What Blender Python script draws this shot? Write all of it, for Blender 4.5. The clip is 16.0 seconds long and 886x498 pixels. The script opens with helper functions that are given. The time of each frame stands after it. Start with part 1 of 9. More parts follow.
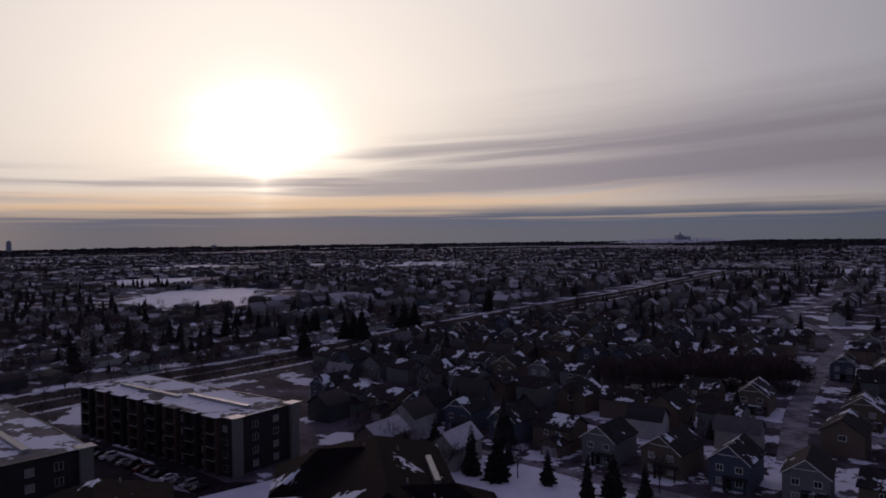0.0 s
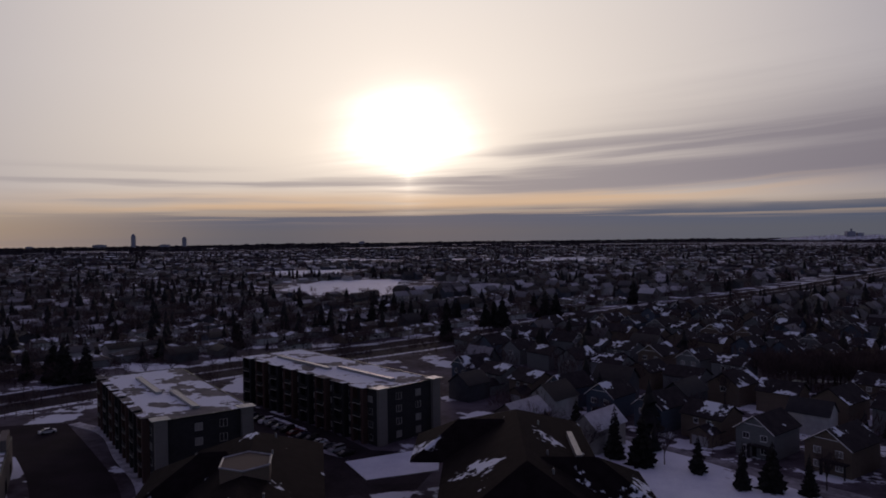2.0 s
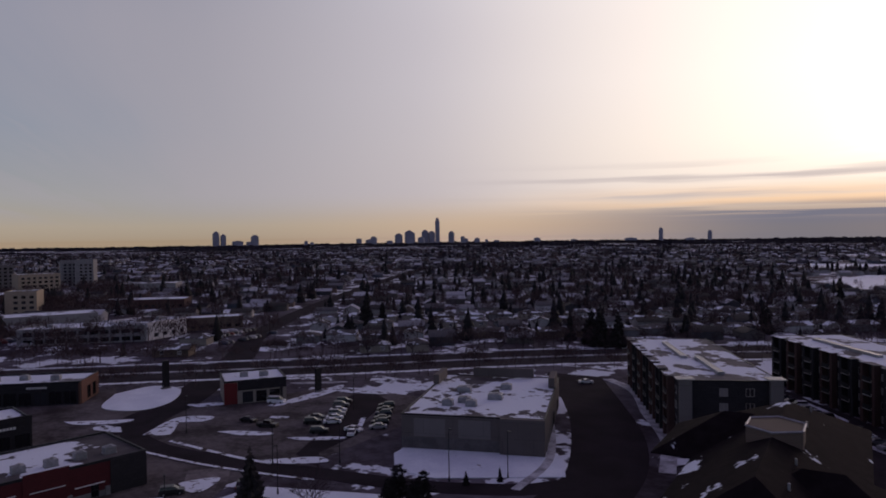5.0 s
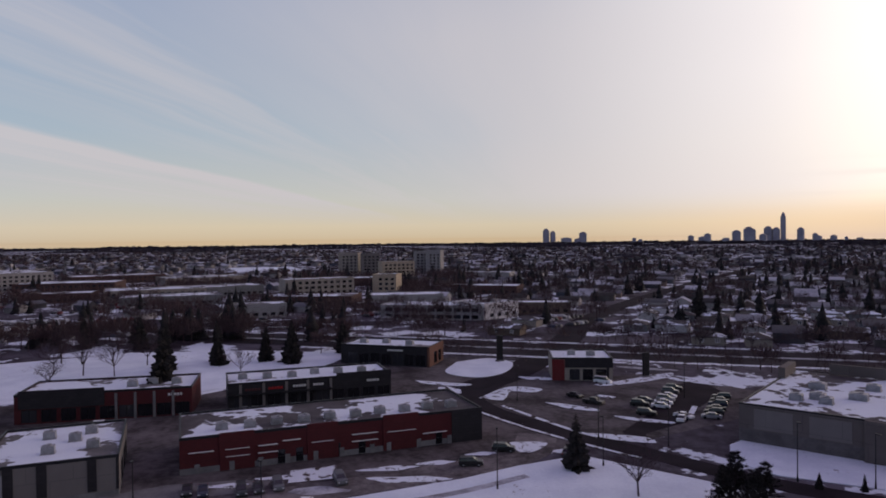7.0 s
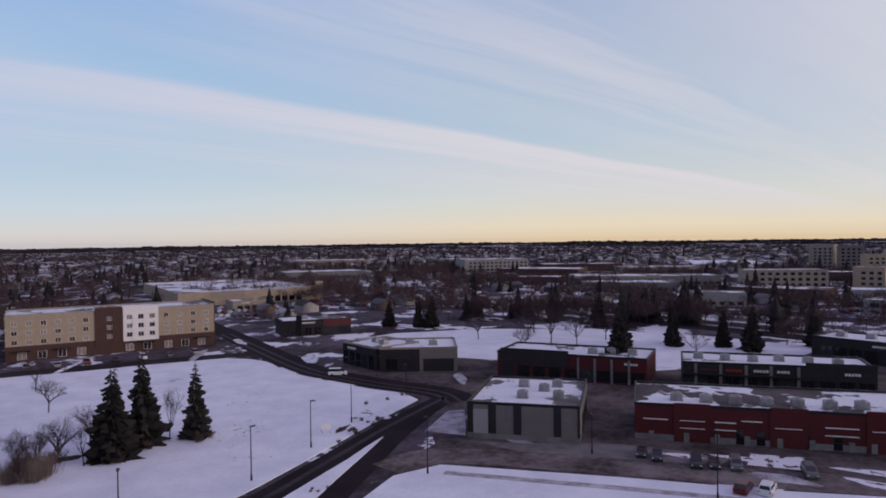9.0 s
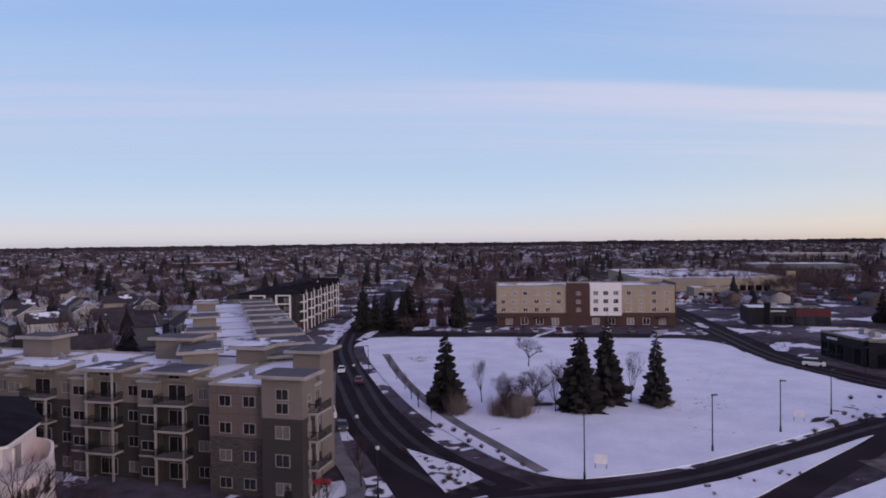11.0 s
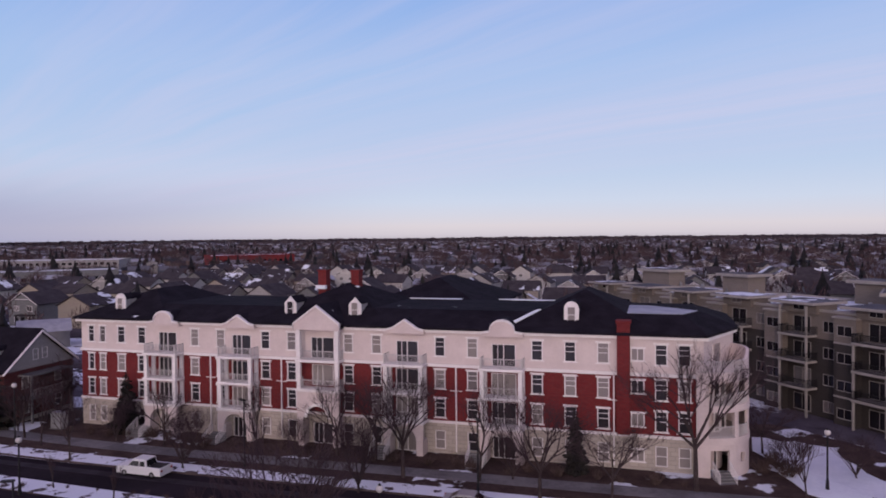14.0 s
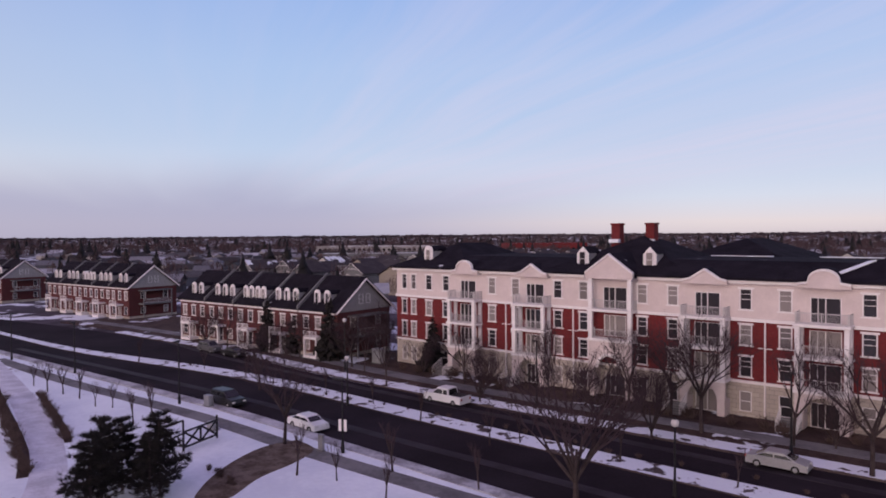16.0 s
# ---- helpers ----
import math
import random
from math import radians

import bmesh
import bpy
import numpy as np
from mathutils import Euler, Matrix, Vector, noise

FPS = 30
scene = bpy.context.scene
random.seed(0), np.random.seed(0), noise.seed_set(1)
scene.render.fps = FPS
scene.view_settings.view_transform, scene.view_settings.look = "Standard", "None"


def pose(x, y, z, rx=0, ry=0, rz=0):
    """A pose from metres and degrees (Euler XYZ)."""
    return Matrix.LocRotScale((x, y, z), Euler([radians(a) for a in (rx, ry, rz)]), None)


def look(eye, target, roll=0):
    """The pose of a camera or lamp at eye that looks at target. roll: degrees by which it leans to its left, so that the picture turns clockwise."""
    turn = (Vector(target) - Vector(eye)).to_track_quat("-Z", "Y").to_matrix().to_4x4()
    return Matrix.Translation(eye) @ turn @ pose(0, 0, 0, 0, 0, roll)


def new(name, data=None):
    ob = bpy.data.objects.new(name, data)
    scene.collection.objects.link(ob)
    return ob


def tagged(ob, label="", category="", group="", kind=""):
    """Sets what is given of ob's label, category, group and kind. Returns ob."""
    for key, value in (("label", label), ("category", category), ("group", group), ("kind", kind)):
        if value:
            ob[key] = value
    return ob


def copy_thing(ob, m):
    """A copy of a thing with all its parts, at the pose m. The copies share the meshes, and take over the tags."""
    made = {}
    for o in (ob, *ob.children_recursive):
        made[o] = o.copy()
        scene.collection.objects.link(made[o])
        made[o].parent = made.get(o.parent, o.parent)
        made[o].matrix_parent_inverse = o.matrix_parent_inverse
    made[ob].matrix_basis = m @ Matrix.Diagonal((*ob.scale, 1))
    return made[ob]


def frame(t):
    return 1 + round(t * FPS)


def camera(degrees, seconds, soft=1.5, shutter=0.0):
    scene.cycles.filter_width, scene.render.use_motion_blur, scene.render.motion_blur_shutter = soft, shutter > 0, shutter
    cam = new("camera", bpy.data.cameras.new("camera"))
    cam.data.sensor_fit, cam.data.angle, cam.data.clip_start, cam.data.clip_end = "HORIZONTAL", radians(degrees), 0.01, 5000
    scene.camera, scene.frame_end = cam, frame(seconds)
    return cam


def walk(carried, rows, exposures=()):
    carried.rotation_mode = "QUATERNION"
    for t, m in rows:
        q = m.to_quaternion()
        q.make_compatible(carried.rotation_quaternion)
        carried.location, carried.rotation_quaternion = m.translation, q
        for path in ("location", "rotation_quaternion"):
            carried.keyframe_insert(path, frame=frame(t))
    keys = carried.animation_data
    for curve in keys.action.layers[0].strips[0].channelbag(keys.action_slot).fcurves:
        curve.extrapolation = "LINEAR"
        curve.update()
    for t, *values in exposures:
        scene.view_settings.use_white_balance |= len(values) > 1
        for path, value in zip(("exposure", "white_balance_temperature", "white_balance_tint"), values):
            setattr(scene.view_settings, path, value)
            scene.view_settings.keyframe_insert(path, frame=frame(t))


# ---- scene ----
cam = camera(65.17, 16.0, soft=1.8)
PATH = [
    (0, (2.258, -1.081, 53.298), (2.2580, 0.9187, 53.2621), -0.77),
    (0.5, (2.255, -0.897, 52.107), (2.1584, 1.1000, 52.0701), -0.76),
    (1, (2.246, -0.713, 50.922), (2.0512, 1.2775, 50.8846), -0.75),
    (1.5, (2.222, -0.526, 49.751), (1.9298, 1.4525, 49.7135), -0.73),
    (2, (2.179, -0.335, 48.601), (1.7766, 1.6236, 48.5627), -0.75),
    (2.5, (2.108, -0.140, 47.478), (1.4851, 1.7600, 47.4403), -0.79),
    (3, (2.004, 0.059, 46.385), (1.1095, 1.8479, 46.3490), -0.82),
    (3.5, (1.864, 0.258, 45.312), (0.7406, 1.9127, 45.2755), -0.87),
    (4, (1.687, 0.451, 44.243), (0.4048, 1.9855, 44.2062), -0.86),
    (4.9, (1.204, 0.711, 42.222), (-0.3661, 1.9489, 42.1871), -0.79),
    (5.6, (0.804, 0.898, 40.632), (-0.9489, 1.8602, 40.5987), -0.72),
    (6.5, (0.274, 1.111, 38.571), (-1.6363, 1.7028, 38.5394), -0.69),
    (7, (-0.039, 1.153, 37.401), (-2.0069, 1.5098, 37.3712), -0.66),
    (7.5, (-0.323, 1.156, 36.254), (-2.3215, 1.2139, 36.2254), -0.66),
    (8, (-0.562, 1.119, 35.140), (-2.5464, 0.8688, 35.1120), -0.68),
    (8.5, (-0.763, 1.044, 34.048), (-2.6797, 0.4737, 34.0204), -0.69),
    (9.4, (-1.031, 0.779, 32.051), (-2.6974, -0.3271, 32.0237), -0.73),
    (10.1, (-1.228, 0.553, 30.487), (-2.6125, -0.8903, 30.4605), -0.72),
    (11, (-1.469, 0.248, 28.455), (-2.3793, -1.5328, 28.4288), -0.69),
    (11.5, (-1.560, 0.054, 27.280), (-2.1686, -1.8512, 27.2519), -0.66),
    (12, (-1.613, -0.125, 26.110), (-1.9219, -2.1012, 26.0819), -0.65),
    (12.5, (-1.617, -0.277, 24.959), (-1.6036, -2.2764, 24.9287), -0.63),
    (13, (-1.565, -0.392, 23.836), (-1.2304, -2.3635, 23.8019), -0.57),
    (13.5, (-1.477, -0.481, 22.723), (-0.8344, -2.3744, 22.6856), -0.60),
    (14, (-1.373, -0.557, 21.598), (-0.4900, -2.3505, 21.5598), -0.55),
    (14.5, (-1.278, -0.633, 20.440), (-0.2036, -2.3196, 20.3990), -0.53),
    (15, (-1.201, -0.717, 19.242), (0.0450, -2.2811, 19.1986), -0.50),
    (15.5, (-1.137, -0.806, 18.017), (0.2640, -2.2331, 17.9713), -0.47),
    (16, (-1.079, -0.898, 16.777), (0.4545, -2.1811, 16.7325), -0.44),
]
EXPOSURE = [(0.0, -1.54, 6450, 18), (1.5, -1.66, 6450, 18), (2.5, -1.72, 6450, 18), (4.0, -1.46, 6350, 20), (6.5, -0.58, 6850, 13), (7.5, -0.28, 6850, 12), (8.5, -0.16, 6780, 12), (11.0, -0.08, 6300, 17), (12.5, -0.07, 6350, 20), (14.5, -0.06, 6550, 23), (16.0, 0.02, 6800, 24)]
walk(cam, [(t, look(eye, target, roll)) for t, eye, target, roll in PATH], EXPOSURE)

# ---- light: a low veiled sun and a wide sky with drawn-out cloud ----
SUN_BEARING = radians(14.5)      # to the left of +y
SUN_UP = radians(8.3)
SUN = Vector((-math.sin(SUN_BEARING) * math.cos(SUN_UP), math.cos(SUN_BEARING) * math.cos(SUN_UP), math.sin(SUN_UP)))


class Net:
    """A short way to write node trees."""

    def __init__(self, tree):
        self.tree = tree

    def node(self, kind):
        return self.tree.nodes.new(kind)

    def put(self, socket, value):
        if isinstance(value, bpy.types.NodeSocket):
            self.tree.links.new(value, socket)
        else:
            socket.default_value = value

    def math(self, op, *values, clamp=False):
        n = self.node("ShaderNodeMath")
        n.operation, n.use_clamp = op, clamp
        for s, v in zip(n.inputs, values):
            self.put(s, v)
        return n.outputs[0]

    def vmath(self, op, *values):
        n = self.node("ShaderNodeVectorMath")
        n.operation = op
        for s, v in zip(n.inputs, values):
            self.put(s, v)
        return n.outputs["Value"] if op in ("DOT_PRODUCT", "LENGTH") else n.outputs["Vector"]

    def step(self, value, low, high):
        n = self.node("ShaderNodeMapRange")
        n.interpolation_type = "SMOOTHSTEP"
        for s, v in zip(n.inputs, (value, low, high, 0.0, 1.0)):
            self.put(s, v)
        return n.outputs[0]

    def mix(self, factor, a, b, blend="MIX"):
        n = self.node("ShaderNodeMix")
        n.data_type, n.blend_type = "RGBA", blend
        for s, v in zip((n.inputs[0], n.inputs[6], n.inputs[7]), (factor, a, b)):
            if isinstance(v, tuple) and len(v) == 3:
                v = (*v, 1.0)
            self.put(s, v)
        return n.outputs[2]

    def ramp(self, value, stops):
        n = self.node("ShaderNodeValToRGB")
        els = n.color_ramp.elements
        while len(els) < len(stops):
            els.new(0.5)
        for e, (at, colour) in zip(els, stops):
            e.position, e.color = at, (*colour, 1.0)
        self.put(n.inputs[0], value)
        return n.outputs[0]

    def noise(self, vector, scale, detail=4.0, rough=0.55):
        n = self.node("ShaderNodeTexNoise")
        self.put(n.inputs["Vector"], vector)
        n.inputs["Scale"].default_value, n.inputs["Detail"].default_value, n.inputs["Roughness"].default_value = scale, detail, rough
        return n.outputs[0]

    def combine(self, x, y, z):
        n = self.node("ShaderNodeCombineXYZ")
        for s, v in zip(n.inputs, (x, y, z)):
            self.put(s, v)
        return n.outputs[0]


def make_sky():
    world = bpy.data.worlds.new("sky")
    world.use_nodes = True
    scene.world = world
    world.node_tree.nodes.clear()
    k = Net(world.node_tree)
    way = k.node("ShaderNodeTexCoord").outputs["Generated"]
    sep = k.node("ShaderNodeSeparateXYZ")
    k.put(sep.inputs[0], way)
    x, y, z = sep.outputs
    up = k.math("MAXIMUM", z, 0.0)
    flat = k.vmath("NORMALIZE", k.combine(x, y, 0.0))
    toward = k.vmath("DOT_PRODUCT", flat, (SUN.x / math.cos(SUN_UP), SUN.y / math.cos(SUN_UP), 0.0))
    # azimuth from a bearing of 115 degrees, so that its seam lies where the walk never looks
    b = radians(115)
    ahead, side = (-math.sin(b), math.cos(b), 0.0), (-math.cos(b), -math.sin(b), 0.0)
    az = k.math("ARCTAN2", k.vmath("DOT_PRODUCT", way, side), k.vmath("DOT_PRODUCT", way, ahead))
    high = k.math("POWER", up, 0.5)
    far_side = k.ramp(high, [(0.0, (0.60, 0.585, 0.61)), (0.12, (0.71, 0.70, 0.70)), (0.22, (0.60, 0.72, 0.82)), (0.35, (0.45, 0.63, 0.82)),
                             (0.48, (0.36, 0.565, 0.83)), (0.58, (0.27, 0.47, 0.81)), (0.72, (0.30, 0.32, 0.56)), (1.0, (0.305, 0.230, 0.430))])
    flank = k.ramp(high, [(0.0, (0.76, 0.60, 0.40)), (0.14, (0.84, 0.745, 0.57)), (0.24, (0.71, 0.74, 0.71)), (0.38, (0.49, 0.62, 0.75)),
                          (0.58, (0.37, 0.48, 0.71)), (0.72, (0.31, 0.32, 0.54)), (1.0, (0.305, 0.230, 0.430))])
    near_sun = k.ramp(high, [(0.0, (0.80, 0.62, 0.50)), (0.18, (0.98, 0.72, 0.46)), (0.26, (1.10, 0.88, 0.60)), (0.36, (1.48, 1.31, 1.01)), (0.46, (1.66, 1.58, 1.42)),
                             (0.58, (1.56, 1.54, 1.50)), (0.72, (0.47, 0.43, 0.56)), (1.0, (0.305, 0.230, 0.430))])
    sky = k.mix(k.step(toward, -0.75, 0.05), far_side, flank)
    sky = k.mix(k.step(toward, 0.46, 0.985), sky, near_sun)
    bearing = k.math("MULTIPLY_ADD", az, 57.296, 115.0)      # degrees to the left of +y
    height = k.math("MULTIPLY", k.math("ARCSINE", z), 57.296)
    # pale cirrus in one flat layer, drawn out along one line, so that it narrows towards a point on the horizon
    drift = radians(69.8)
    lift_z = k.math("DIVIDE", 1.0, k.math("ADD", up, 0.03))
    flat_at = k.combine(k.math("MULTIPLY", x, lift_z), k.math("MULTIPLY", y, lift_z), 0.0)
    along_w = k.vmath("DOT_PRODUCT", flat_at, (-math.sin(drift), math.cos(drift), 0.0))
    across_w = k.vmath("DOT_PRODUCT", flat_at, (-math.cos(drift), -math.sin(drift), 0.0))
    sway = k.noise(k.combine(k.math("MULTIPLY", along_w, 0.30), k.math("MULTIPLY", across_w, 0.25), 7.7), 1.0, 3.0)
    lane = k.math("MULTIPLY_ADD", k.math("SUBTRACT", sway, 0.5), 0.55, across_w)
    fibres = k.noise(k.combine(k.math("MULTIPLY", along_w, 0.10), k.math("MULTIPLY", lane, 1.5), 1.2), 1.0, 5.0, 0.58)
    broad = k.noise(k.combine(k.math("MULTIPLY", along_w, 0.05), k.math("MULTIPLY", lane, 0.42), 4.4), 1.0, 3.0, 0.5)
    # the long band: a sharp bright upper edge, fading out below
    crisp = k.step(bearing, 165.0, 132.0)
    edge_lane = k.mix(crisp, k.step(lane, 1.6, 5.2), k.step(lane, 3.70, 3.98))
    body = k.math("MULTIPLY", edge_lane, k.step(lane, 7.8, 5.6))
    rim = k.math("MULTIPLY", edge_lane, k.step(lane, 4.5, 3.98))
    threads = k.noise(k.combine(k.math("MULTIPLY", along_w, 0.22), k.math("MULTIPLY", lane, 4.2), 9.2), 1.0, 5.0, 0.62)
    streaks = k.step(k.math("MULTIPLY_ADD", threads, 0.30, k.math("MULTIPLY_ADD", fibres, 0.35, k.math("MULTIPLY", broad, 0.40))), 0.42, 0.64)
    far_band = k.math("ADD", k.math("MULTIPLY", body, k.math("MULTIPLY_ADD", streaks, 0.62, 0.34)), k.math("MULTIPLY", rim, k.math("MULTIPLY", k.step(bearing, 172.0, 140.0), 0.30)))
    # thinner veils elsewhere, wide ones towards the sun
    loose = k.math("MULTIPLY", streaks, k.math("MULTIPLY", k.step(lane, 3.9, 2.2), k.math("MULTIPLY", k.step(bearing, 262.0, 225.0), 0.62)))
    fan_veil = k.math("MULTIPLY", k.step(k.math("MULTIPLY_ADD", fibres, 1.6, lane), 3.9, 0.6), k.math("MULTIPLY", k.step(bearing, 120.0, 82.0), 0.95))
    veil = k.math("MULTIPLY", k.math("MAXIMUM", k.math("MAXIMUM", far_band, loose), fan_veil), k.math("MULTIPLY", k.step(up, 0.012, 0.07), k.step(up, 0.55, 0.26)), clamp=True)
    sky = k.mix(k.math("MULTIPLY", veil, k.math("MULTIPLY_ADD", k.step(toward, -0.9, 0.2), 0.22, 0.62)), sky, k.mix(k.step(toward, 0.15, 0.98), k.mix(k.step(toward, -0.9, -0.1), (0.66, 0.66, 0.80), (0.76, 0.74, 0.80)), k.mix(k.step(toward, 0.74, 1.0), (0.90, 0.865, 0.91), (1.50, 1.38, 1.20))))
    # mauve-grey cloud low down on the far side
    mauve = k.math("MULTIPLY", k.step(bearing, 206.0, 246.0), k.math("MULTIPLY", k.step(k.math("MULTIPLY_ADD", broad, 4.0, height), 8.6, 3.8), 0.80))
    sky = k.mix(mauve, sky, (0.345, 0.385, 0.55))
    # the sun shining through the veil: a wide blaze, cut to a point below by the cloud
    off_az = k.math("DIVIDE", k.math("SUBTRACT", bearing, 14.4), 5.8)
    off_el = k.math("SUBTRACT", height, 7.7)
    off_el = k.math("ADD", k.math("DIVIDE", k.math("MAXIMUM", off_el, 0.0), 4.6), k.math("DIVIDE", k.math("MAXIMUM", k.math("MULTIPLY", off_el, -1.0), 0.0), 5.0))
    low_half = k.step(height, 8.6, 5.4)
    blaze = k.math("ADD", k.math("POWER", k.math("ABSOLUTE", off_az), k.math("MULTIPLY_ADD", low_half, -1.0, 2.0)), k.math("POWER", off_el, k.math("MULTIPLY_ADD", low_half, -0.9, 2.0)))
    blaze = k.math("MULTIPLY_ADD", k.math("SUBTRACT", fibres, 0.5), 1.1, blaze)
    core = k.math("MULTIPLY", k.math("EXPONENT", k.math("MULTIPLY", blaze, -2.2)), 4.2)
    glow_angle = k.math("SUBTRACT", 1.0, k.vmath("DOT_PRODUCT", way, tuple(SUN)))
    wide = k.math("MULTIPLY", k.math("MULTIPLY", k.math("EXPONENT", k.math("MULTIPLY", glow_angle, -1 / 0.036)), 0.66), k.step(height, 1.5, 8.0))
    glow_mix = k.mix(1.0, sky, k.mix(1.0, k.combine(core, k.math("MULTIPLY", core, 0.90), k.math("MULTIPLY", core, 0.72)),
                                     k.combine(wide, k.math("MULTIPLY", wide, 0.89), k.math("MULTIPLY", wide, 0.66)), "ADD"), "ADD")
    # grey-violet cloud in long soft bars below and beside the sun, climbing on its far side
    climb = k.math("MULTIPLY", k.math("MAXIMUM", k.math("SUBTRACT", 6.0, bearing), 0.0), 0.055)
    level = k.math("SUBTRACT", height, climb)
    drag = k.noise(k.combine(k.math("MULTIPLY", bearing, 0.05), k.math("MULTIPLY", level, 0.4), 3.3), 1.0, 3.0)
    bars = k.noise(k.combine(k.math("MULTIPLY", bearing, 0.026), k.math("MULTIPLY_ADD", drag, 0.8, k.math("MULTIPLY", level, 0.78)), 8.1), 1.0, 4.0, 0.52)
    beside = k.step(bearing, 15.0, 2.0)
    top_of = k.math("MULTIPLY_ADD", beside, 2.6, 4.6)
    where = k.math("MULTIPLY", k.step(level, 2.2, 3.4), k.step(level, k.math("ADD", top_of, 1.6), k.math("SUBTRACT", top_of, 1.0)))
    bar = k.math("MULTIPLY", k.math("MULTIPLY", k.step(bars, k.math("MULTIPLY_ADD", beside, -0.08, 0.41), 0.60), where), k.math("MULTIPLY", k.step(bearing, 58.0, 30.0), k.step(core, 1.7, 0.5)))
    sheet = k.math("MULTIPLY", k.math("MULTIPLY", k.step(bearing, 10.0, -26.0), k.step(height, 2.0, 5.0)), k.step(k.math("MULTIPLY_ADD", bars, 7.0, height), 17.0, 8.5))
    glow_mix = k.mix(k.math("MULTIPLY", sheet, 0.80), glow_mix, (0.52, 0.48, 0.535))
    sky = k.mix(k.math("MULTIPLY", bar, 0.74), glow_mix, (0.475, 0.435, 0.49))
    # an amber gleam between the bars and the bank
    gleam = k.math("MULTIPLY", k.math("MULTIPLY", k.step(level, 1.2, 2.4), k.step(level, 4.2, 2.7)), k.math("MULTIPLY", k.step(bearing, -24.0, -4.0), k.step(bearing, 52.0, 26.0)))
    sky = k.mix(k.math("MULTIPLY", k.math("MULTIPLY", gleam, k.step(bars, 0.58, 0.44)), 0.62), sky, (1.45, 0.95, 0.52))
    # the slate bank that lies along the horizon on the sun's side
    ragged = k.noise(k.combine(k.math("MULTIPLY", bearing, 0.05), k.math("MULTIPLY", height, 0.55), 5.5), 1.0, 4.0, 0.5)
    edge = k.math("MULTIPLY_ADD", ragged, 1.5, 1.75)
    bank = k.math("MULTIPLY", k.step(height, k.math("ADD", edge, 0.25), k.math("SUBTRACT", edge, 0.95)), k.step(bearing, 52.0, 24.0))
    gaps = k.noise(k.combine(k.math("MULTIPLY", bearing, 0.045), k.math("MULTIPLY", height, 2.3), 2.4), 1.0, 4.0, 0.5)
    bank = k.math("MULTIPLY", bank, k.math("SUBTRACT", 0.95, k.math("MULTIPLY", k.math("MULTIPLY", k.step(gaps, 0.50, 0.62), k.step(height, 0.9, 1.6)), 0.50)))
    sky = k.mix(bank, sky, k.mix(k.step(height, 0.2, 1.4), (0.19, 0.225, 0.29), (0.155, 0.21, 0.325)))
    # the whole quarter round the sun is far brighter than the rest
    boost = k.math("MULTIPLY_ADD", k.step(toward, 0.50, 0.98), 0.42, 1.0)
    sky = k.mix(1.0, sky, k.combine(boost, boost, boost), "MULTIPLY")
    air = k.node("ShaderNodeTexSky")
    air.sky_type, air.sun_disc, air.sun_elevation, air.sun_rotation = "NISHITA", False, SUN_UP, -SUN_BEARING
    clear = k.node("ShaderNodeBackground")
    k.put(clear.inputs[0], air.outputs[0])
    clear.inputs[1].default_value = 0.002
    cloudy = k.node("ShaderNodeBackground")
    k.put(cloudy.inputs[0], sky)
    cloudy.inputs[1].default_value = 1.0
    both = k.node("ShaderNodeAddShader")
    k.put(both.inputs[0], clear.outputs[0])
    k.put(both.inputs[1], cloudy.outputs[0])
    k.put(k.node("ShaderNodeOutputWorld").inputs[0], both.outputs[0])


make_sky()
lamp = bpy.data.lights.new("sun", "SUN")
lamp.energy, lamp.angle, lamp.color = 0.68, radians(11), (1.0, 0.76, 0.74)
new("sun", lamp).matrix_world = look(SUN * 100, (0, 0, 0))

# ---- materials ----


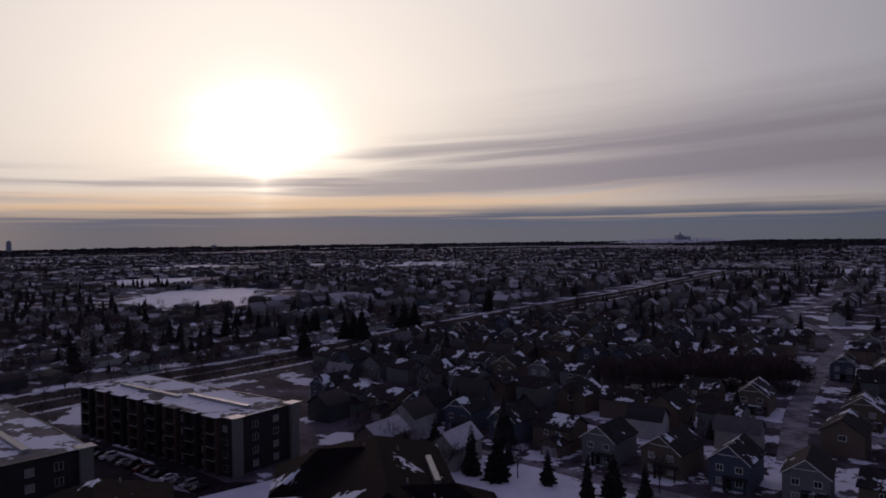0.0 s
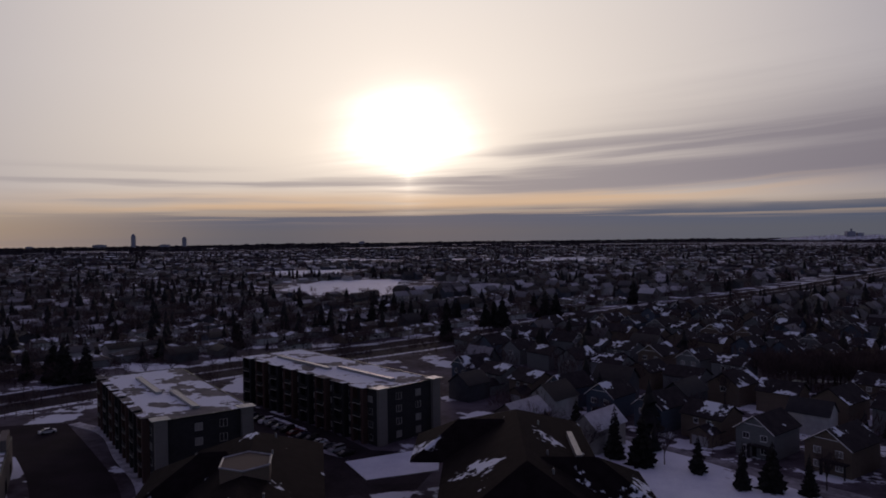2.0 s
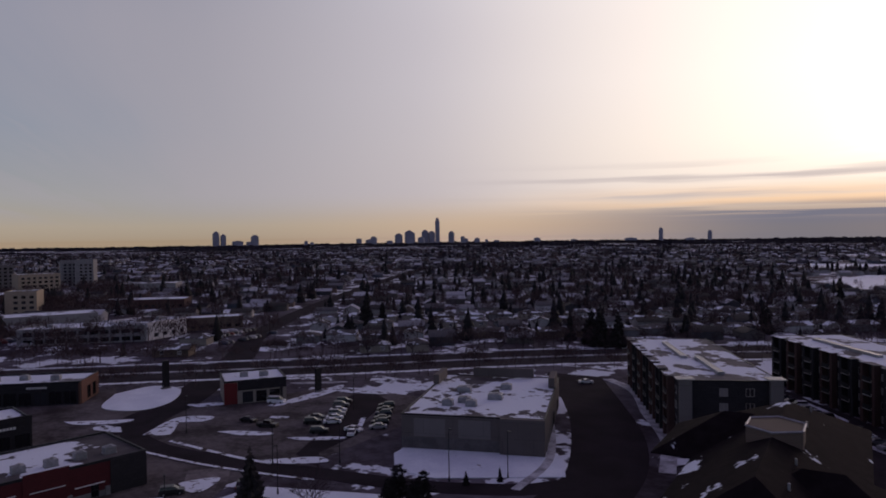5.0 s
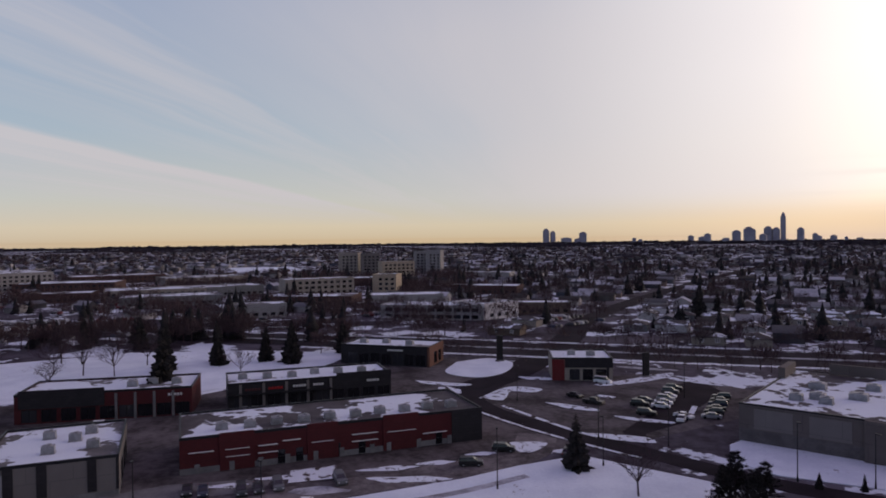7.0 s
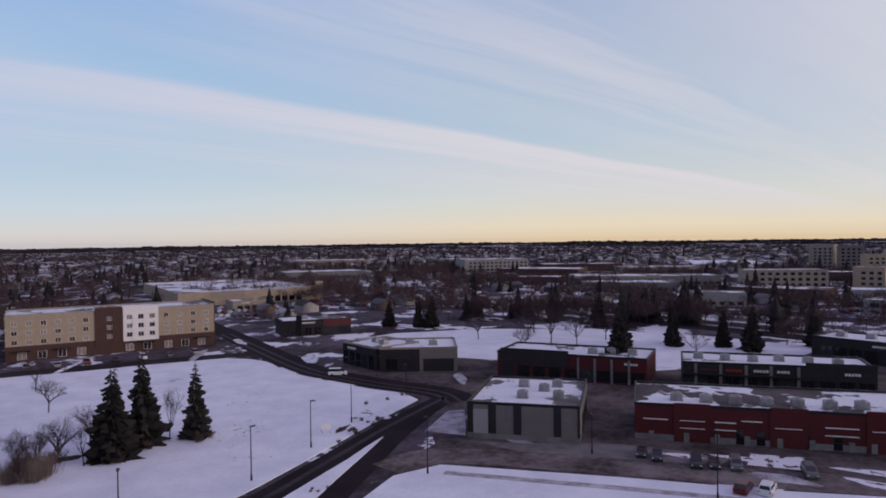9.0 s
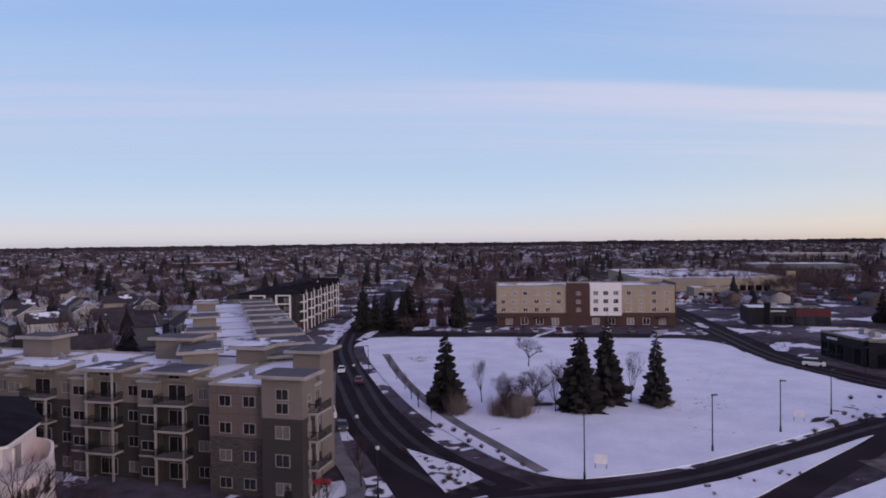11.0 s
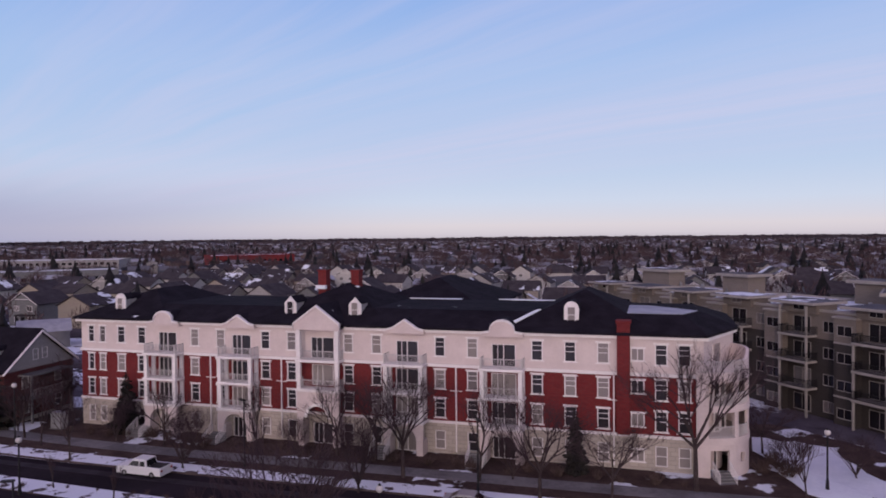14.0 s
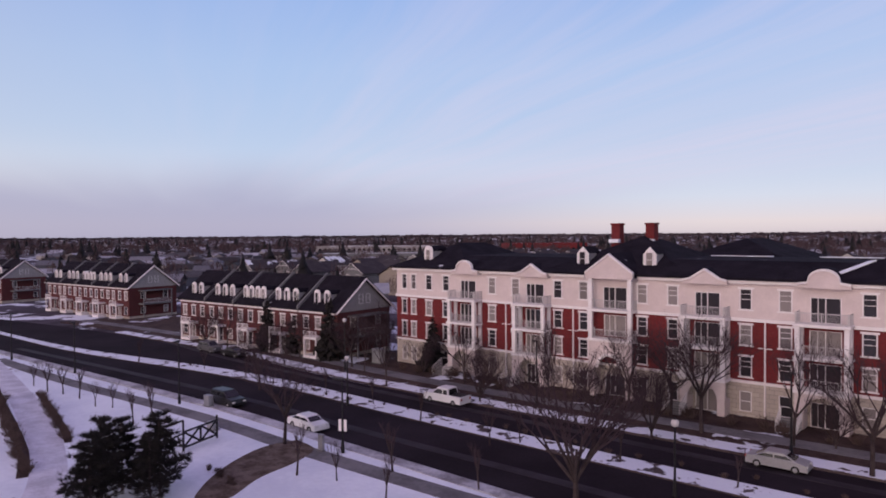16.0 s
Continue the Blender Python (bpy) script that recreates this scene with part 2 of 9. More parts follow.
def surface(name, a, b, scale=1.0, rough=0.85, bump=0.2, metal=0.0, fine=9.0, per_object=0.0, snow=None, snow_scale=0.25, spec=0.12, coord="Object", thin=0.0):
    """Two tones mixed by broad and fine noise; snow: how much of what faces up is covered by drifted snow."""
    m = bpy.data.materials.new(name)
    m.use_nodes = True
    k = Net(m.node_tree)
    bsdf = m.node_tree.nodes["Principled BSDF"]
    where = k.node("ShaderNodeTexCoord").outputs[coord]
    info = k.node("ShaderNodeObjectInfo").outputs["Random"]
    where = k.vmath("ADD", where, k.combine(k.math("MULTIPLY", info, 63.0), k.math("MULTIPLY", info, 41.0), 0.0))
    broad, grain = k.noise(where, scale, 5.0), k.noise(where, scale * fine, 4.0, 0.65)
    colour = k.mix(k.step(k.math("ADD", k.math("MULTIPLY", broad, 0.65), k.math("MULTIPLY", grain, 0.35)), 0.34, 0.66), a, b)
    if thin:
        # places where dead grass shows through
        bare_at = k.math("MULTIPLY_ADD", k.noise(where, 0.9, 5.0, 0.65), 0.45, k.math("MULTIPLY", k.noise(where, 0.045, 3.0), 0.55))
        colour = k.mix(k.math("MULTIPLY", k.step(bare_at, 0.345 + thin, 0.315 + thin), 0.8), colour, (0.13, 0.098, 0.088))
    if per_object:
        colour = k.mix(1.0, colour, k.mix(info, (1 - per_object,) * 3, (1 + per_object * 0.4,) * 3), "MULTIPLY")
    roughness = k.math("MULTIPLY_ADD", grain, 0.18, rough - 0.09)
    if snow is not None:
        drift = k.math("MULTIPLY_ADD", k.noise(where, snow_scale * 6, 4.0), 0.3, k.noise(where, snow_scale, 4.0, 0.5))
        facing = k.node("ShaderNodeSeparateXYZ")
        k.put(facing.inputs[0], k.node("ShaderNodeNewGeometry").outputs["Normal"])
        cover = k.math("MULTIPLY", k.step(drift, 0.86 - 0.42 * snow, 0.89 - 0.42 * snow), k.step(facing.outputs[2], 0.3, 0.6))
        colour = k.mix(cover, colour, k.mix(grain, (0.60, 0.645, 0.71), (0.76, 0.80, 0.85)))
    k.put(bsdf.inputs["Base Color"], colour)
    k.put(bsdf.inputs["Roughness"], roughness)
    bsdf.inputs["Metallic"].default_value, bsdf.inputs["Specular IOR Level"].default_value = metal, spec
    if bump:
        n = k.node("ShaderNodeBump")
        n.inputs["Strength"].default_value, n.inputs["Distance"].default_value = bump, 0.05
        k.put(n.inputs["Height"], grain)
        k.put(bsdf.inputs["Normal"], n.outputs[0])
    return m


def coursed(name, a, b, joint, wide, tall, rough=0.85, snow_line=False):
    """Brick, stone or lap siding laid in courses on upright faces, at true size."""
    m = bpy.data.materials.new(name)
    m.use_nodes = True
    k = Net(m.node_tree)
    bsdf = m.node_tree.nodes["Principled BSDF"]
    sep = k.node("ShaderNodeSeparateXYZ")
    where = k.node("ShaderNodeTexCoord").outputs["Object"]
    k.put(sep.inputs[0], where)
    run = k.math("ADD", sep.outputs[0], sep.outputs[1])
    brick = k.node("ShaderNodeTexBrick")
    k.put(brick.inputs["Vector"], k.combine(run, sep.outputs[2], 0.0))
    for key, value in (("Scale", 1.0), ("Mortar Size", min(0.025, min(wide, tall) * 0.08)), ("Brick Width", wide), ("Row Height", tall), ("Bias", 0.0)):
        brick.inputs[key].default_value = value
    brick.inputs["Color1"].default_value, brick.inputs["Color2"].default_value, brick.inputs["Mortar"].default_value = (*a, 1), (*b, 1), (*joint, 1)
    stain = k.noise(where, 0.35, 5.0)
    colour = k.mix(1.0, brick.outputs[0], k.mix(stain, (0.82,) * 3, (1.12,) * 3), "MULTIPLY")
    k.put(bsdf.inputs["Base Color"], colour)
    bsdf.inputs["Roughness"].default_value = rough
    bsdf.inputs["Specular IOR Level"].default_value = 0.25
    n = k.node("ShaderNodeBump")
    n.inputs["Strength"].default_value, n.inputs["Distance"].default_value = 0.4, 0.02
    k.put(n.inputs["Height"], brick.outputs[1])
    n.invert = True
    k.put(bsdf.inputs["Normal"], n.outputs[0])
    return m


def glazing(name, dark, light, share):
    """Window glass: dark rooms, and here and there a drawn blind behind it."""
    m = bpy.data.materials.new(name)
    m.use_nodes = True
    k = Net(m.node_tree)
    bsdf = m.node_tree.nodes["Principled BSDF"]
    info = k.node("ShaderNodeObjectInfo").outputs["Random"]
    k.put(bsdf.inputs["Base Color"], k.mix(k.step(info, 1 - share, 1.02 - share), dark, light))
    bsdf.inputs["Roughness"].default_value = 0.08
    bsdf.inputs["Specular IOR Level"].default_value = 0.5
    return m


def islands(name, colours, rough=0.85, spec=0.2):
    """One colour for each loose piece of a joined mesh."""
    m = bpy.data.materials.new(name)
    m.use_nodes = True
    k = Net(m.node_tree)
    bsdf = m.node_tree.nodes["Principled BSDF"]
    pick = k.node("ShaderNodeNewGeometry").outputs["Random Per Island"]
    n = len(colours)
    node = k.node("ShaderNodeValToRGB")
    node.color_ramp.interpolation = "CONSTANT"
    while len(node.color_ramp.elements) < n:
        node.color_ramp.elements.new(0.5)
    for i, (e, c) in enumerate(zip(node.color_ramp.elements, colours)):
        e.position, e.color = i / n, (*c, 1)
    k.put(node.inputs[0], pick)
    grain = k.noise(k.node("ShaderNodeTexCoord").outputs["Object"], 0.8, 4.0)
    k.put(bsdf.inputs["Base Color"], k.mix(1.0, node.outputs[0], k.mix(grain, (0.6,) * 3, (1.3,) * 3), "MULTIPLY"))
    bsdf.inputs["Roughness"].default_value = rough
    bsdf.inputs["Specular IOR Level"].default_value = spec
    return m


SNOW = surface("snow", (0.61, 0.655, 0.735), (0.755, 0.80, 0.86), 0.14, 0.7, 0.35, fine=14, thin=0.045)
SNOW_TRODDEN = surface("trodden_snow", (0.18, 0.172, 0.185), (0.52, 0.525, 0.57), 0.35, 0.8, 0.4)
SNOW_PATH = surface("walked_snow", (0.42, 0.42, 0.48), (0.64, 0.645, 0.72), 0.5, 0.8, 0.3)
SNOW_STREET = surface("street_snow", (0.040, 0.033, 0.033), (0.205, 0.182, 0.182), 0.10, 0.9, 0.4, fine=7, spec=0.05)
GROUND = surface("winter_ground", (0.024, 0.0165, 0.0195), (0.125, 0.112, 0.135), 0.035, 0.9, 0.4, fine=9, snow=0.39, snow_scale=0.055, spec=0.05)
LOT_SLUSH = surface("car_park_slush", (0.034, 0.028, 0.028), (0.140, 0.124, 0.126), 0.10, 0.9, 0.4, fine=7, spec=0.05)
PACKED = surface("packed_street_snow", (0.085, 0.078, 0.085), (0.30, 0.295, 0.32), 0.22, 0.85, 0.3, fine=5)
SNOW_PATCHY = surface("patchy_snow", (0.040, 0.030, 0.030), (0.095, 0.074, 0.072), 0.6, 0.9, 0.5, snow=0.74, snow_scale=0.62)
SLUSH = surface("road_slush", (0.016, 0.012, 0.015), (0.041, 0.034, 0.042), 0.35, 0.7, 0.3, fine=6)
SOIL = surface("bare_soil", (0.030, 0.019, 0.017), (0.065, 0.042, 0.037), 0.6, 0.95, 0.6)
GRASS_PATCHY = surface("dead_grass_in_snow", (0.060, 0.040, 0.030), (0.17, 0.132, 0.108), 0.9, 0.95, 0.6, fine=5)
LAWN = surface("patchy_lawn", (0.036, 0.023, 0.021), (0.080, 0.054, 0.047), 0.4, 0.95, 0.6, snow=0.26, snow_scale=0.12)
ASPHALT = surface("asphalt", (0.0155, 0.0115, 0.0145), (0.028, 0.0215, 0.027), 0.12, 0.92, 0.3, fine=30, spec=0.05)
ASPHALT_WET = surface("slushy_asphalt", (0.016, 0.0122, 0.015), (0.042, 0.035, 0.041), 0.09, 0.9, 0.3, fine=12, spec=0.05)
CONCRETE = surface("concrete", (0.12, 0.117, 0.117), (0.20, 0.193, 0.193), 0.4, 0.85, 0.3)
PAVING = surface("pavement_concrete", (0.10, 0.096, 0.10), (0.20, 0.194, 0.20), 0.25, 0.85, 0.3)
BRICK = coursed("red_brick", (0.130, 0.014, 0.017), (0.165, 0.022, 0.023), (0.11, 0.035, 0.035), 0.30, 0.10)
BRICK_DARK = coursed("dark_red_brick", (0.082, 0.021, 0.023), (0.108, 0.030, 0.030), (0.075, 0.040, 0.040), 0.30, 0.10)
STUCCO = surface("cream_stucco", (0.535, 0.460, 0.450), (0.615, 0.532, 0.518), 0.5, 0.9, 0.15)
STONE = coursed("beige_stone_block", (0.36, 0.32, 0.28), (0.44, 0.39, 0.34), (0.28, 0.25, 0.23), 0.8, 0.4)
WHITE = surface("white_paint", (0.66, 0.63, 0.63), (0.74, 0.71, 0.71), 1.5, 0.55, 0.05)
SHINGLE = surface("dark_shingle", (0.0095, 0.0080, 0.012), (0.0185, 0.0158, 0.0225), 0.6, 0.95, 0.5, fine=16, spec=0.06, snow=0.04, snow_scale=0.11)
SHINGLE_SNOWY = surface("shingle_with_snow", (0.018, 0.014, 0.017), (0.034, 0.028, 0.031), 0.6, 0.9, 0.5, fine=16, snow=0.33, snow_scale=0.16, spec=0.15)
SHINGLE_DUSTED = surface("dusted_shingle", (0.034, 0.029, 0.034), (0.060, 0.052, 0.058), 0.5, 0.9, 0.5, fine=16, snow=0.30, snow_scale=0.10, spec=0.12)
DECK_SNOW = surface("thin_grey_roof_snow", (0.27, 0.29, 0.34), (0.40, 0.42, 0.47), 0.5, 0.9, 0.2, fine=6)
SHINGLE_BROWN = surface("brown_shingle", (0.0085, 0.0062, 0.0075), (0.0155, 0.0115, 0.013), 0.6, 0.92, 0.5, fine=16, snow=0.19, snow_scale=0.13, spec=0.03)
ROOF_SNOWY = surface("snow_covered_roof", (0.10, 0.095, 0.095), (0.17, 0.16, 0.155), 0.3, 0.9, 0.3, snow=0.64, snow_scale=0.10)
ROOF_GREY = surface("grey_membrane_roof", (0.06, 0.06, 0.07), (0.105, 0.105, 0.12), 0.3, 0.85, 0.3, snow=0.20, snow_scale=0.10)
ROOF_DEEP = surface("deep_snow_roof", (0.13, 0.125, 0.13), (0.19, 0.185, 0.19), 0.3, 0.9, 0.3, snow=0.84, snow_scale=0.12)
ROOF_HALF = surface("half_snowy_roof", (0.060, 0.053, 0.055), (0.105, 0.095, 0.096), 0.3, 0.9, 0.3, snow=0.47, snow_scale=0.085)
ROOF_THIN = surface("flat_roof_thin_snow", (0.13, 0.125, 0.125), (0.22, 0.21, 0.21), 0.3, 0.9, 0.3, snow=0.49, snow_scale=0.07)
ROOF_BUNGALOW = surface("bungalow_roof_snow", (0.06, 0.053, 0.053), (0.11, 0.10, 0.095), 0.5, 0.9, 0.3, snow=0.45, snow_scale=0.18)
OLIVE = coursed("olive_lap_siding", (0.168, 0.143, 0.128), (0.182, 0.155, 0.139), (0.12, 0.10, 0.08), 4.0, 0.18)
OLIVE_DARK = coursed("dark_olive_siding", (0.041, 0.036, 0.034), (0.047, 0.041, 0.039), (0.031, 0.027, 0.026), 4.0, 0.18)
TAUPE = coursed("taupe_panel", (0.115, 0.088, 0.078), (0.128, 0.098, 0.087), (0.05, 0.04, 0.036), 2.4, 1.2)
LEDGE = coursed("dark_ledgestone", (0.045, 0.038, 0.036), (0.085, 0.072, 0.066), (0.03, 0.026, 0.025), 0.45, 0.14)
FASCIA = surface("pale_fascia", (0.255, 0.235, 0.22), (0.315, 0.29, 0.27), 0.8, 0.7, 0.1)
METAL_DARK = surface("dark_metal", (0.02, 0.02, 0.022), (0.035, 0.034, 0.036), 2.0, 0.5, 0.05, metal=0.6)
GALVANISED = surface("galvanised_metal", (0.22, 0.22, 0.23), (0.34, 0.34, 0.35), 1.2, 0.5, 0.1, metal=0.5)
RAILING = surface("pale_railing", (0.42, 0.40, 0.40), (0.52, 0.50, 0.50), 2.0, 0.5, 0.0)
GLASS = glazing("window_glass", (0.032, 0.029, 0.033), (0.24, 0.215, 0.21), 0.50)
GLASS_FLATS = glazing("flat_window_glass", (0.016, 0.015, 0.019), (0.15, 0.135, 0.135), 0.35)
GLASS_DARK = glazing("shop_glass", (0.010, 0.010, 0.013), (0.03, 0.03, 0.035), 0.3)
TAN = coursed("tan_block", (0.34, 0.275, 0.205), (0.38, 0.305, 0.225), (0.26, 0.21, 0.155), 0.8, 0.4)
BEIGE = coursed("beige_siding", (0.27, 0.235, 0.20), (0.30, 0.26, 0.22), (0.20, 0.17, 0.15), 3.6, 0.2)
GABLE_GREY = coursed("pale_grey_siding", (0.30, 0.285, 0.29), (0.33, 0.315, 0.32), (0.22, 0.21, 0.215), 3.6, 0.2)
BRICK_BROWN = coursed("brown_brick", (0.066, 0.034, 0.030), (0.088, 0.046, 0.040), (0.06, 0.042, 0.038), 0.30, 0.10)
GREY_SIDING = coursed("grey_siding", (0.15, 0.15, 0.155), (0.17, 0.17, 0.175), (0.10, 0.10, 0.105), 3.6, 0.2)
BLUE_SIDING = coursed("slate_blue_siding", (0.070, 0.085, 0.115), (0.080, 0.095, 0.128), (0.05, 0.06, 0.085), 3.6, 0.2)
PALE_SIDING = coursed("pale_siding", (0.42, 0.40, 0.39), (0.47, 0.45, 0.44), (0.32, 0.31, 0.30), 3.6, 0.2)
BROWN_SIDING = coursed("brown_siding", (0.13, 0.095, 0.075), (0.15, 0.11, 0.088), (0.09, 0.07, 0.055), 3.6, 0.2)
CHARCOAL = coursed("charcoal_panel", (0.023, 0.0205, 0.023), (0.029, 0.026, 0.029), (0.014, 0.013, 0.0145), 1.2, 0.6)
PANEL_DARK = coursed("brown_grey_wall_panel", (0.112, 0.094, 0.088), (0.125, 0.106, 0.099), (0.06, 0.052, 0.05), 6.0, 3.2)
CONCRETE_DARK = surface("stained_concrete", (0.085, 0.075, 0.075), (0.13, 0.118, 0.116), 0.4, 0.9, 0.3)
PANEL_GREY = coursed("grey_wall_panel", (0.155, 0.138, 0.132), (0.168, 0.150, 0.143), (0.10, 0.09, 0.088), 6.0, 3.2)
BARK = surface("bark", (0.030, 0.022, 0.023), (0.066, 0.050, 0.050), 2.0, 0.95, 0.6, fine=8)
TWIG = surface("bare_twigs", (0.034, 0.023, 0.027), (0.062, 0.042, 0.047), 1.0, 0.95, 0.0)
NEEDLE = surface("spruce_needles", (0.014, 0.0125, 0.013), (0.037, 0.034, 0.031), 1.2, 0.85, 0.0, per_object=0.3, spec=0.1)
DRY_GRASS = surface("tall_dry_grass", (0.12, 0.092, 0.085), (0.20, 0.165, 0.15), 2.0, 0.95, 0.0)
SHRUB = surface("dry_shrub", (0.06, 0.042, 0.038), (0.12, 0.085, 0.078), 2.0, 0.95, 0.0)
RUBBER = surface("tyre_rubber", (0.010, 0.010, 0.010), (0.020, 0.020, 0.020), 3.0, 0.9, 0.1)
LAMP_GLASS = surface("lamp_glass", (0.45, 0.43, 0.42), (0.55, 0.53, 0.52), 2.0, 0.3, 0.0)

# ---- helpers for building ----


def mesh_of(bm, name, *materials):
    me = bpy.data.meshes.new(name)
    bm.to_mesh(me)
    bm.free()
    for m in materials:
        me.materials.append(m)
    return me


def part(name, bm, material, parent, label=""):
    mats = material if isinstance(material, tuple) else (material,)
    ob = new(name, mesh_of(bm, name, *mats))
    ob.parent = parent
    return tagged(ob, label)


def shared(name, me, parent, m):
    """Another object on the same mesh, under a parent, at a local pose."""
    ob = new(name, me)
    ob.parent, ob.matrix_local = parent, m
    return ob


def thing(name, m, label, category, group="", kind=""):
    ob = new(name)
    ob.empty_display_size = 0.5
    ob.matrix_basis = m
    return tagged(ob, label, category, group, kind)


def block(bm, x0, x1, y0, y1, z0, z1, mat=0):
    """An upright box between limits."""
    v = [bm.verts.new((x, y, z)) for z in (z0, z1) for x, y in ((x0, y0), (x1, y0), (x1, y1), (x0, y1))]
    for ids in ((3, 2, 1, 0), (4, 5, 6, 7), (0, 1, 5, 4), (1, 2, 6, 5), (2, 3, 7, 6), (3, 0, 4, 7)):
        bm.faces.new([v[i] for i in ids]).material_index = mat
    return v


def blocks(*boxes):
    bm = bmesh.new()
    for b in boxes:
        block(bm, *b)
    return bm


def rounded(bm, width=0.03):
    bmesh.ops.bevel(bm, geom=list(bm.edges), offset=width, segments=1, affect="EDGES", clamp_overlap=True)
    return bm


def prism(points, z0, z1, bm=None):
    """A plate with the outline of the points."""
    bm = bm or bmesh.new()
    low, high = [bm.verts.new((x, y, z0)) for x, y in points], [bm.verts.new((x, y, z1)) for x, y in points]
    area = sum(a[0] * b[1] - b[0] * a[1] for a, b in zip(points, points[1:] + points[:1]))
    if area < 0:
        low.reverse(), high.reverse()
    bm.faces.new(high), bm.faces.new(low[::-1])
    n = len(points)
    for i in range(n):
        bm.faces.new((low[i], low[(i + 1) % n], high[(i + 1) % n], high[i]))
    return bm


def tube(bm, a, b, r0, r1, sides=6, caps=True, mat=0):
    a, b = Vector(a), Vector(b)
    q = (b - a).to_track_quat("Z", "Y")
    rings = []
    for p, r in ((a, r0), (b, r1)):
        rings.append([bm.verts.new(p + q @ Vector((r * math.cos(2 * math.pi * i / sides), r * math.sin(2 * math.pi * i / sides), 0))) for i in range(sides)])
    for i in range(sides):
        bm.faces.new((rings[0][i], rings[0][(i + 1) % sides], rings[1][(i + 1) % sides], rings[1][i])).material_index = mat
    if caps:
        bm.faces.new(rings[0][::-1]).material_index = mat
        bm.faces.new(rings[1]).material_index = mat


def smooth_line(points, steps=6):
    """Catmull-Rom through the points."""
    p = [Vector(q) for q in points]
    p = [2 * p[0] - p[1]] + p + [2 * p[-1] - p[-2]]
    out = []
    for i in range(1, len(p) - 2):
        for s in range(steps):
            t = s / steps
            out.append(0.5 * ((2 * p[i]) + (p[i + 1] - p[i - 1]) * t + (2 * p[i - 1] - 5 * p[i] + 4 * p[i + 1] - p[i + 2]) * t * t
                              + (3 * p[i] - p[i - 1] - 3 * p[i + 1] + p[i + 2]) * t ** 3))
    return out + [p[-2]]


def strip(name, points, width, z, material, label, category="road", thick=0.05):
    """A road or path of one width along a curve."""
    line = smooth_line(points)
    left, right = [], []
    for i, q in enumerate(line):
        d = (line[min(i + 1, len(line) - 1)] - line[max(i - 1, 0)]).normalized()
        side = Vector((-d.y, d.x)) * width / 2
        left.append(q + side), right.append(q - side)
    bm = bmesh.new()
    rows = [[bm.verts.new((v.x, v.y, h)) for v, h in ((l, z - thick), (l, z), (r, z), (r, z - thick))] for l, r in zip(left, right)]
    for a, b in zip(rows, rows[1:]):
        for i in range(3):
            bm.faces.new((a[i], a[i + 1], b[i + 1], b[i]))
    bmesh.ops.recalc_face_normals(bm, faces=bm.faces)
    return tagged(new(name, mesh_of(bm, name, material)), label, category, kind="structure")


def slab(name, points, top, material, label, category, thick=None):
    return tagged(new(name, mesh_of(prism([tuple(p) for p in points], top - (thick or top + 0.05), top), name, material)), label, category, kind="structure")


def band(name, a, b, top, material, label, category):
    """A slab between two edges given as curves."""
    return slab(name, [tuple(p) for p in smooth_line(a)] + [tuple(p) for p in reversed(smooth_line(b))], top, material, label, category)


# ---- the ground, streets, pavements and snow fields ----

bm = bmesh.new()
rings = [0, 60, 130, 250, 450, 800, 1400, 2400, 3600, 4900]
last = None
for r in rings:
    row = [bm.verts.new((r * math.cos(2 * math.pi * i / 48), r * math.sin(2 * math.pi * i / 48), 0)) for i in range(48)] if r else [bm.verts.new((0, 0, 0))]
    if last:
        for i in range(48):
            j = (i + 1) % 48
            bm.faces.new((last[0], row[i], row[j]) if len(last) == 1 else (last[i], row[i], row[j], last[j]))
    last = row
tagged(new("ground", mesh_of(bm, "ground", GROUND)), "flat winter ground, patchy snow over dark soil", "ground", kind="structure")

CURB = 0.14
# the boulevard past the brick building, with a planted median
far_edge = [(172, -20), (127, -33.7), (94, -40.2), (71.6, -42.6), (55, -45.2), (29, -50.1), (5, -54.5), (-22, -60.5)]
near_edge = [(172, -6), (119.6, -16), (86.4, -23.2), (63.6, -28.0), (47.4, -30.3), (30, -32.8), (5, -37), (-30, -43), (-46, -46)]
band("road", [*far_edge, (-34, -66), (-47, -64)], near_edge, 0.02, ASPHALT, "dark bare asphalt boulevard between snow verges", "road")
outer = [(150, -18), (115, -25), (84, -35.3), (67.5, -38.9), (46.5, -41.7), (22, -45.6), (0, -49.4), (-16, -52.5)]
inner = [(150, -16.5), (112, -23.0), (81, -32.2), (65.3, -35.6), (49.2, -37.8), (24, -41.8), (2, -45.4), (-16, -49.5)]
mix2 = lambda p, q, s: (p[0] + (q[0] - p[0]) * s, p[1] + (q[1] - p[1]) * s)  # noqa: E731
band("median", [mix2(p, q, 0.14) for p, q in zip(outer, inner)], [mix2(p, q, 0.84) for p, q in zip(outer, inner)], CURB, SNOW_PATCHY, "narrow kerbed median under patchy snow", "median")
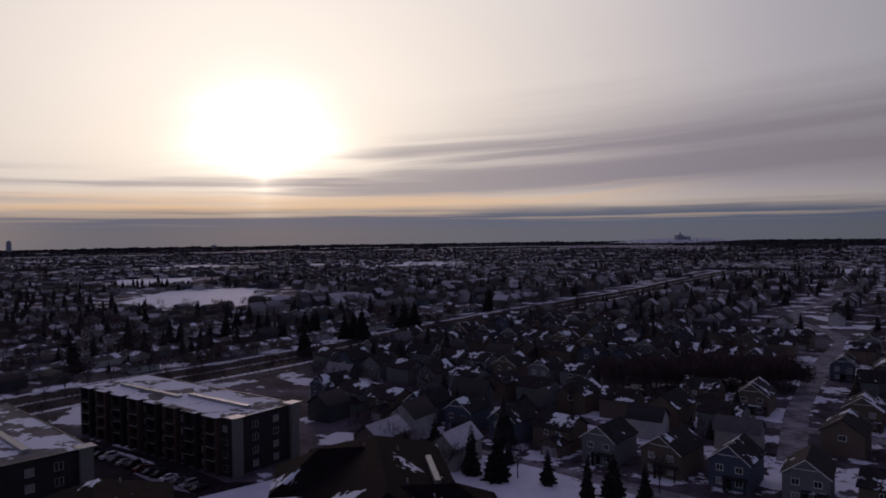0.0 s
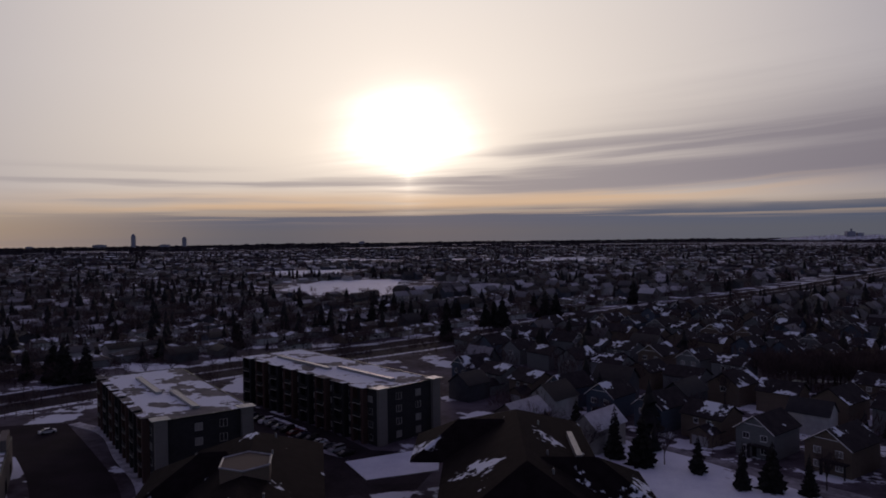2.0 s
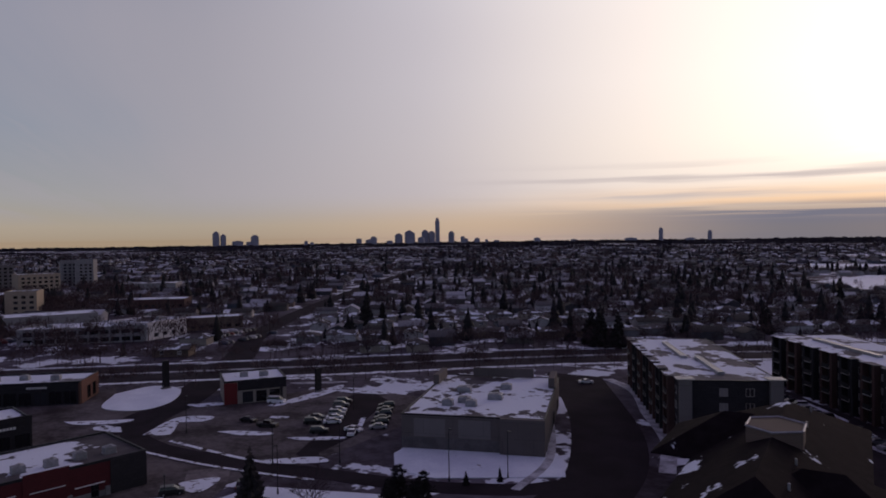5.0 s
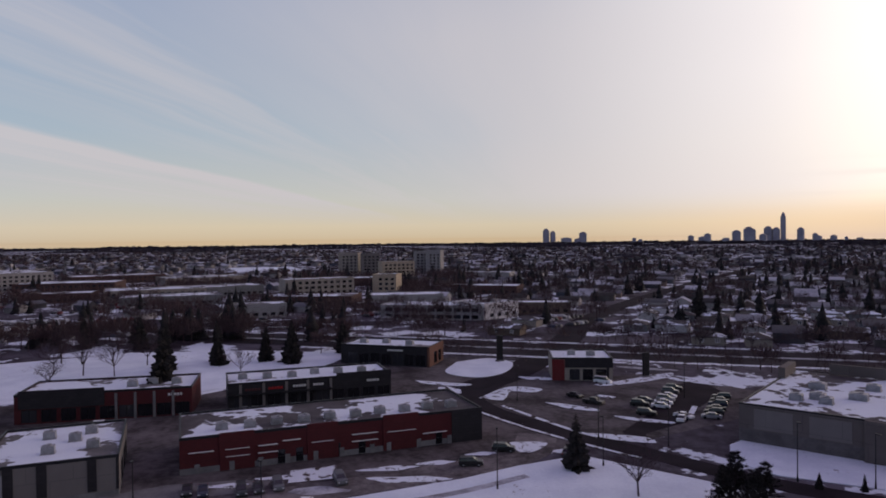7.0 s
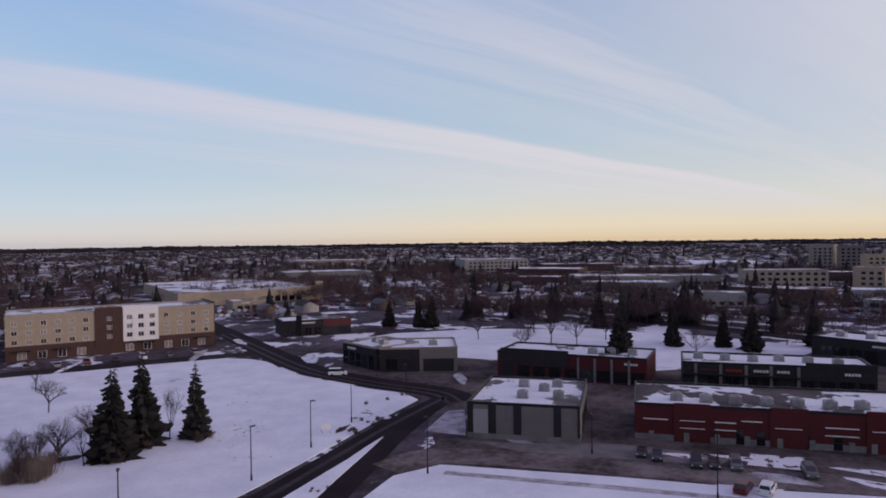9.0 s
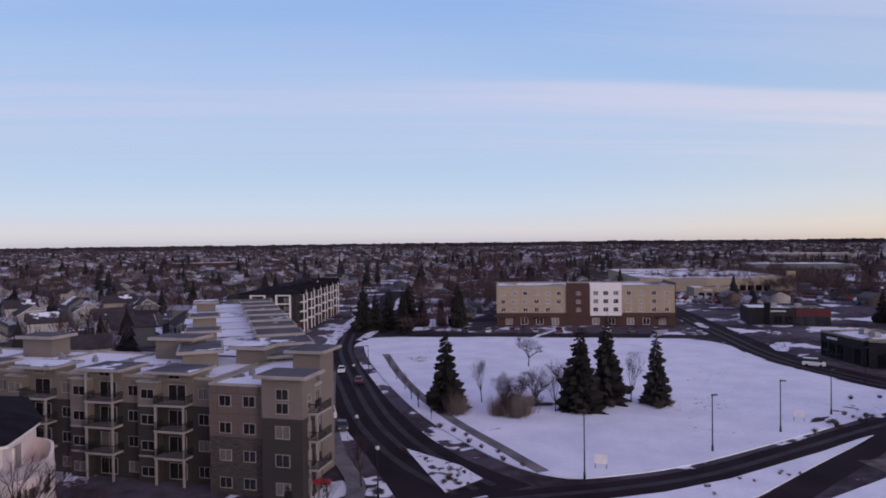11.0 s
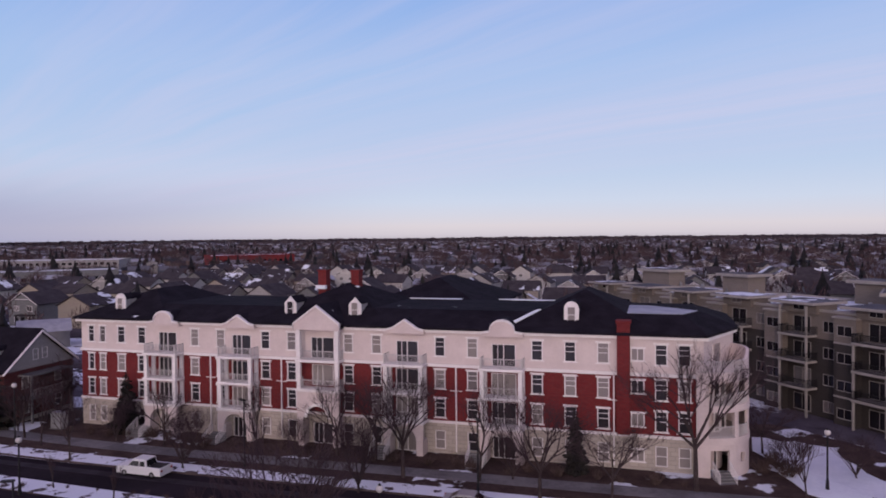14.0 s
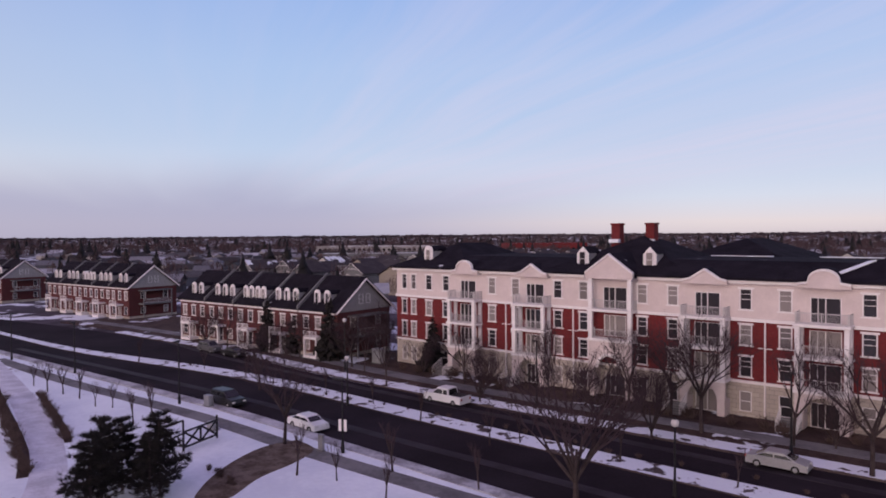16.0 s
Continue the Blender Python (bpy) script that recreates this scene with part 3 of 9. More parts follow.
# the street beside the olive flats and the streets round the snow field
band("road", [(-150, -360), (-100, -262), (-72, -205), (-54, -168), (-43, -131), (-36.5, -104), (-33.5, -84), (-30.5, -66)],
     [(-160, -352), (-112, -256), (-84, -200), (-64.7, -177), (-51.5, -127), (-45.8, -98), (-44.4, -80), (-46.5, -66)], 0.016, ASPHALT, "dark curving street beside the flats", "road")
strip("road", [(-40, -64.5), (-48, -62.2), (-56, -60.2), (-68, -58.9), (-87, -60.3), (-105, -61.8), (-131, -62.5)], 4.6, 0.024, ASPHALT, "dark curved street along the snow field", "road")
strip("road", [(-36, -45.5), (-60, -47.8), (-80, -52.5), (-100, -57.3), (-116, -60.2), (-132, -62)], 3.8, 0.028, ASPHALT, "dark street with wheel tracks in the snow", "road")
strip("road", [(-128, -58), (-134.5, -66), (-137.5, -84), (-145, -108), (-166, -141.5), (-190, -178), (-230, -240)], 9.0, 0.032, ASPHALT, "dark side street past the shops", "road")
strip("road", [(-74, -200), (-100, -182), (-125, -165), (-152, -145), (-163, -137)], 8.0, 0.026, ASPHALT_WET, "access road in front of the hotel", "road")
strip("road", [(-86, -50), (-95.5, -45), (-101, -19), (-104.5, 2), (-110, 24), (-115, 36), (-126, 42)], 7.5, 0.05, SNOW_STREET, "slushy road in front of the shops", "road")
strip("road", [(-178, 46), (-163, 37), (-147, 37.6), (-132, 44.2), (-119.5, 51.4), (-109.6, 57.6), (-99, 64), (-90, 71), (-82, 80), (-79, 88)], 5.2, 0.056, ASPHALT, "dark winding road past the parking lot", "road")
strip("road", [(-160, 35), (-172, 42), (-190, 58), (-242, 91), (-308, 129), (-460, 255), (-765, 538)], 11.0, 0.04, ASPHALT, "dark cross street leading to the houses", "road")
band("road", [(-150, 153), (-119, 128), (-101, 111), (-84, 91), (-78, 76)], [(-134.3, 160), (-106.9, 136.5), (-88, 119), (-74, 101), (-64, 80)], 0.044, ASPHALT, "broad dark street curving between the lots", "road")
ARTERY = [(-520, -430), (-400, -230), (-300, -70), (-262, 0), (-232, 55), (-198, 118), (-172, 168), (-128, 235), (-65, 310), (35, 455), (180, 640), (290, 800), (520, 1120)]
strip("road", ARTERY, 25.0, 0.036, ASPHALT_WET, "wide four-lane avenue with slush along its edges", "road")
strip("median", ARTERY, 2.2, 0.16, SNOW_TRODDEN, "long kerbed median with old snow", "median", 0.13)
for k_off in (-15.5, 15.5):
    line = [Vector(p) for p in ARTERY]
    moved = []
    for i, q in enumerate(line):
        d = (line[min(i + 1, len(line) - 1)] - line[max(i - 1, 0)]).normalized()
        moved.append(q + Vector((-d.y, d.x)) * k_off)
    strip("verge", moved if k_off > 0 else moved[3:], 2.6, 0.15, SNOW_PATCHY, "snowy verge beside the avenue", "verge", 0.12)
# grey slush left between the wheel tracks
for line, off in (([(-72, -205), (-59, -172), (-47.5, -129), (-41, -101), (-39, -82), (-40, -68)], (-2.6, 0.2, 2.7)), ([(127, -37), (94, -38.2), (71.6, -40.9), (55, -43.4), (29, -47.8), (5, -52)], (0.1,)),
                  ([(119.6, -18.6), (86.4, -26.4), (63.6, -31.2), (47.4, -33.6), (30, -36.6), (5, -40.6)], (-0.2,)), ([(-40, -64.5), (-48, -62.2), (-56, -60.2), (-68, -58.9), (-87, -60.3), (-105, -61.8), (-131, -62.5)], (0.0,)),
                  ([(-128, -58), (-134.5, -66), (-137.5, -84), (-145, -108), (-166, -141.5), (-190, -178)], (-0.4, 2.4))):
    pts2 = [Vector(p) for p in line]
    for k_off in off:
        moved = [q + Vector((-(pts2[min(i + 1, len(pts2) - 1)] - pts2[max(i - 1, 0)]).normalized().y, (pts2[min(i + 1, len(pts2) - 1)] - pts2[max(i - 1, 0)]).normalized().x)) * k_off for i, q in enumerate(pts2)]
        strip("slush", moved, 1.0, 0.04, SLUSH, "grey slush between the wheel tracks", "slush", 0.02)
# car parks
slab("parking_lot", [(-96, -47), (-100, -20), (-103, 2), (-108, 24), (-116, 40), (-118, 60), (-132, 96), (-150, 104), (-176, 92), (-172, 62), (-190, 40), (-214, 44), (-212, 8), (-196, -2), (-176, -28),
                     (-172, -64), (-178, -78), (-158, -108), (-147, -106), (-134, -64), (-112, -57)], 0.012, LOT_SLUSH, "slushy asphalt car park round the shops", "parking lot")
slab("parking_lot", [(-122, 62), (-128, 74), (-136, 80), (-150, 96), (-164, 98), (-160, 88), (-146, 76), (-134, 68), (-124, 58), (-114, 58)], 0.02, ASPHALT, "dark asphalt drive between parked cars", "parking lot")
slab("parking_lot", [(-104, -44), (-112, -22), (-112, -6), (-104, -8), (-100, -30)], 0.02, CONCRETE, "grey concrete yard between the shops", "parking lot")
slab("parking_lot", [(-74, 108), (-30, 128), (-28, 150), (-46, 150), (-62, 164), (-96, 186), (-100, 176), (-64, 136)], 0.014, ASPHALT_WET, "dark residents' car park between the blocks", "parking lot")
# snow fields
slab("snow_field", [(-106, -54.5), (-120, -57), (-122.5, -54.5), (-112, -49.5), (-106.5, -47)], 0.06, SNOW_TRODDEN, "trodden snow beside the grey panelled shop", "island")
slab("island", [(-114.4, -3.6), (-115.6, 4.0), (-109.2, 3.3), (-108.6, -3.8)], CURB, SNOW_PATCHY, "kerbed island of patchy snow behind the shop row", "island")
slab("snow_field", [tuple(p) for p in smooth_line([(-72, -190), (-62, -160), (-54.5, -130), (-49.5, -104), (-48, -88), (-48.2, -74), (-51, -66.5), (-57, -63.8), (-68, -62.4), (-87, -63.6), (-105, -65.2), (-126, -66.5)])]
     + [tuple(p) for p in smooth_line([(-130, -72), (-132, -86), (-139.5, -110), (-150, -128), (-147, -142), (-122, -160), (-97, -176.6), (-82, -187)])], CURB, SNOW, "open snow-covered field behind a kerb", "field")
slab("snow_field", [(-84, -48), (-91, -44), (-96.2, -19), (-99.5, 1), (-105, 23), (-109, 33), (-112, 45), (-104, 52), (-96, 59), (-88, 65), (-78, 70), (-50, 60), (0, 50), (60, 20), (135, -4), (119, -14.5), (86, -21.5), (63.6, -26.4),
                    (47.4, -28.8), (30, -31.2), (5, -35.4), (-30, -41.4), (-58, -44.4), (-72, -47)], CURB, SNOW, "snow-covered park lawn with dead grass showing", "field")
slab("snow_field", [(-176, -66), (-178, -30), (-198, -4), (-214, 6), (-230, 12), (-244, -24), (-248, -60), (-234, -98), (-212, -122), (-196, -126), (-173, -104)], CURB, SNOW, "snow-covered park with scattered spruces", "field")
slab("snow_field", [(-51, -50.8), (-58, -50.4), (-66, -51.2), (-80, -54.6), (-92, -57.2), (-100, -59.2), (-96, -59.0), (-87, -57.9), (-68, -56.5), (-58, -57.0), (-51, -58.5)], CURB, SNOW, "snowy traffic island with low shrubs", "island")
slab("island", [(-39.5, -86), (-42.6, -76), (-42.6, -70.5), (-36.6, -68.6), (-37.4, -74)], CURB, SNOW_PATCHY, "kerbed traffic island with trodden snow", "island")
slab("snow_field", [tuple(p) for p in smooth_line([(-205, 42), (-190, 36), (-181, 43), (-186, 52), (-200, 58), (-209, 53), (-205, 42)])], CURB, SNOW, "snow-covered corner plot", "island")
for ring in ([(-157.4, 37.8), (-167.4, 47.8), (-163.4, 55.0), (-160, 52), (-162, 47), (-154.0, 42.6)], [(-149.6, 51.2), (-147.6, 54.8), (-141.5, 60.2), (-139.8, 59.2), (-143, 54.6)], [(-135.4, 61.2), (-134.2, 63.4), (-128.6, 70.6), (-127.2, 69.6), (-131.4, 63.2)],
             [(-124.6, 50.8), (-122.6, 55.4), (-119.4, 60.6), (-115.8, 60.9), (-117, 57.4), (-120.4, 53.2)], [(-165.0, 69.3), (-168.5, 79), (-174.6, 95), (-170, 93), (-165.4, 83.8), (-162.8, 71.5)], [(-122, 35), (-121, 40.6), (-119, 41.4), (-115.4, 37.4), (-116.4, 35.2)],
             [(-181, 26), (-176.6, 33), (-172.6, 39.4), (-171, 36), (-176, 28)], [(-154.4, 66.2), (-151.2, 69.0), (-150.6, 67.2), (-153.2, 65)]):
    slab("snow_field", [tuple(p) for p in smooth_line(ring + ring[:1])], CURB, SNOW_PATCHY, "kerbed car park island under patchy snow", "island")
strip("verge", [(-149, 41.2), (-137, 45.4), (-128, 48.8), (-121.5, 52.0)], 1.0, CURB, SNOW_PATCHY, "snowy kerb strip along the road", "verge", 0.12)
strip("verge", [(-146, 34.4), (-131, 40.8), (-118, 48.0), (-108.5, 54.2)], 0.8, CURB, SNOW_PATCHY, "snowy kerb strip along the road", "verge", 0.12)
strip("verge", [(-139, 82), (-131, 76)], 1.2, CURB, SNOW_PATCHY, "snowy strip between parked cars", "verge", 0.12)
for cx, cy, w, d in ((-112.2, 12, 9, 2.4), (-113.4, 20, 6, 2.2), (-111.5, -4, 10, 2.2), (-109.5, -13, 6, 2.0), (-116.5, 28.5, 5, 2.0)):
    slab("snow_patch", [(cx + math.cos(a) * d / 2 * (1 + 0.2 * math.sin(3 * a)), cy + math.sin(a) * w / 2 * (1 + 0.2 * math.cos(4 * a))) for a in (2 * math.pi * i / 20 for i in range(20))], 0.10, SNOW_PATCHY, "snow heaped before the shop backs", "snow patch")
slab("snow_field", [(-82, 89), (-86, 93), (-92, 97.5), (-115, 78.5), (-112, 73), (-104, 68), (-96, 71)], CURB, SNOW, "snow-covered lawn beside the grey building", "lawn")
slab("snow_field", [(-49, 141), (-41, 131), (-28, 139), (-31, 155)], CURB, SNOW, "snow-covered corner lawn by the block", "lawn")
slab("snow_field", [(4, 150), (-6, 172), (4, 172), (24, 156), (44, 136), (30, 112), (9, 118)], CURB, SNOW, "snowy garden among spruces", "lawn")
slab("snow_field", [(-276, 553), (-286, 728), (-205, 760), (-150, 540)], 0.05, SNOW, "distant snow-covered sports field", "field")
slab("snow_field", [(-448, 943), (-353, 974), (-290, 814), (-362, 782)], 0.05, SNOW, "distant snow-covered playing field", "field")
for cx, cy, w, d, turn in ((-120, 1415, 380, 60, 0.1), (530, 930, 220, 50, 0.45), (-60, 1330, 190, 120, 0.1), (-500, 1380, 160, 150, 0.2), (500, 900, 160, 46, -0.3), (-900, 1900, 500, 180, 0.4), (-1500, 1700, 500, 160, 0.7), (-280, -880, 150, 130, 0.2),
                           (-460, -270, 90, 60, 0.4), (260, -560, 120, 80, 0.1), (-900, -60, 240, 90, 0.2)):
    m2 = Matrix.Rotation(turn, 2)
    slab("snow_field", [tuple(Vector((cx, cy)) + m2 @ Vector((sx * w / 2, sy * d / 2))) for sx, sy in ((-1, -0.9), (0.7, -1), (1, 0.8), (-0.8, 1))], 0.05, SNOW, "distant open field under snow", "field")
# verges, pavements and paths
band("lawn", [(150, -30), (127, -35.5), (94, -42), (71.6, -44), (55, -46.6), (29, -51.6), (5, -56), (-22, -62)], [(150, -62), (110, -62), (78, -58), (40, -66), (8, -72), (0, -86), (-18, -72), (-27, -68)], CURB, LAWN, "brown winter lawn with patches of snow", "lawn")
slab("snow_field", [(4.5, -72), (-6, -66), (-16, -64.5), (-22, -67.5), (-12, -70.5), (-5, -77), (2.5, -86)], CURB + 0.03, LAWN, "patchy brown lawn between the two buildings", "lawn")
strip("pavement", [(150, -34), (127, -39.5), (94, -46), (71.6, -48.2), (55, -50.4), (29, -55.4), (5, -60), (-20, -66), (-28, -74), (-31, -90), (-37, -112), (-48, -145)], 2.2, CURB + 0.02, PAVING, "swept concrete pavement", "pavement")
strip("verge", [(127, -34.8), (94, -41.4), (71.6, -43.8), (55, -46.3), (29, -51.2), (5, -55.6), (-20, -61.4)], 2.1, CURB + 0.06, SNOW_PATCHY, "ploughed snow ridge along the kerb", "snow ridge", 0.2)
strip("verge", [(119.6, -15.2), (86.4, -22.3), (63.6, -27.1), (47.4, -29.4), (30, -31.9), (5, -36.1)], 1.2, CURB + 0.05, SNOW_TRODDEN, "trodden snow ridge along the kerb", "snow ridge", 0.2)
strip("pavement", [(110, -14.6), (86, -18.8), (62, -24.3), (47.5, -26.5), (36, -28.6), (28, -30.2)], 1.8, CURB + 0.012, PAVING, "narrow concrete path through the snow", "pavement")
strip("bed", [(82, -14.9), (74, -14.5), (66, -13.9), (61, -13.3)], 0.6, CURB + 0.014, SOIL, "bare brown planting strip beside the park path", "planting bed")
strip("bed", [(92, -12.0), (82, -11.3), (70, -10.7), (60, -10.0), (54, -9.0)], 0.8, CURB + 0.014, SOIL, "bare brown planting strip beside the park path", "planting bed")
strip("pavement", [(112, -13.6), (84, -13.2), (70, -12.4), (60, -11.6), (50, -9.6), (42, -6), (34, 2)], 2.4, CURB + 0.016, SNOW_PATH, "winding park path, thinly covered in snow", "path")
strip("pavement", [(-50.2, -69.0), (-50.8, -78), (-52.5, -100), (-58, -128), (-67, -160)], 1.8, CURB + 0.012, PAVING, "pavement round the snow field", "pavement")
strip("pavement", [(-104, 33), (-99, 20), (-95, 2), (-92, -18), (-88, -42)], 1.6, CURB + 0.012, SNOW_TRODDEN, "snowed-over pavement beside the slushy road", "pavement")
strip("pavement", [(-131, 159), (-116, 152), (-100, 136), (-84, 121), (-72, 104)], 3.0, 0.15, SNOW_TRODDEN, "trodden snow verge along the street", "verge", 0.14)
strip("verge", [(-148, 148), (-124, 126), (-106, 110), (-90, 93), (-83, 78)], 1.6, 0.15, SNOW_TRODDEN, "trodden snow along the kerb", "verge", 0.14)
slab("lawn", [tuple(p) for p in smooth_line([(49.4, -27.6), (49.5, -24.8), (47.8, -21.6), (44.9, -18.4), (41.8, -16.4), (41.0, -18.2), (43.2, -21.4), (44.6, -25.0), (46.4, -27.4), (49.4, -27.6)])], CURB + 0.02, GRASS_PATCHY, "bare patch of dead grass", "lawn")
for line in ([(-47.5, -150), (-58, -178), (-73, -212), (-98, -258), (-120, -300)], [(-70, -186), (-86, -212), (-112, -262), (-140, -316)]):
    strip("verge", line, 3.0, CURB, SNOW_PATCHY, "snowy verge beside the curving street", "verge", 0.12)
for cx, cy, w, d, turn in ((-105, -212, 34, 9, 40), (-128, -236, 40, 12, 60), (-92, -330, 60, 14, 65), (-160, -260, 50, 16, 30), (-200, -230, 36, 10, 50)):
    m2 = Matrix.Rotation(radians(turn), 2)
    ring = [(math.cos(a) * w / 2 * (1 + 0.22 * math.sin(3 * a + cx)), math.sin(a) * d / 2 * (1 + 0.3 * math.cos(4 * a + cy))) for a in (2 * math.pi * i / 24 for i in range(24))]
    slab("snow_patch", [tuple(Vector((cx, cy)) + m2 @ Vector(q)) for q in ring], 0.06, SNOW, "leftover snow on open ground", "snow patch")
# bare soil under the trees of the field and snow left on the lawn by the flats
for cx, cy, w, d, turn, mat, top in ((-55.5, -102.5, 7, 4.5, 20, SOIL, 0.17), (-80, -94, 11, 5, 30, SOIL, 0.17), (-74, -93.5, 7, 4, 10, SOIL, 0.175), (-87.5, -89.5, 5, 3, 40, SOIL, 0.17), (-69, -98, 8, 2.6, 150, SOIL, 0.17), (-4.0, -72.5, 17, 8.5, 108, SNOW, 0.20), (-11.0, -67.6, 12, 5.0, 160, SNOW, 0.21), (-11.5, -69.5, 6, 3.6, 30, SNOW, 0.195), (-17, -73.5, 5, 1.6, 130, SNOW, 0.18), (-101, -68.2, 5, 1.4, 8, SOIL, 0.165), (-110, -70, 9, 3, 15, SNOW_PATCHY, 0.166)):
    m2 = Matrix.Rotation(radians(turn), 2)
    ring = [(math.cos(a) * w / 2 * (1 + 0.2 * math.sin(3 * a + cx) + 0.1 * math.sin(7 * a)), math.sin(a) * d / 2 * (1 + 0.25 * math.cos(4 * a + cy) + 0.1 * math.sin(9 * a))) for a in (2 * math.pi * i / 28 for i in range(28))]
    slab("soil_patch" if mat is SOIL else "snow_patch", [tuple(Vector((cx, cy)) + m2 @ Vector(q)) for q in ring], top, mat, "bare brown soil under the trees" if mat is SOIL else "leftover snow on the lawn", "soil" if mat is SOIL else "snow patch")
# ploughed heaps and leftover snow in the car parks
for cx, cy, w, d, turn, mat in ((-104.6, 0.6, 9, 3.2, 80, SNOW_TRODDEN), (-106.5, 14.5, 13, 2.8, 78, SNOW_PATCHY), 
                                (-164, 95, 22, 3.4, 35, SNOW_PATCHY), (-182, 92, 16, 3, 55, SNOW_TRODDEN), (-176, 58, 10, 4, 60, SNOW_PATCHY), (-168, 33, 9, 4, 20, SNOW_PATCHY), (-150, -68, 14, 2.6, 30, SNOW_TRODDEN), (-137, -108, 10, 3, 60, SNOW_PATCHY), (-158, -118, 16, 4, 40, SNOW_PATCHY), (-118, -50, 8, 4, 10, SNOW_TRODDEN),
                                (-107, -38, 5, 2, 80, SNOW_TRODDEN), (-160, 24, 8, 4, 80, SNOW_PATCHY), (-176, -10, 10, 3, 80, SNOW_PATCHY), (-60, 150, 22, 1.6, 144, SNOW_TRODDEN), (-74, 168, 20, 1.4, 144, SNOW_PATCHY), (-66, 132, 16, 2.2, 46, SNOW_TRODDEN), (-50, 118, 8, 3, 20, SNOW_PATCHY), (-205, -150, 20, 4, 40, SNOW_PATCHY), (-176, -160, 14, 3, 55, SNOW_PATCHY),
                                (-150, -152, 26, 2.2, 34, SNOW_TRODDEN), (-125, -172, 30, 2.0, 33, SNOW_PATCHY)):
    m2 = Matrix.Rotation(radians(turn), 2)
    ring = [(math.cos(a) * w / 2 * (1 + 0.16 * math.sin(3 * a + cx)), math.sin(a) * d / 2 * (1 + 0.2 * math.cos(4 * a + cy))) for a in (2 * math.pi * i / 16 for i in range(16))]
    slab("snow_patch", [tuple(Vector((cx, cy)) + m2 @ Vector(q)) for q in ring], 0.09, mat, "leftover snow pushed together on the asphalt", "snow patch")

# ---- parts that many buildings share ----


def wall_mesh(bm, m, length, bands, holes, depth=0.22):
    """An upright wall from x = 0 to length whose outer face is y = 0: bands (z0, z1, material index) with openings (x0, x1, z0, z1)."""
    def quad(*p, mat=0):
        bm.faces.new([bm.verts.new(m @ Vector(q)) for q in p]).material_index = mat

    cut = []
    for z0, z1, mat in bands:
        # one course for each row of openings
        rows = sorted({(max(c, z0), min(d, z1)) for a, b, c, d in holes if c < z1 and d > z0})
        at, top = z0, None
        for c, d in rows:
            if top is not None and c > top + 0.01:
                cut.append((at, (top + c) / 2, mat))
                at, top = (top + c) / 2, d
            else:
                top = d if top is None else max(top, d)
        cut.append((at, z1, mat))
    for z0, z1, mat in cut:
        mine = sorted([(max(a, 0), min(b, length), max(c, z0), min(d, z1)) for a, b, c, d in holes if c < z1 and d > z0])
        x = 0.0
        for a, b, c, d in mine:
            if a < x:
                continue
            if a > x:
                quad((x, 0, z0), (a, 0, z0), (a, 0, z1), (x, 0, z1), mat=mat)
            if c > z0:
                quad((a, 0, z0), (b, 0, z0), (b, 0, c), (a, 0, c), mat=mat)
            if d < z1:
                quad((a, 0, d), (b, 0, d), (b, 0, z1), (a, 0, z1), mat=mat)
            x = b
        if x < length:
            quad((x, 0, z0), (length, 0, z0), (length, 0, z1), (x, 0, z1), mat=mat)
    for a, b, c, d in holes:
        mat = next((k for z0, z1, k in bands if z0 <= (c + d) / 2 <= z1), 0)
        for p, q in (((a, c), (b, c)), ((b, c), (b, d)), ((b, d), (a, d)), ((a, d), (a, c))):
            quad((p[0], 0, p[1]), (q[0], 0, q[1]), (q[0], -depth, q[1]), (p[0], -depth, p[1]), mat=mat)


def lattice(x1, x2, z1, z2, bars_x, bars_z, x0, x3, z0, z3, ledges=False, y0=-0.10, y1=0.05, glass=False):
    """A window frame with its glazing bars in one piece; ledges: with a wider lintel and sill; glass: the panes as second material."""
    xs = sorted({x0, x1, x2, x3, *(v for b in bars_x for v in b)} | ({x0 - 0.14, x3 + 0.14} if ledges else set()))
    zs = sorted({z0, z1, z2, z3, *(v for b in bars_z for v in b)} | ({z0 - 0.10, z3 + 0.16} if ledges else set()))
    bm = bmesh.new()
    grid = {(i, j): bm.verts.new((x, y0, z)) for i, x in enumerate(xs) for j, z in enumerate(zs)}
    frame_faces = []
    for i in range(len(xs) - 1):
        for j in range(len(zs) - 1):
            x, z = (xs[i] + xs[i + 1]) / 2, (zs[j] + zs[j + 1]) / 2
            inside = x1 < x < x2 and z1 < z < z2
            solid = not inside or any(a < x < b for a, b in bars_x) or any(a < z < b for a, b in bars_z)
            if ledges and not (x0 < x < x3) and not (z < z0 or z > z3):
                continue
            if solid or glass:
                q = bm.faces.new((grid[i, j], grid[i + 1, j], grid[i + 1, j + 1], grid[i, j + 1]))
                q.material_index = 0 if solid else 1
                if solid:
                    frame_faces.append(q)
    out = bmesh.ops.extrude_face_region(bm, geom=frame_faces)
    bmesh.ops.translate(bm, verts=[v for v in out["geom"] if isinstance(v, bmesh.types.BMVert)], vec=(0, y1 - y0, 0))
    bmesh.ops.delete(bm, geom=[v for v in bm.verts if not v.link_faces], context="VERTS")
    bmesh.ops.recalc_face_normals(bm, faces=bm.faces)
    return bm


WINDOWS = {}


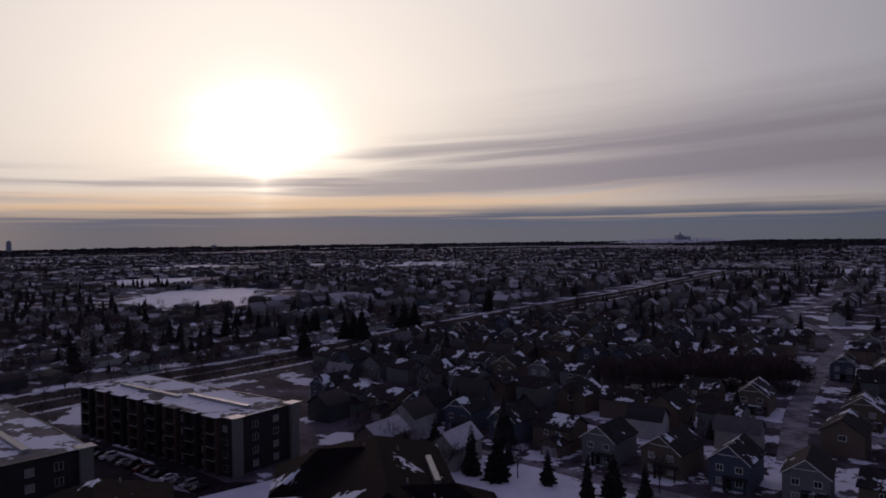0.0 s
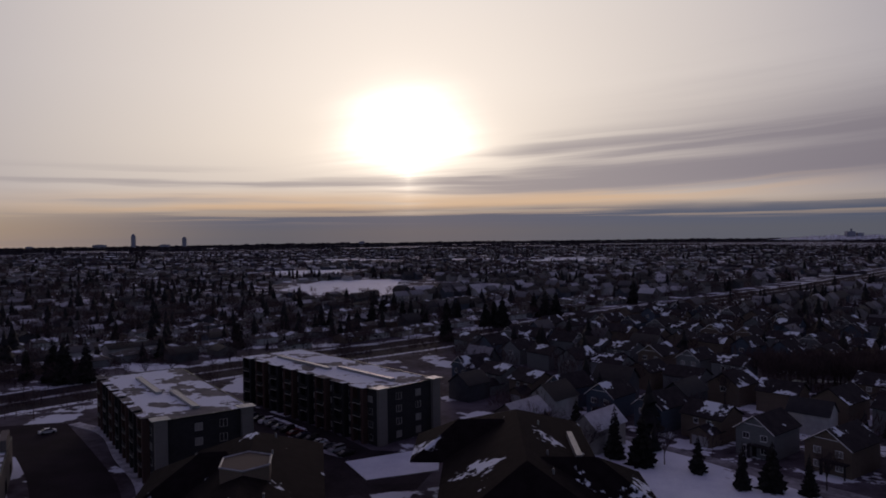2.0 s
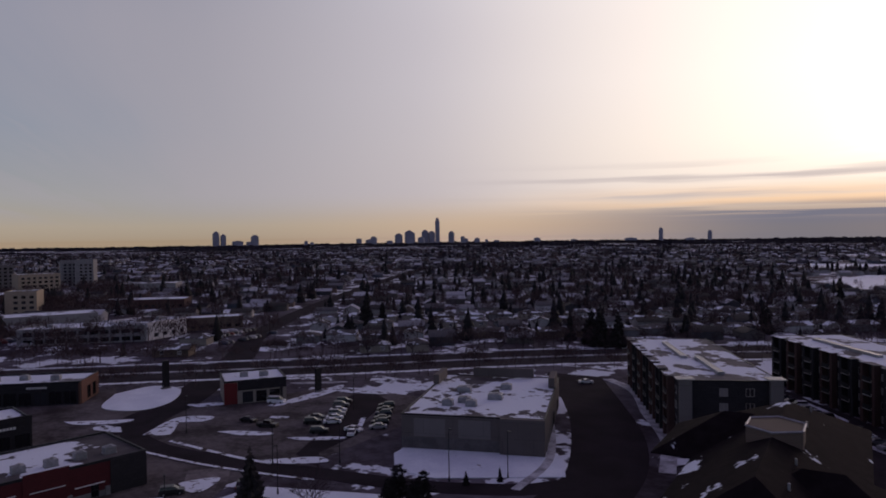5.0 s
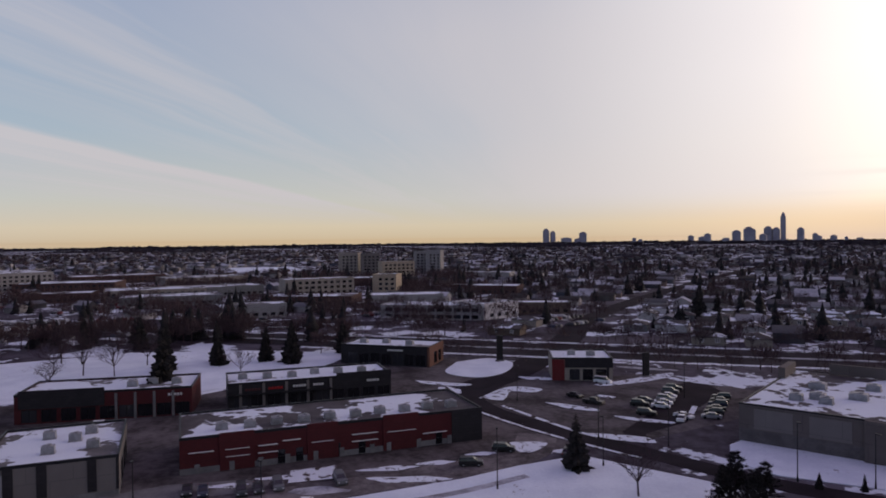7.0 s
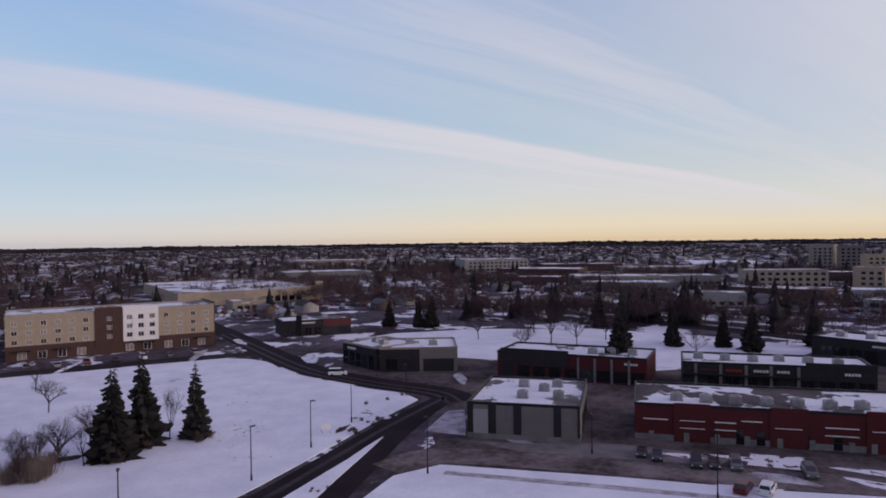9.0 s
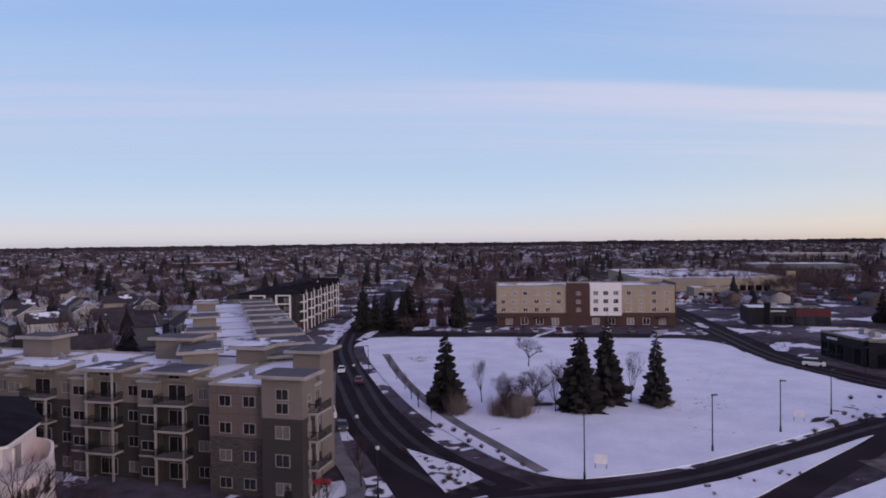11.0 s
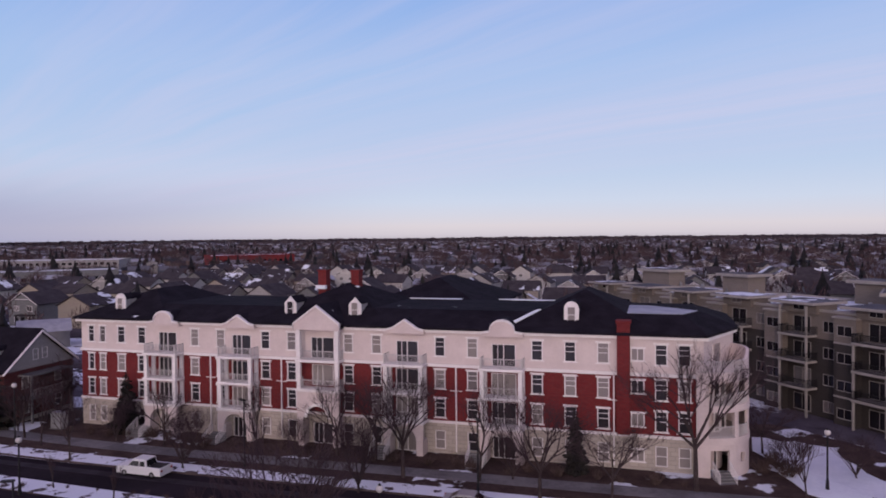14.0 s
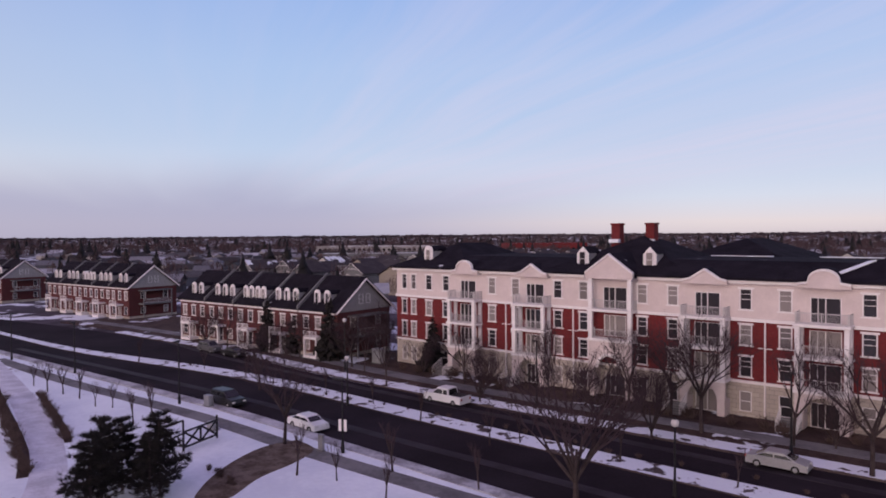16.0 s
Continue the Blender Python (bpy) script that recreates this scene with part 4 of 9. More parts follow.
def window_meshes(w, h, style, material, glass):
    key = (round(w, 2), round(h, 2), style, material.name, glass.name)
    if key not in WINDOWS:
        f = 0.05
        edge = 0.05 if style in ("trim", "trim2") else 0.02
        xs, zs = [-w / 2 - edge, -w / 2 + f, w / 2 - f, w / 2 + edge], [0, f, h - f, h]
        bars_x, bars_z = [], []
        if style in ("sash", "trim"):
            bars_z.append((h * 0.5 - 0.022, h * 0.5 + 0.022))
        if style in ("pair", "trim2", "door"):
            bars_x.append((-0.035, 0.035))
        if style == "door":
            bars_x += [(w / 4 - 0.02, w / 4 + 0.02)]
        if style == "trim":
            bars_z += [(h * 0.745, h * 0.763)]
        bm = lattice(xs[1], xs[2], zs[1], zs[2], bars_x, bars_z, xs[0], xs[3], zs[0], zs[3], style in ("trim", "trim2"))
        frame_me = mesh_of(bm, "window_frame", material)
        pane_me = mesh_of(blocks((-w / 2 + f * 0.5, w / 2 - f * 0.5, -0.11, -0.07, f * 0.5, h - f * 0.5)), "pane", glass)
        WINDOWS[key] = (frame_me, pane_me)
    return WINDOWS[key]


def one_piece(w, h, style, material, glass):
    """Frame and panes in one mesh, for blocks that stay farther off."""
    key = (round(w, 2), round(h, 2), style, material.name, glass.name, 1)
    if key not in WINDOWS:
        f = 0.065
        bars_x = [(-0.035, 0.035)] if style in ("pair", "door") else []
        bars_z = [(h * 0.5 - 0.04, h * 0.5 + 0.04)] if style == "sash" else []
        WINDOWS[key] = mesh_of(lattice(-w / 2 + f, w / 2 - f, f, h - f, bars_x, bars_z, -w / 2 - 0.02, w / 2 + 0.02, 0, h, glass=True), "window", material, glass)
    return WINDOWS[key]


def window(parent, m, x, z, w, h, style="sash", material=None, glass=None):
    frame_me, pane_me = window_meshes(w, h, style, material or WHITE, glass or GLASS)
    ob = shared("window", frame_me, parent, m @ Matrix.Translation((x, 0, z)))
    shared("pane", pane_me, ob, Matrix.Identity(4))
    return ob


def side_poses(length, depth):
    """Wall frames of a box whose front is y = 0 and whose back is y = -depth: front, left end, back, right end, each with its run."""
    return {"front": (Matrix.Identity(4), length), "end": (pose(length, 0, 0, 0, 0, -90), depth),
            "back": (pose(length, -depth, 0, 0, 0, 180), length), "start": (pose(0, -depth, 0, 0, 0, 90), depth)}


def shell(parent, length, depth, bands, materials, wins, base=None, trim=None, glass=None, depth_in=0.2, simple=False):
    """Four walls round a box. wins: for each side a list of (x, z, w, h, style)."""
    base = base or Matrix.Identity(4)
    for side, (m, run) in side_poses(length, depth).items():
        mine = wins.get(side, ())
        bm = bmesh.new()
        wall_mesh(bm, base @ m, run, bands, [(x - w / 2, x + w / 2, z, z + h) for x, z, w, h, _ in mine], depth_in)
        # the wall's inner face, so that it has thickness
        wall_mesh(bm, base @ m @ Matrix.Translation((0, -0.3, 0)), run, [(bands[0][0], bands[-1][1], 0)], [])
        part("wall", bm, tuple(materials), parent)
        for x, z, w, h, style in mine:
            if simple:
                shared("window", one_piece(w, h, style, trim or WHITE, glass or GLASS), parent, base @ m @ Matrix.Translation((x, 0, z)))
            else:
                window(parent, base @ m, x, z, w, h, style, trim, glass)


def grid_windows(xs, zs, w, h, style="sash"):
    return [(x, z, w, h, style) for x in xs for z in zs]


def spread(a, b, n):
    return [a + (b - a) * (i + 0.5) / n for i in range(n)]


def hip_roof(bm, x0, x1, y0, y1, z, rise, over=0.5, thick=0.25, m=None, gable=(), ridge_in=None):
    """A hipped roof over a rectangle; gable: which ends ("x0", "x1", "y0", "y1") stand upright instead."""
    m = m or Matrix.Identity(4)
    x0, x1, y0, y1 = x0 - over, x1 + over, y0 - over, y1 + over
    if gable:
        # two slopes with open gable ends
        lengthwise = gable[0][0] == "x"
        lo, hi, a, b = (y0, y1, x0, x1) if lengthwise else (x0, x1, y0, y1)
        c = (lo + hi) / 2
        outline = [(lo, z), (c, z + rise), (hi, z), (hi, z - thick), (c, z + rise - thick * 1.25), (lo, z - thick)]
        rows = [[bm.verts.new(m @ Vector((e, p, q) if lengthwise else (p, e, q))) for p, q in outline] for e in (a, b)]
        made = [bm.faces.new((rows[0][i], rows[0][(i + 1) % 6], rows[1][(i + 1) % 6], rows[1][i])) for i in range(6)]
        for row in rows:
            made += [bm.faces.new((row[0], row[1], row[4], row[5])), bm.faces.new((row[1], row[2], row[3], row[4]))]
        bmesh.ops.recalc_face_normals(bm, faces=made)
        return bm
    w, d = x1 - x0, y1 - y0
    run = ridge_in if ridge_in is not None else min(w, d) / 2
    if w >= d:
        a, b = (x0 + (0 if "x0" in gable else run), (y0 + y1) / 2), (x1 - (0 if "x1" in gable else run), (y0 + y1) / 2)
    else:
        a, b = ((x0 + x1) / 2, y0 + (0 if "y0" in gable else run)), ((x0 + x1) / 2, y1 - (0 if "y1" in gable else run))
    add = lambda x, y, h: bm.verts.new(m @ Vector((x, y, h)))  # noqa: E731
    low = [add(x, y, z - thick) for x, y in ((x0, y0), (x1, y0), (x1, y1), (x0, y1))]
    mid = [add(x, y, z) for x, y in ((x0, y0), (x1, y0), (x1, y1), (x0, y1))]
    ra, rb = add(*a, z + rise), add(*b, z + rise)
    bm.faces.new(low[::-1])
    for i in range(4):
        j = (i + 1) % 4
        bm.faces.new((low[i], low[j], mid[j], mid[i]))
    if w >= d:
        bm.faces.new((mid[0], mid[1], rb, ra)), bm.faces.new((mid[1], mid[2], rb)), bm.faces.new((mid[2], mid[3], ra, rb)), bm.faces.new((mid[3], mid[0], ra))
    else:
        bm.faces.new((mid[0], mid[1], ra)), bm.faces.new((mid[1], mid[2], rb, ra)), bm.faces.new((mid[2], mid[3], rb)), bm.faces.new((mid[3], mid[0], ra, rb))
    return bm


def railing(parent, m, length, z, material=None, tall=1.0, gap=0.14):
    """Posts, rails and balusters along x."""
    bm = blocks((0, length, -0.03, 0.03, z + tall - 0.07, z + tall), (0, length, -0.02, 0.02, z + 0.08, z + 0.13))
    for i in range(int(length / gap) + 1):
        block(bm, i * gap - 0.012, i * gap + 0.012, -0.012, 0.012, z + 0.13, z + tall - 0.07)
    for x in (0.03, length / 2, length - 0.03):
        block(bm, x - 0.04, x + 0.04, -0.04, 0.04, z, z + tall + 0.03)
    ob = part("railing", bm, material or RAILING, parent)
    ob.matrix_local = m
    return ob


def rooftop_unit(parent, m, w=2.2, d=1.6, h=1.1):
    bm = rounded(blocks((-w / 2, w / 2, -d / 2, d / 2, 0.15, h)), 0.04)
    block(bm, -w / 2 - 0.1, w / 2 + 0.1, -d / 2 - 0.1, d / 2 + 0.1, 0, 0.15)
    block(bm, -w * 0.2, w * 0.35, -d * 0.3, d * 0.3, h, h + 0.12)
    tube(bm, (-w * 0.1, 0, h), (-w * 0.1, 0, h + 0.25), d * 0.22, d * 0.22, 10)
    ob = part("rooftop_unit", bm, GALVANISED, parent)
    ob.matrix_local = m
    return ob


def parapet(parent, length, depth, z, tall, material, thick=0.3, m=None):
    bm = blocks((-0.05, length + 0.05, 0.05 - thick, 0.05, z, z + tall), (-0.05, length + 0.05, -depth - 0.05, -depth - 0.05 + thick, z, z + tall),
                (-0.05, thick - 0.05, -depth - 0.05 + thick, 0.05 - thick, z, z + tall), (length + 0.05 - thick, length + 0.05, -depth - 0.05 + thick, 0.05 - thick, z, z + tall))
    ob = part("parapet", bm, material, parent)
    if m is not None:
        ob.matrix_local = m
    return ob


def flat_roof(parent, length, depth, z, material, m=None, inset=0.25):
    ob = part("roof", blocks((inset, length - inset, -depth + inset, -inset, z - 0.3, z)), material, parent)
    if m is not None:
        ob.matrix_local = m
    return ob


def bars(parent, m, x0, x1, z, material, tall=0.45, count=6, name="sign"):
    """A shop sign whose writing is too small to read: plain bars."""
    bm = bmesh.new()
    step = (x1 - x0) / count
    for i in range(count):
        block(bm, x0 + i * step, x0 + (i + 0.72) * step, -0.02, 0.08, z, z + tall)
    ob = part(name, bm, material, parent)
    ob.matrix_local = m
    return ob


# ---- the long brick and stucco building ----

brick_m = pose(5, -65.5, 0, 0, 0, 9.57)
brick = thing("apartment_building", brick_m, "four-storey red brick and cream stucco apartment building, dark hipped roof", "apartment building")
L, D, EAVE = 68.0, 17.0, 12.4
BAYS = {56.1: "round", 46.7: "point", 37.1: "gable", 27.8: "point", 18.0: "round"}
columns = [66.6, 65.0, 62.4, 59.6, 52.6, 49.3, 43.8, 40.7, 34.2, 31.1, 24.4, 21.1, 14.8, 11.7, 8.7, 3.6, 1.6]
front = []
for x in columns:
    w = 0.8 if x > 64 else 1.0
    front += [(x, 9.75, w, 1.85, "trim"), (x, 6.55, w, 1.85, "trim"), (x, 3.7, w, 1.85, "trim"), (x, 0.6, w, 1.8, "sash")]
front += [(5.65, z, 1.1, h, "trim2") for z, h in ((10.1, 1.1), (7.1, 1.2), (4.1, 1.2), (0.9, 1.1))]
for x, kind in BAYS.items():
    front += [(x, 9.0, 2.3, 2.15, "door")] if kind != "gable" else [(x, 9.0, 2.6, 2.2, "door")]
    front += [(x, 6.2, 2.4, 2.15, "door")] + ([(x, 3.4, 2.4, 2.15, "door")] if kind != "gable" else [])
    front += [(x, 0.15, 2.2, 2.1, "door")]
ends = grid_windows([2.5, 7.5, 13.0], (9.75, 6.7, 3.75, 0.7), 1.1, 1.7, "trim")
shell(brick, L, D, [(0, 3.25, 0), (3.25, 8.8, 1), (8.8, EAVE, 2)], (STONE, BRICK, STUCCO), {"front": front, "end": ends, "back": grid_windows(spread(2, 66, 18), (9.75, 6.7, 3.75), 1.1, 1.7)})
part("string_course", blocks((-0.1, L + 0.1, 0.0, 0.14, 3.15, 3.4), (-0.1, L + 0.1, 0.0, 0.14, 8.7, 9.0), (L, L + 0.14, -D, 0.14, 8.7, 9.0), (L, L + 0.14, -D, 0.14, 3.15, 3.4)), WHITE, brick, "white stone string course")
for a, b, c, d in ((-0.4, 16.2, 0.0, 0.42), (19.8, 26.1, 0.0, 0.42), (29.5, 34.5, 0.0, 0.42), (39.7, 45.0, 0.0, 0.42), (48.4, 54.3, 0.0, 0.42), (57.9, L + 0.45, 0.0, 0.42), (L, L + 0.45, -D, 0.0)):
    part("cornice", blocks((a, b, c, d, 12.1, 12.4)), WHITE, brick, "white painted cornice")
# the main roof: a long hip cut to a flat deck, its end splayed behind the round corner
EAVE_LINE = [(-0.25, 0.65), (-3.6, -6.6), (-3.6, -D - 0.65), (L + 0.65, -D - 0.65), (L + 0.65, 0.65)]
DECK_LINE = [(1.45, -2.95), (-0.05, -6.5), (0.2, -D + 3.2), (L - 3.2, -D + 3.2), (L - 3.2, -2.95)]
bm = bmesh.new()
loops = [[bm.verts.new((*q, z)) for q in line] for line, z in ((EAVE_LINE, 12.4), (EAVE_LINE, 12.65), (DECK_LINE, 14.04))]
for low, high in zip(loops, loops[1:]):
    for i in range(5):
        bm.faces.new((low[i - 1], low[i], high[i], high[i - 1]))
bm.faces.new(loops[0]), bm.faces.new(loops[2])
bmesh.ops.recalc_face_normals(bm, faces=bm.faces)
part("roof", bm, SHINGLE, brick, "dark charcoal shingle hipped roof")
for a, b, c, d, z, rise, over in ((4.2, 17.4, -17, -0.1, 12.66, 3.4, 0.6), (30, 45, -17, -0.1, 12.66, 3.7, 0.6), (56.5, 67.9, -17, -0.1, 12.67, 2.9, 0.6), (24, 40, -40, -17.0, 12.65, 3.3, 0.5)):
    part("roof", hip_roof(bmesh.new(), a, b, c, d, z, rise, over), SHINGLE, brick, "dark charcoal shingle hipped roof")
part("roof_deck", prism([(7.4, -3.05), (1.55, -3.05), (0.1, -6.5), (4.6, -10.6), (7.4, -10.6)], 14.0, 14.09), DECK_SNOW, brick, "flat roof deck with thin grey snow")
for line, z in (([(33.0, -14.3), (26.0, -13.9), (26.0, -14.7), (32.6, -14.6)], 14.1), ([(21.6, -14.7), (16.4, -14.1), (14.6, -14.9), (20.8, -15.3)], 14.1)):
    part("snow_patch", prism(line, 14.02, z), SNOW, brick)
# a line of snow in the valley beside the raised roof
bm = bmesh.new()
bm.faces.new([bm.verts.new(q) for q in ((16.9, -0.5, 13.16), (17.3, -0.5, 13.16), (15.35, -2.9, 14.10), (14.8, -2.9, 14.20))])
bmesh.ops.recalc_face_normals(bm, faces=bm.faces)
bmesh.ops.solidify(bm, geom=bm.faces[:], thickness=0.12)
part("snow_patch", bm, SNOW, brick)
shell(brick, 16, 23, [(0, 8.8, 0), (8.8, 12.5, 1)], (BRICK, STUCCO), {"end": grid_windows(spread(1, 22, 6), (9.75, 6.7, 3.75), 1.1, 1.7), "start": grid_windows(spread(1, 22, 6), (9.75, 6.7, 3.75), 1.1, 1.7)}, pose(24, -D, 0))
for x in (22.75, 7.75, 41.9, 50.6):
    part("downpipe", blocks((x - 0.06, x + 0.06, 0.0, 0.14, 0.4, 8.7), (x - 0.6, x + 0.6, 0.0, 0.08, 6.35, 6.43)), WHITE, brick, "white downpipe")
part("chimney", blocks((6.3, 7.45, -0.6, 0.55, 3.4, 13.5), (6.2, 7.55, -0.7, 0.65, 13.5, 13.75)), BRICK, brick, "brick chimney breast")
for x in (41.0, 36.9):
    part("chimney", blocks((x - 0.5, x + 0.5, -9.0, -7.9, 14.6, 17.6), (x - 0.58, x + 0.58, -9.1, -7.8, 17.6, 17.8)), BRICK, brick, "large red brick chimney")
    part("snow_patch", blocks((x - 0.6, x + 0.6, -7.9, -7.4, 15.6, 16.0)), SNOW, brick)


def arch_ring(bm, x, half, z_spring, y0, y1, thick, n=12, m=None):
    """A round arch band."""
    m = m or Matrix.Identity(4)
    ring = []
    for i in range(n + 1):
        a = math.pi * i / n
        ring.append([bm.verts.new(m @ Vector((x + r * math.cos(a), y, z_spring + r * math.sin(a)))) for r in (half, half + thick) for y in (y0, y1)])
    for a, b in zip(ring, ring[1:]):
        for i, j in ((0, 1), (1, 3), (3, 2), (2, 0)):
            bm.faces.new((a[i], a[j], b[j], b[i]))
    bm.faces.new(ring[0][k] for k in (0, 1, 3, 2)), bm.faces.new(ring[-1][k] for k in (0, 2, 3, 1))


def spandrel(bm, x, half, z_spring, z_top, y0, y1, n=12, edge=None):
    """A wall piece over a round opening."""
    edge = edge or half
    pts = [(x + half * math.cos(math.pi * i / n), z_spring + half * math.sin(math.pi * i / n)) for i in range(n + 1)]
    for y, flip in ((y0, True), (y1, False)):
        for (xa, za), (xb, zb) in zip(pts, pts[1:]):
            q = [bm.verts.new((xa, y, za)), bm.verts.new((xb, y, zb)), bm.verts.new((xb, y, z_top)), bm.verts.new((xa, y, z_top))]
            bm.faces.new(q if flip else q[::-1])
    for (xa, za), (xb, zb) in zip(pts, pts[1:]):
        bm.faces.new([bm.verts.new(p) for p in ((xa, y0, za), (xa, y1, za), (xb, y1, zb), (xb, y0, zb))])
    for s in (-1, 1):
        if edge > half:
            block(bm, *sorted((x + s * half, x + s * edge)), min(y0, y1), max(y0, y1), z_spring, z_top)


for x, kind in BAYS.items():
    h = 2.05 if kind != "gable" else 2.35
    out = 1.5 if kind != "gable" else 1.3
    for xa, xb in ((x - h, x - h + 0.7), (x + h - 0.7, x + h)):
        part("pier", rounded(blocks((xa, xb, 0, out, 0, 3.1 if kind == "gable" else 1.6)), 0.03), STUCCO, brick, "pale porch pier")
    bm = bmesh.new()
    if kind == "gable":
        spandrel(bm, x, 1.45, 3.1, 5.75, out - 0.4, out, edge=h)
        part("porch", bm, STUCCO, brick, "tall arched stone entrance")
        bm = bmesh.new()
        arch_ring(bm, x, 1.2, 3.1, out - 0.05, out + 0.12, 0.32)
        part("arch", bm, WHITE, brick)
        floors = (5.75, 8.75)
    else:
        spandrel(bm, x, 1.35, 1.6, 3.2, out - 0.4, out, edge=h)
        part("porch", bm, STUCCO, brick, "arched ground-floor porch")
        floors = (3.2, 6.0, 8.75)
    for z in floors:
        part("balcony_floor", rounded(blocks((x - h - 0.12, x + h + 0.12, 0.01, out + 0.15, z, z + 0.28)), 0.04), WHITE, brick)
        rail = pose(x - h + 0.1, out, 0)
        railing(brick, rail, 2 * h - 0.2, z + 0.28, RAILING, 0.95)
        for s in (-h + 0.05, h - 0.05):
            railing(brick, pose(x + s, 0.05, 0, 0, 0, 90), out - 0.1, z + 0.28, RAILING, 0.95)
    top = 8.75 if kind != "gable" else 12.1
    for s in (-1, 1):
        xa, xb = sorted((x + s * h, x + s * (h - 0.42)))
        part("column", rounded(blocks((xa, xb, out - 0.32, out + 0.05, floors[0] + 0.28, top)), 0.03), WHITE, brick, "square white balcony column")
        if kind != "gable":
            part("column", rounded(blocks((xa, xb, 0.02, 0.3, floors[0] + 0.28, 8.75)), 0.03), WHITE, brick)
    bm = bmesh.new()
    if kind == "round":
        pts = [(x + 2.0, 12.3), (x + 1.25, 12.42)] + [(x + 1.2 * math.cos(math.pi * i / 12), 12.55 + 0.95 * math.sin(math.pi * i / 12)) for i in range(13)] + [(x - 1.25, 12.42), (x - 2.0, 12.3)]
    elif kind == "point":
        pts = [(x + 2.0, 12.3), (x + 1.35, 12.45), (x, 13.3), (x - 1.35, 12.45), (x - 2.0, 12.3)]
    else:
        pts = [(x + 2.6, 12.1), (x + 2.6, 12.7), (x, 14.55), (x - 2.6, 12.7), (x - 2.6, 12.1)]
    y1 = 0.76 if kind != "gable" else out + 0.1
    if kind != "gable":
        pts = [(x + 2.0, 11.95)] + pts + [(x - 2.0, 11.95)]
    rows = [[bm.verts.new((a, y, b)) for a, b in pts] for y in (y1, -2.6)]
    made = [bm.faces.new(row) for row in rows] + [bm.faces.new((rows[0][i - 1], rows[0][i], rows[1][i], rows[1][i - 1])) for i in range(len(pts))]
    bmesh.ops.recalc_face_normals(bm, faces=made)
    pts = pts if kind == "gable" else pts[1:-1]
    part("pediment", bm, STUCCO, brick, "cream stucco pediment above the eave")
    bm = bmesh.new()
    for (xa, za), (xb, zb) in zip(pts, pts[1:]):
        v = [bm.verts.new(p) for p in ((xa, y1 + 0.2, za + 0.11), (xb, y1 + 0.2, zb + 0.11), (xb, y1 - 0.2, zb + 0.11), (xa, y1 - 0.2, za + 0.11))]
        u = [bm.verts.new(p) for p in ((xa, y1 + 0.2, za - 0.07), (xb, y1 + 0.2, zb - 0.07), (xb, y1 - 0.2, zb - 0.07), (xa, y1 - 0.2, za - 0.07))]
        bm.faces.new(v[::-1]), bm.faces.new(u), bm.faces.new((u[0], v[0], v[1], u[1])), bm.faces.new((u[3], u[2], v[2], v[3]))
    bmesh.ops.remove_doubles(bm, verts=bm.verts, dist=0.001)
    part("pediment_trim", bm, WHITE, brick, "white trim of the pediment")
    bm = bmesh.new()
    for (xa, za), (xb, zb) in zip(pts, pts[1:]):
        bm.faces.new([bm.verts.new(p) for p in ((xa, y1 - 0.2, za + 0.12), (xb, y1 - 0.2, zb + 0.12), (xb, -6.0, zb + 0.12), (xa, -6.0, za + 0.12))][::-1])
    bmesh.ops.remove_doubles(bm, verts=bm.verts, dist=0.001)
    part("pediment_roof", bm, SHINGLE, brick)
def dormer_on(parent, x, y, z, w, tall, back, pointed=False, label="small white roof dormer"):
    """A narrow dormer: white front with a round or pointed head, dark roof and grey cheeks."""
    d = part("dormer", blocks((x - w / 2 + 0.08, x + w / 2 - 0.08, back, y - 0.12, z, z + tall)), GABLE_GREY, parent, label)
    head = [(x + w / 2 * math.cos(math.pi * i / 10), z + tall + w / 2 * math.sin(math.pi * i / 10)) for i in range(11)] if not pointed else [(x + w / 2, z + tall), (x, z + tall + w * 0.52), (x - w / 2, z + tall)]
    for name, outline, ya, yb, mat in (("face", [(x + w / 2, z)] + head + [(x - w / 2, z)], y, y - 0.12, WHITE), ("hood", head, y - 0.12, back - 0.9, SHINGLE)):
        bm = bmesh.new()
        rows = [[bm.verts.new((p, e, q)) for p, q in outline] for e in (ya, yb)]
        made = [bm.faces.new(row) for row in rows] + [bm.faces.new((rows[0][i - 1], rows[0][i], rows[1][i], rows[1][i - 1])) for i in range(len(outline))]
        bmesh.ops.recalc_face_normals(bm, faces=made)
        part(name, bm, mat, d)
    window(d, Matrix.Translation((0, y + 0.11, 0)), x, z + 0.2, w * 0.56, tall, "sash")
    return d


for x in (63.6, 41.5, 34.0, 11.7):
    dormer_on(brick, x, -1.3, 13.0, 1.4, 1.55, -3.2, 30 < x < 45)
# the round corner: a pale drum of balconies under the splayed end of the top storey
bx, by, br = 0.1, -3.4, 4.17


def on_drum(radius, degrees_round):
    return bx + radius * math.cos(radians(degrees_round)), by + radius * math.sin(radians(degrees_round))


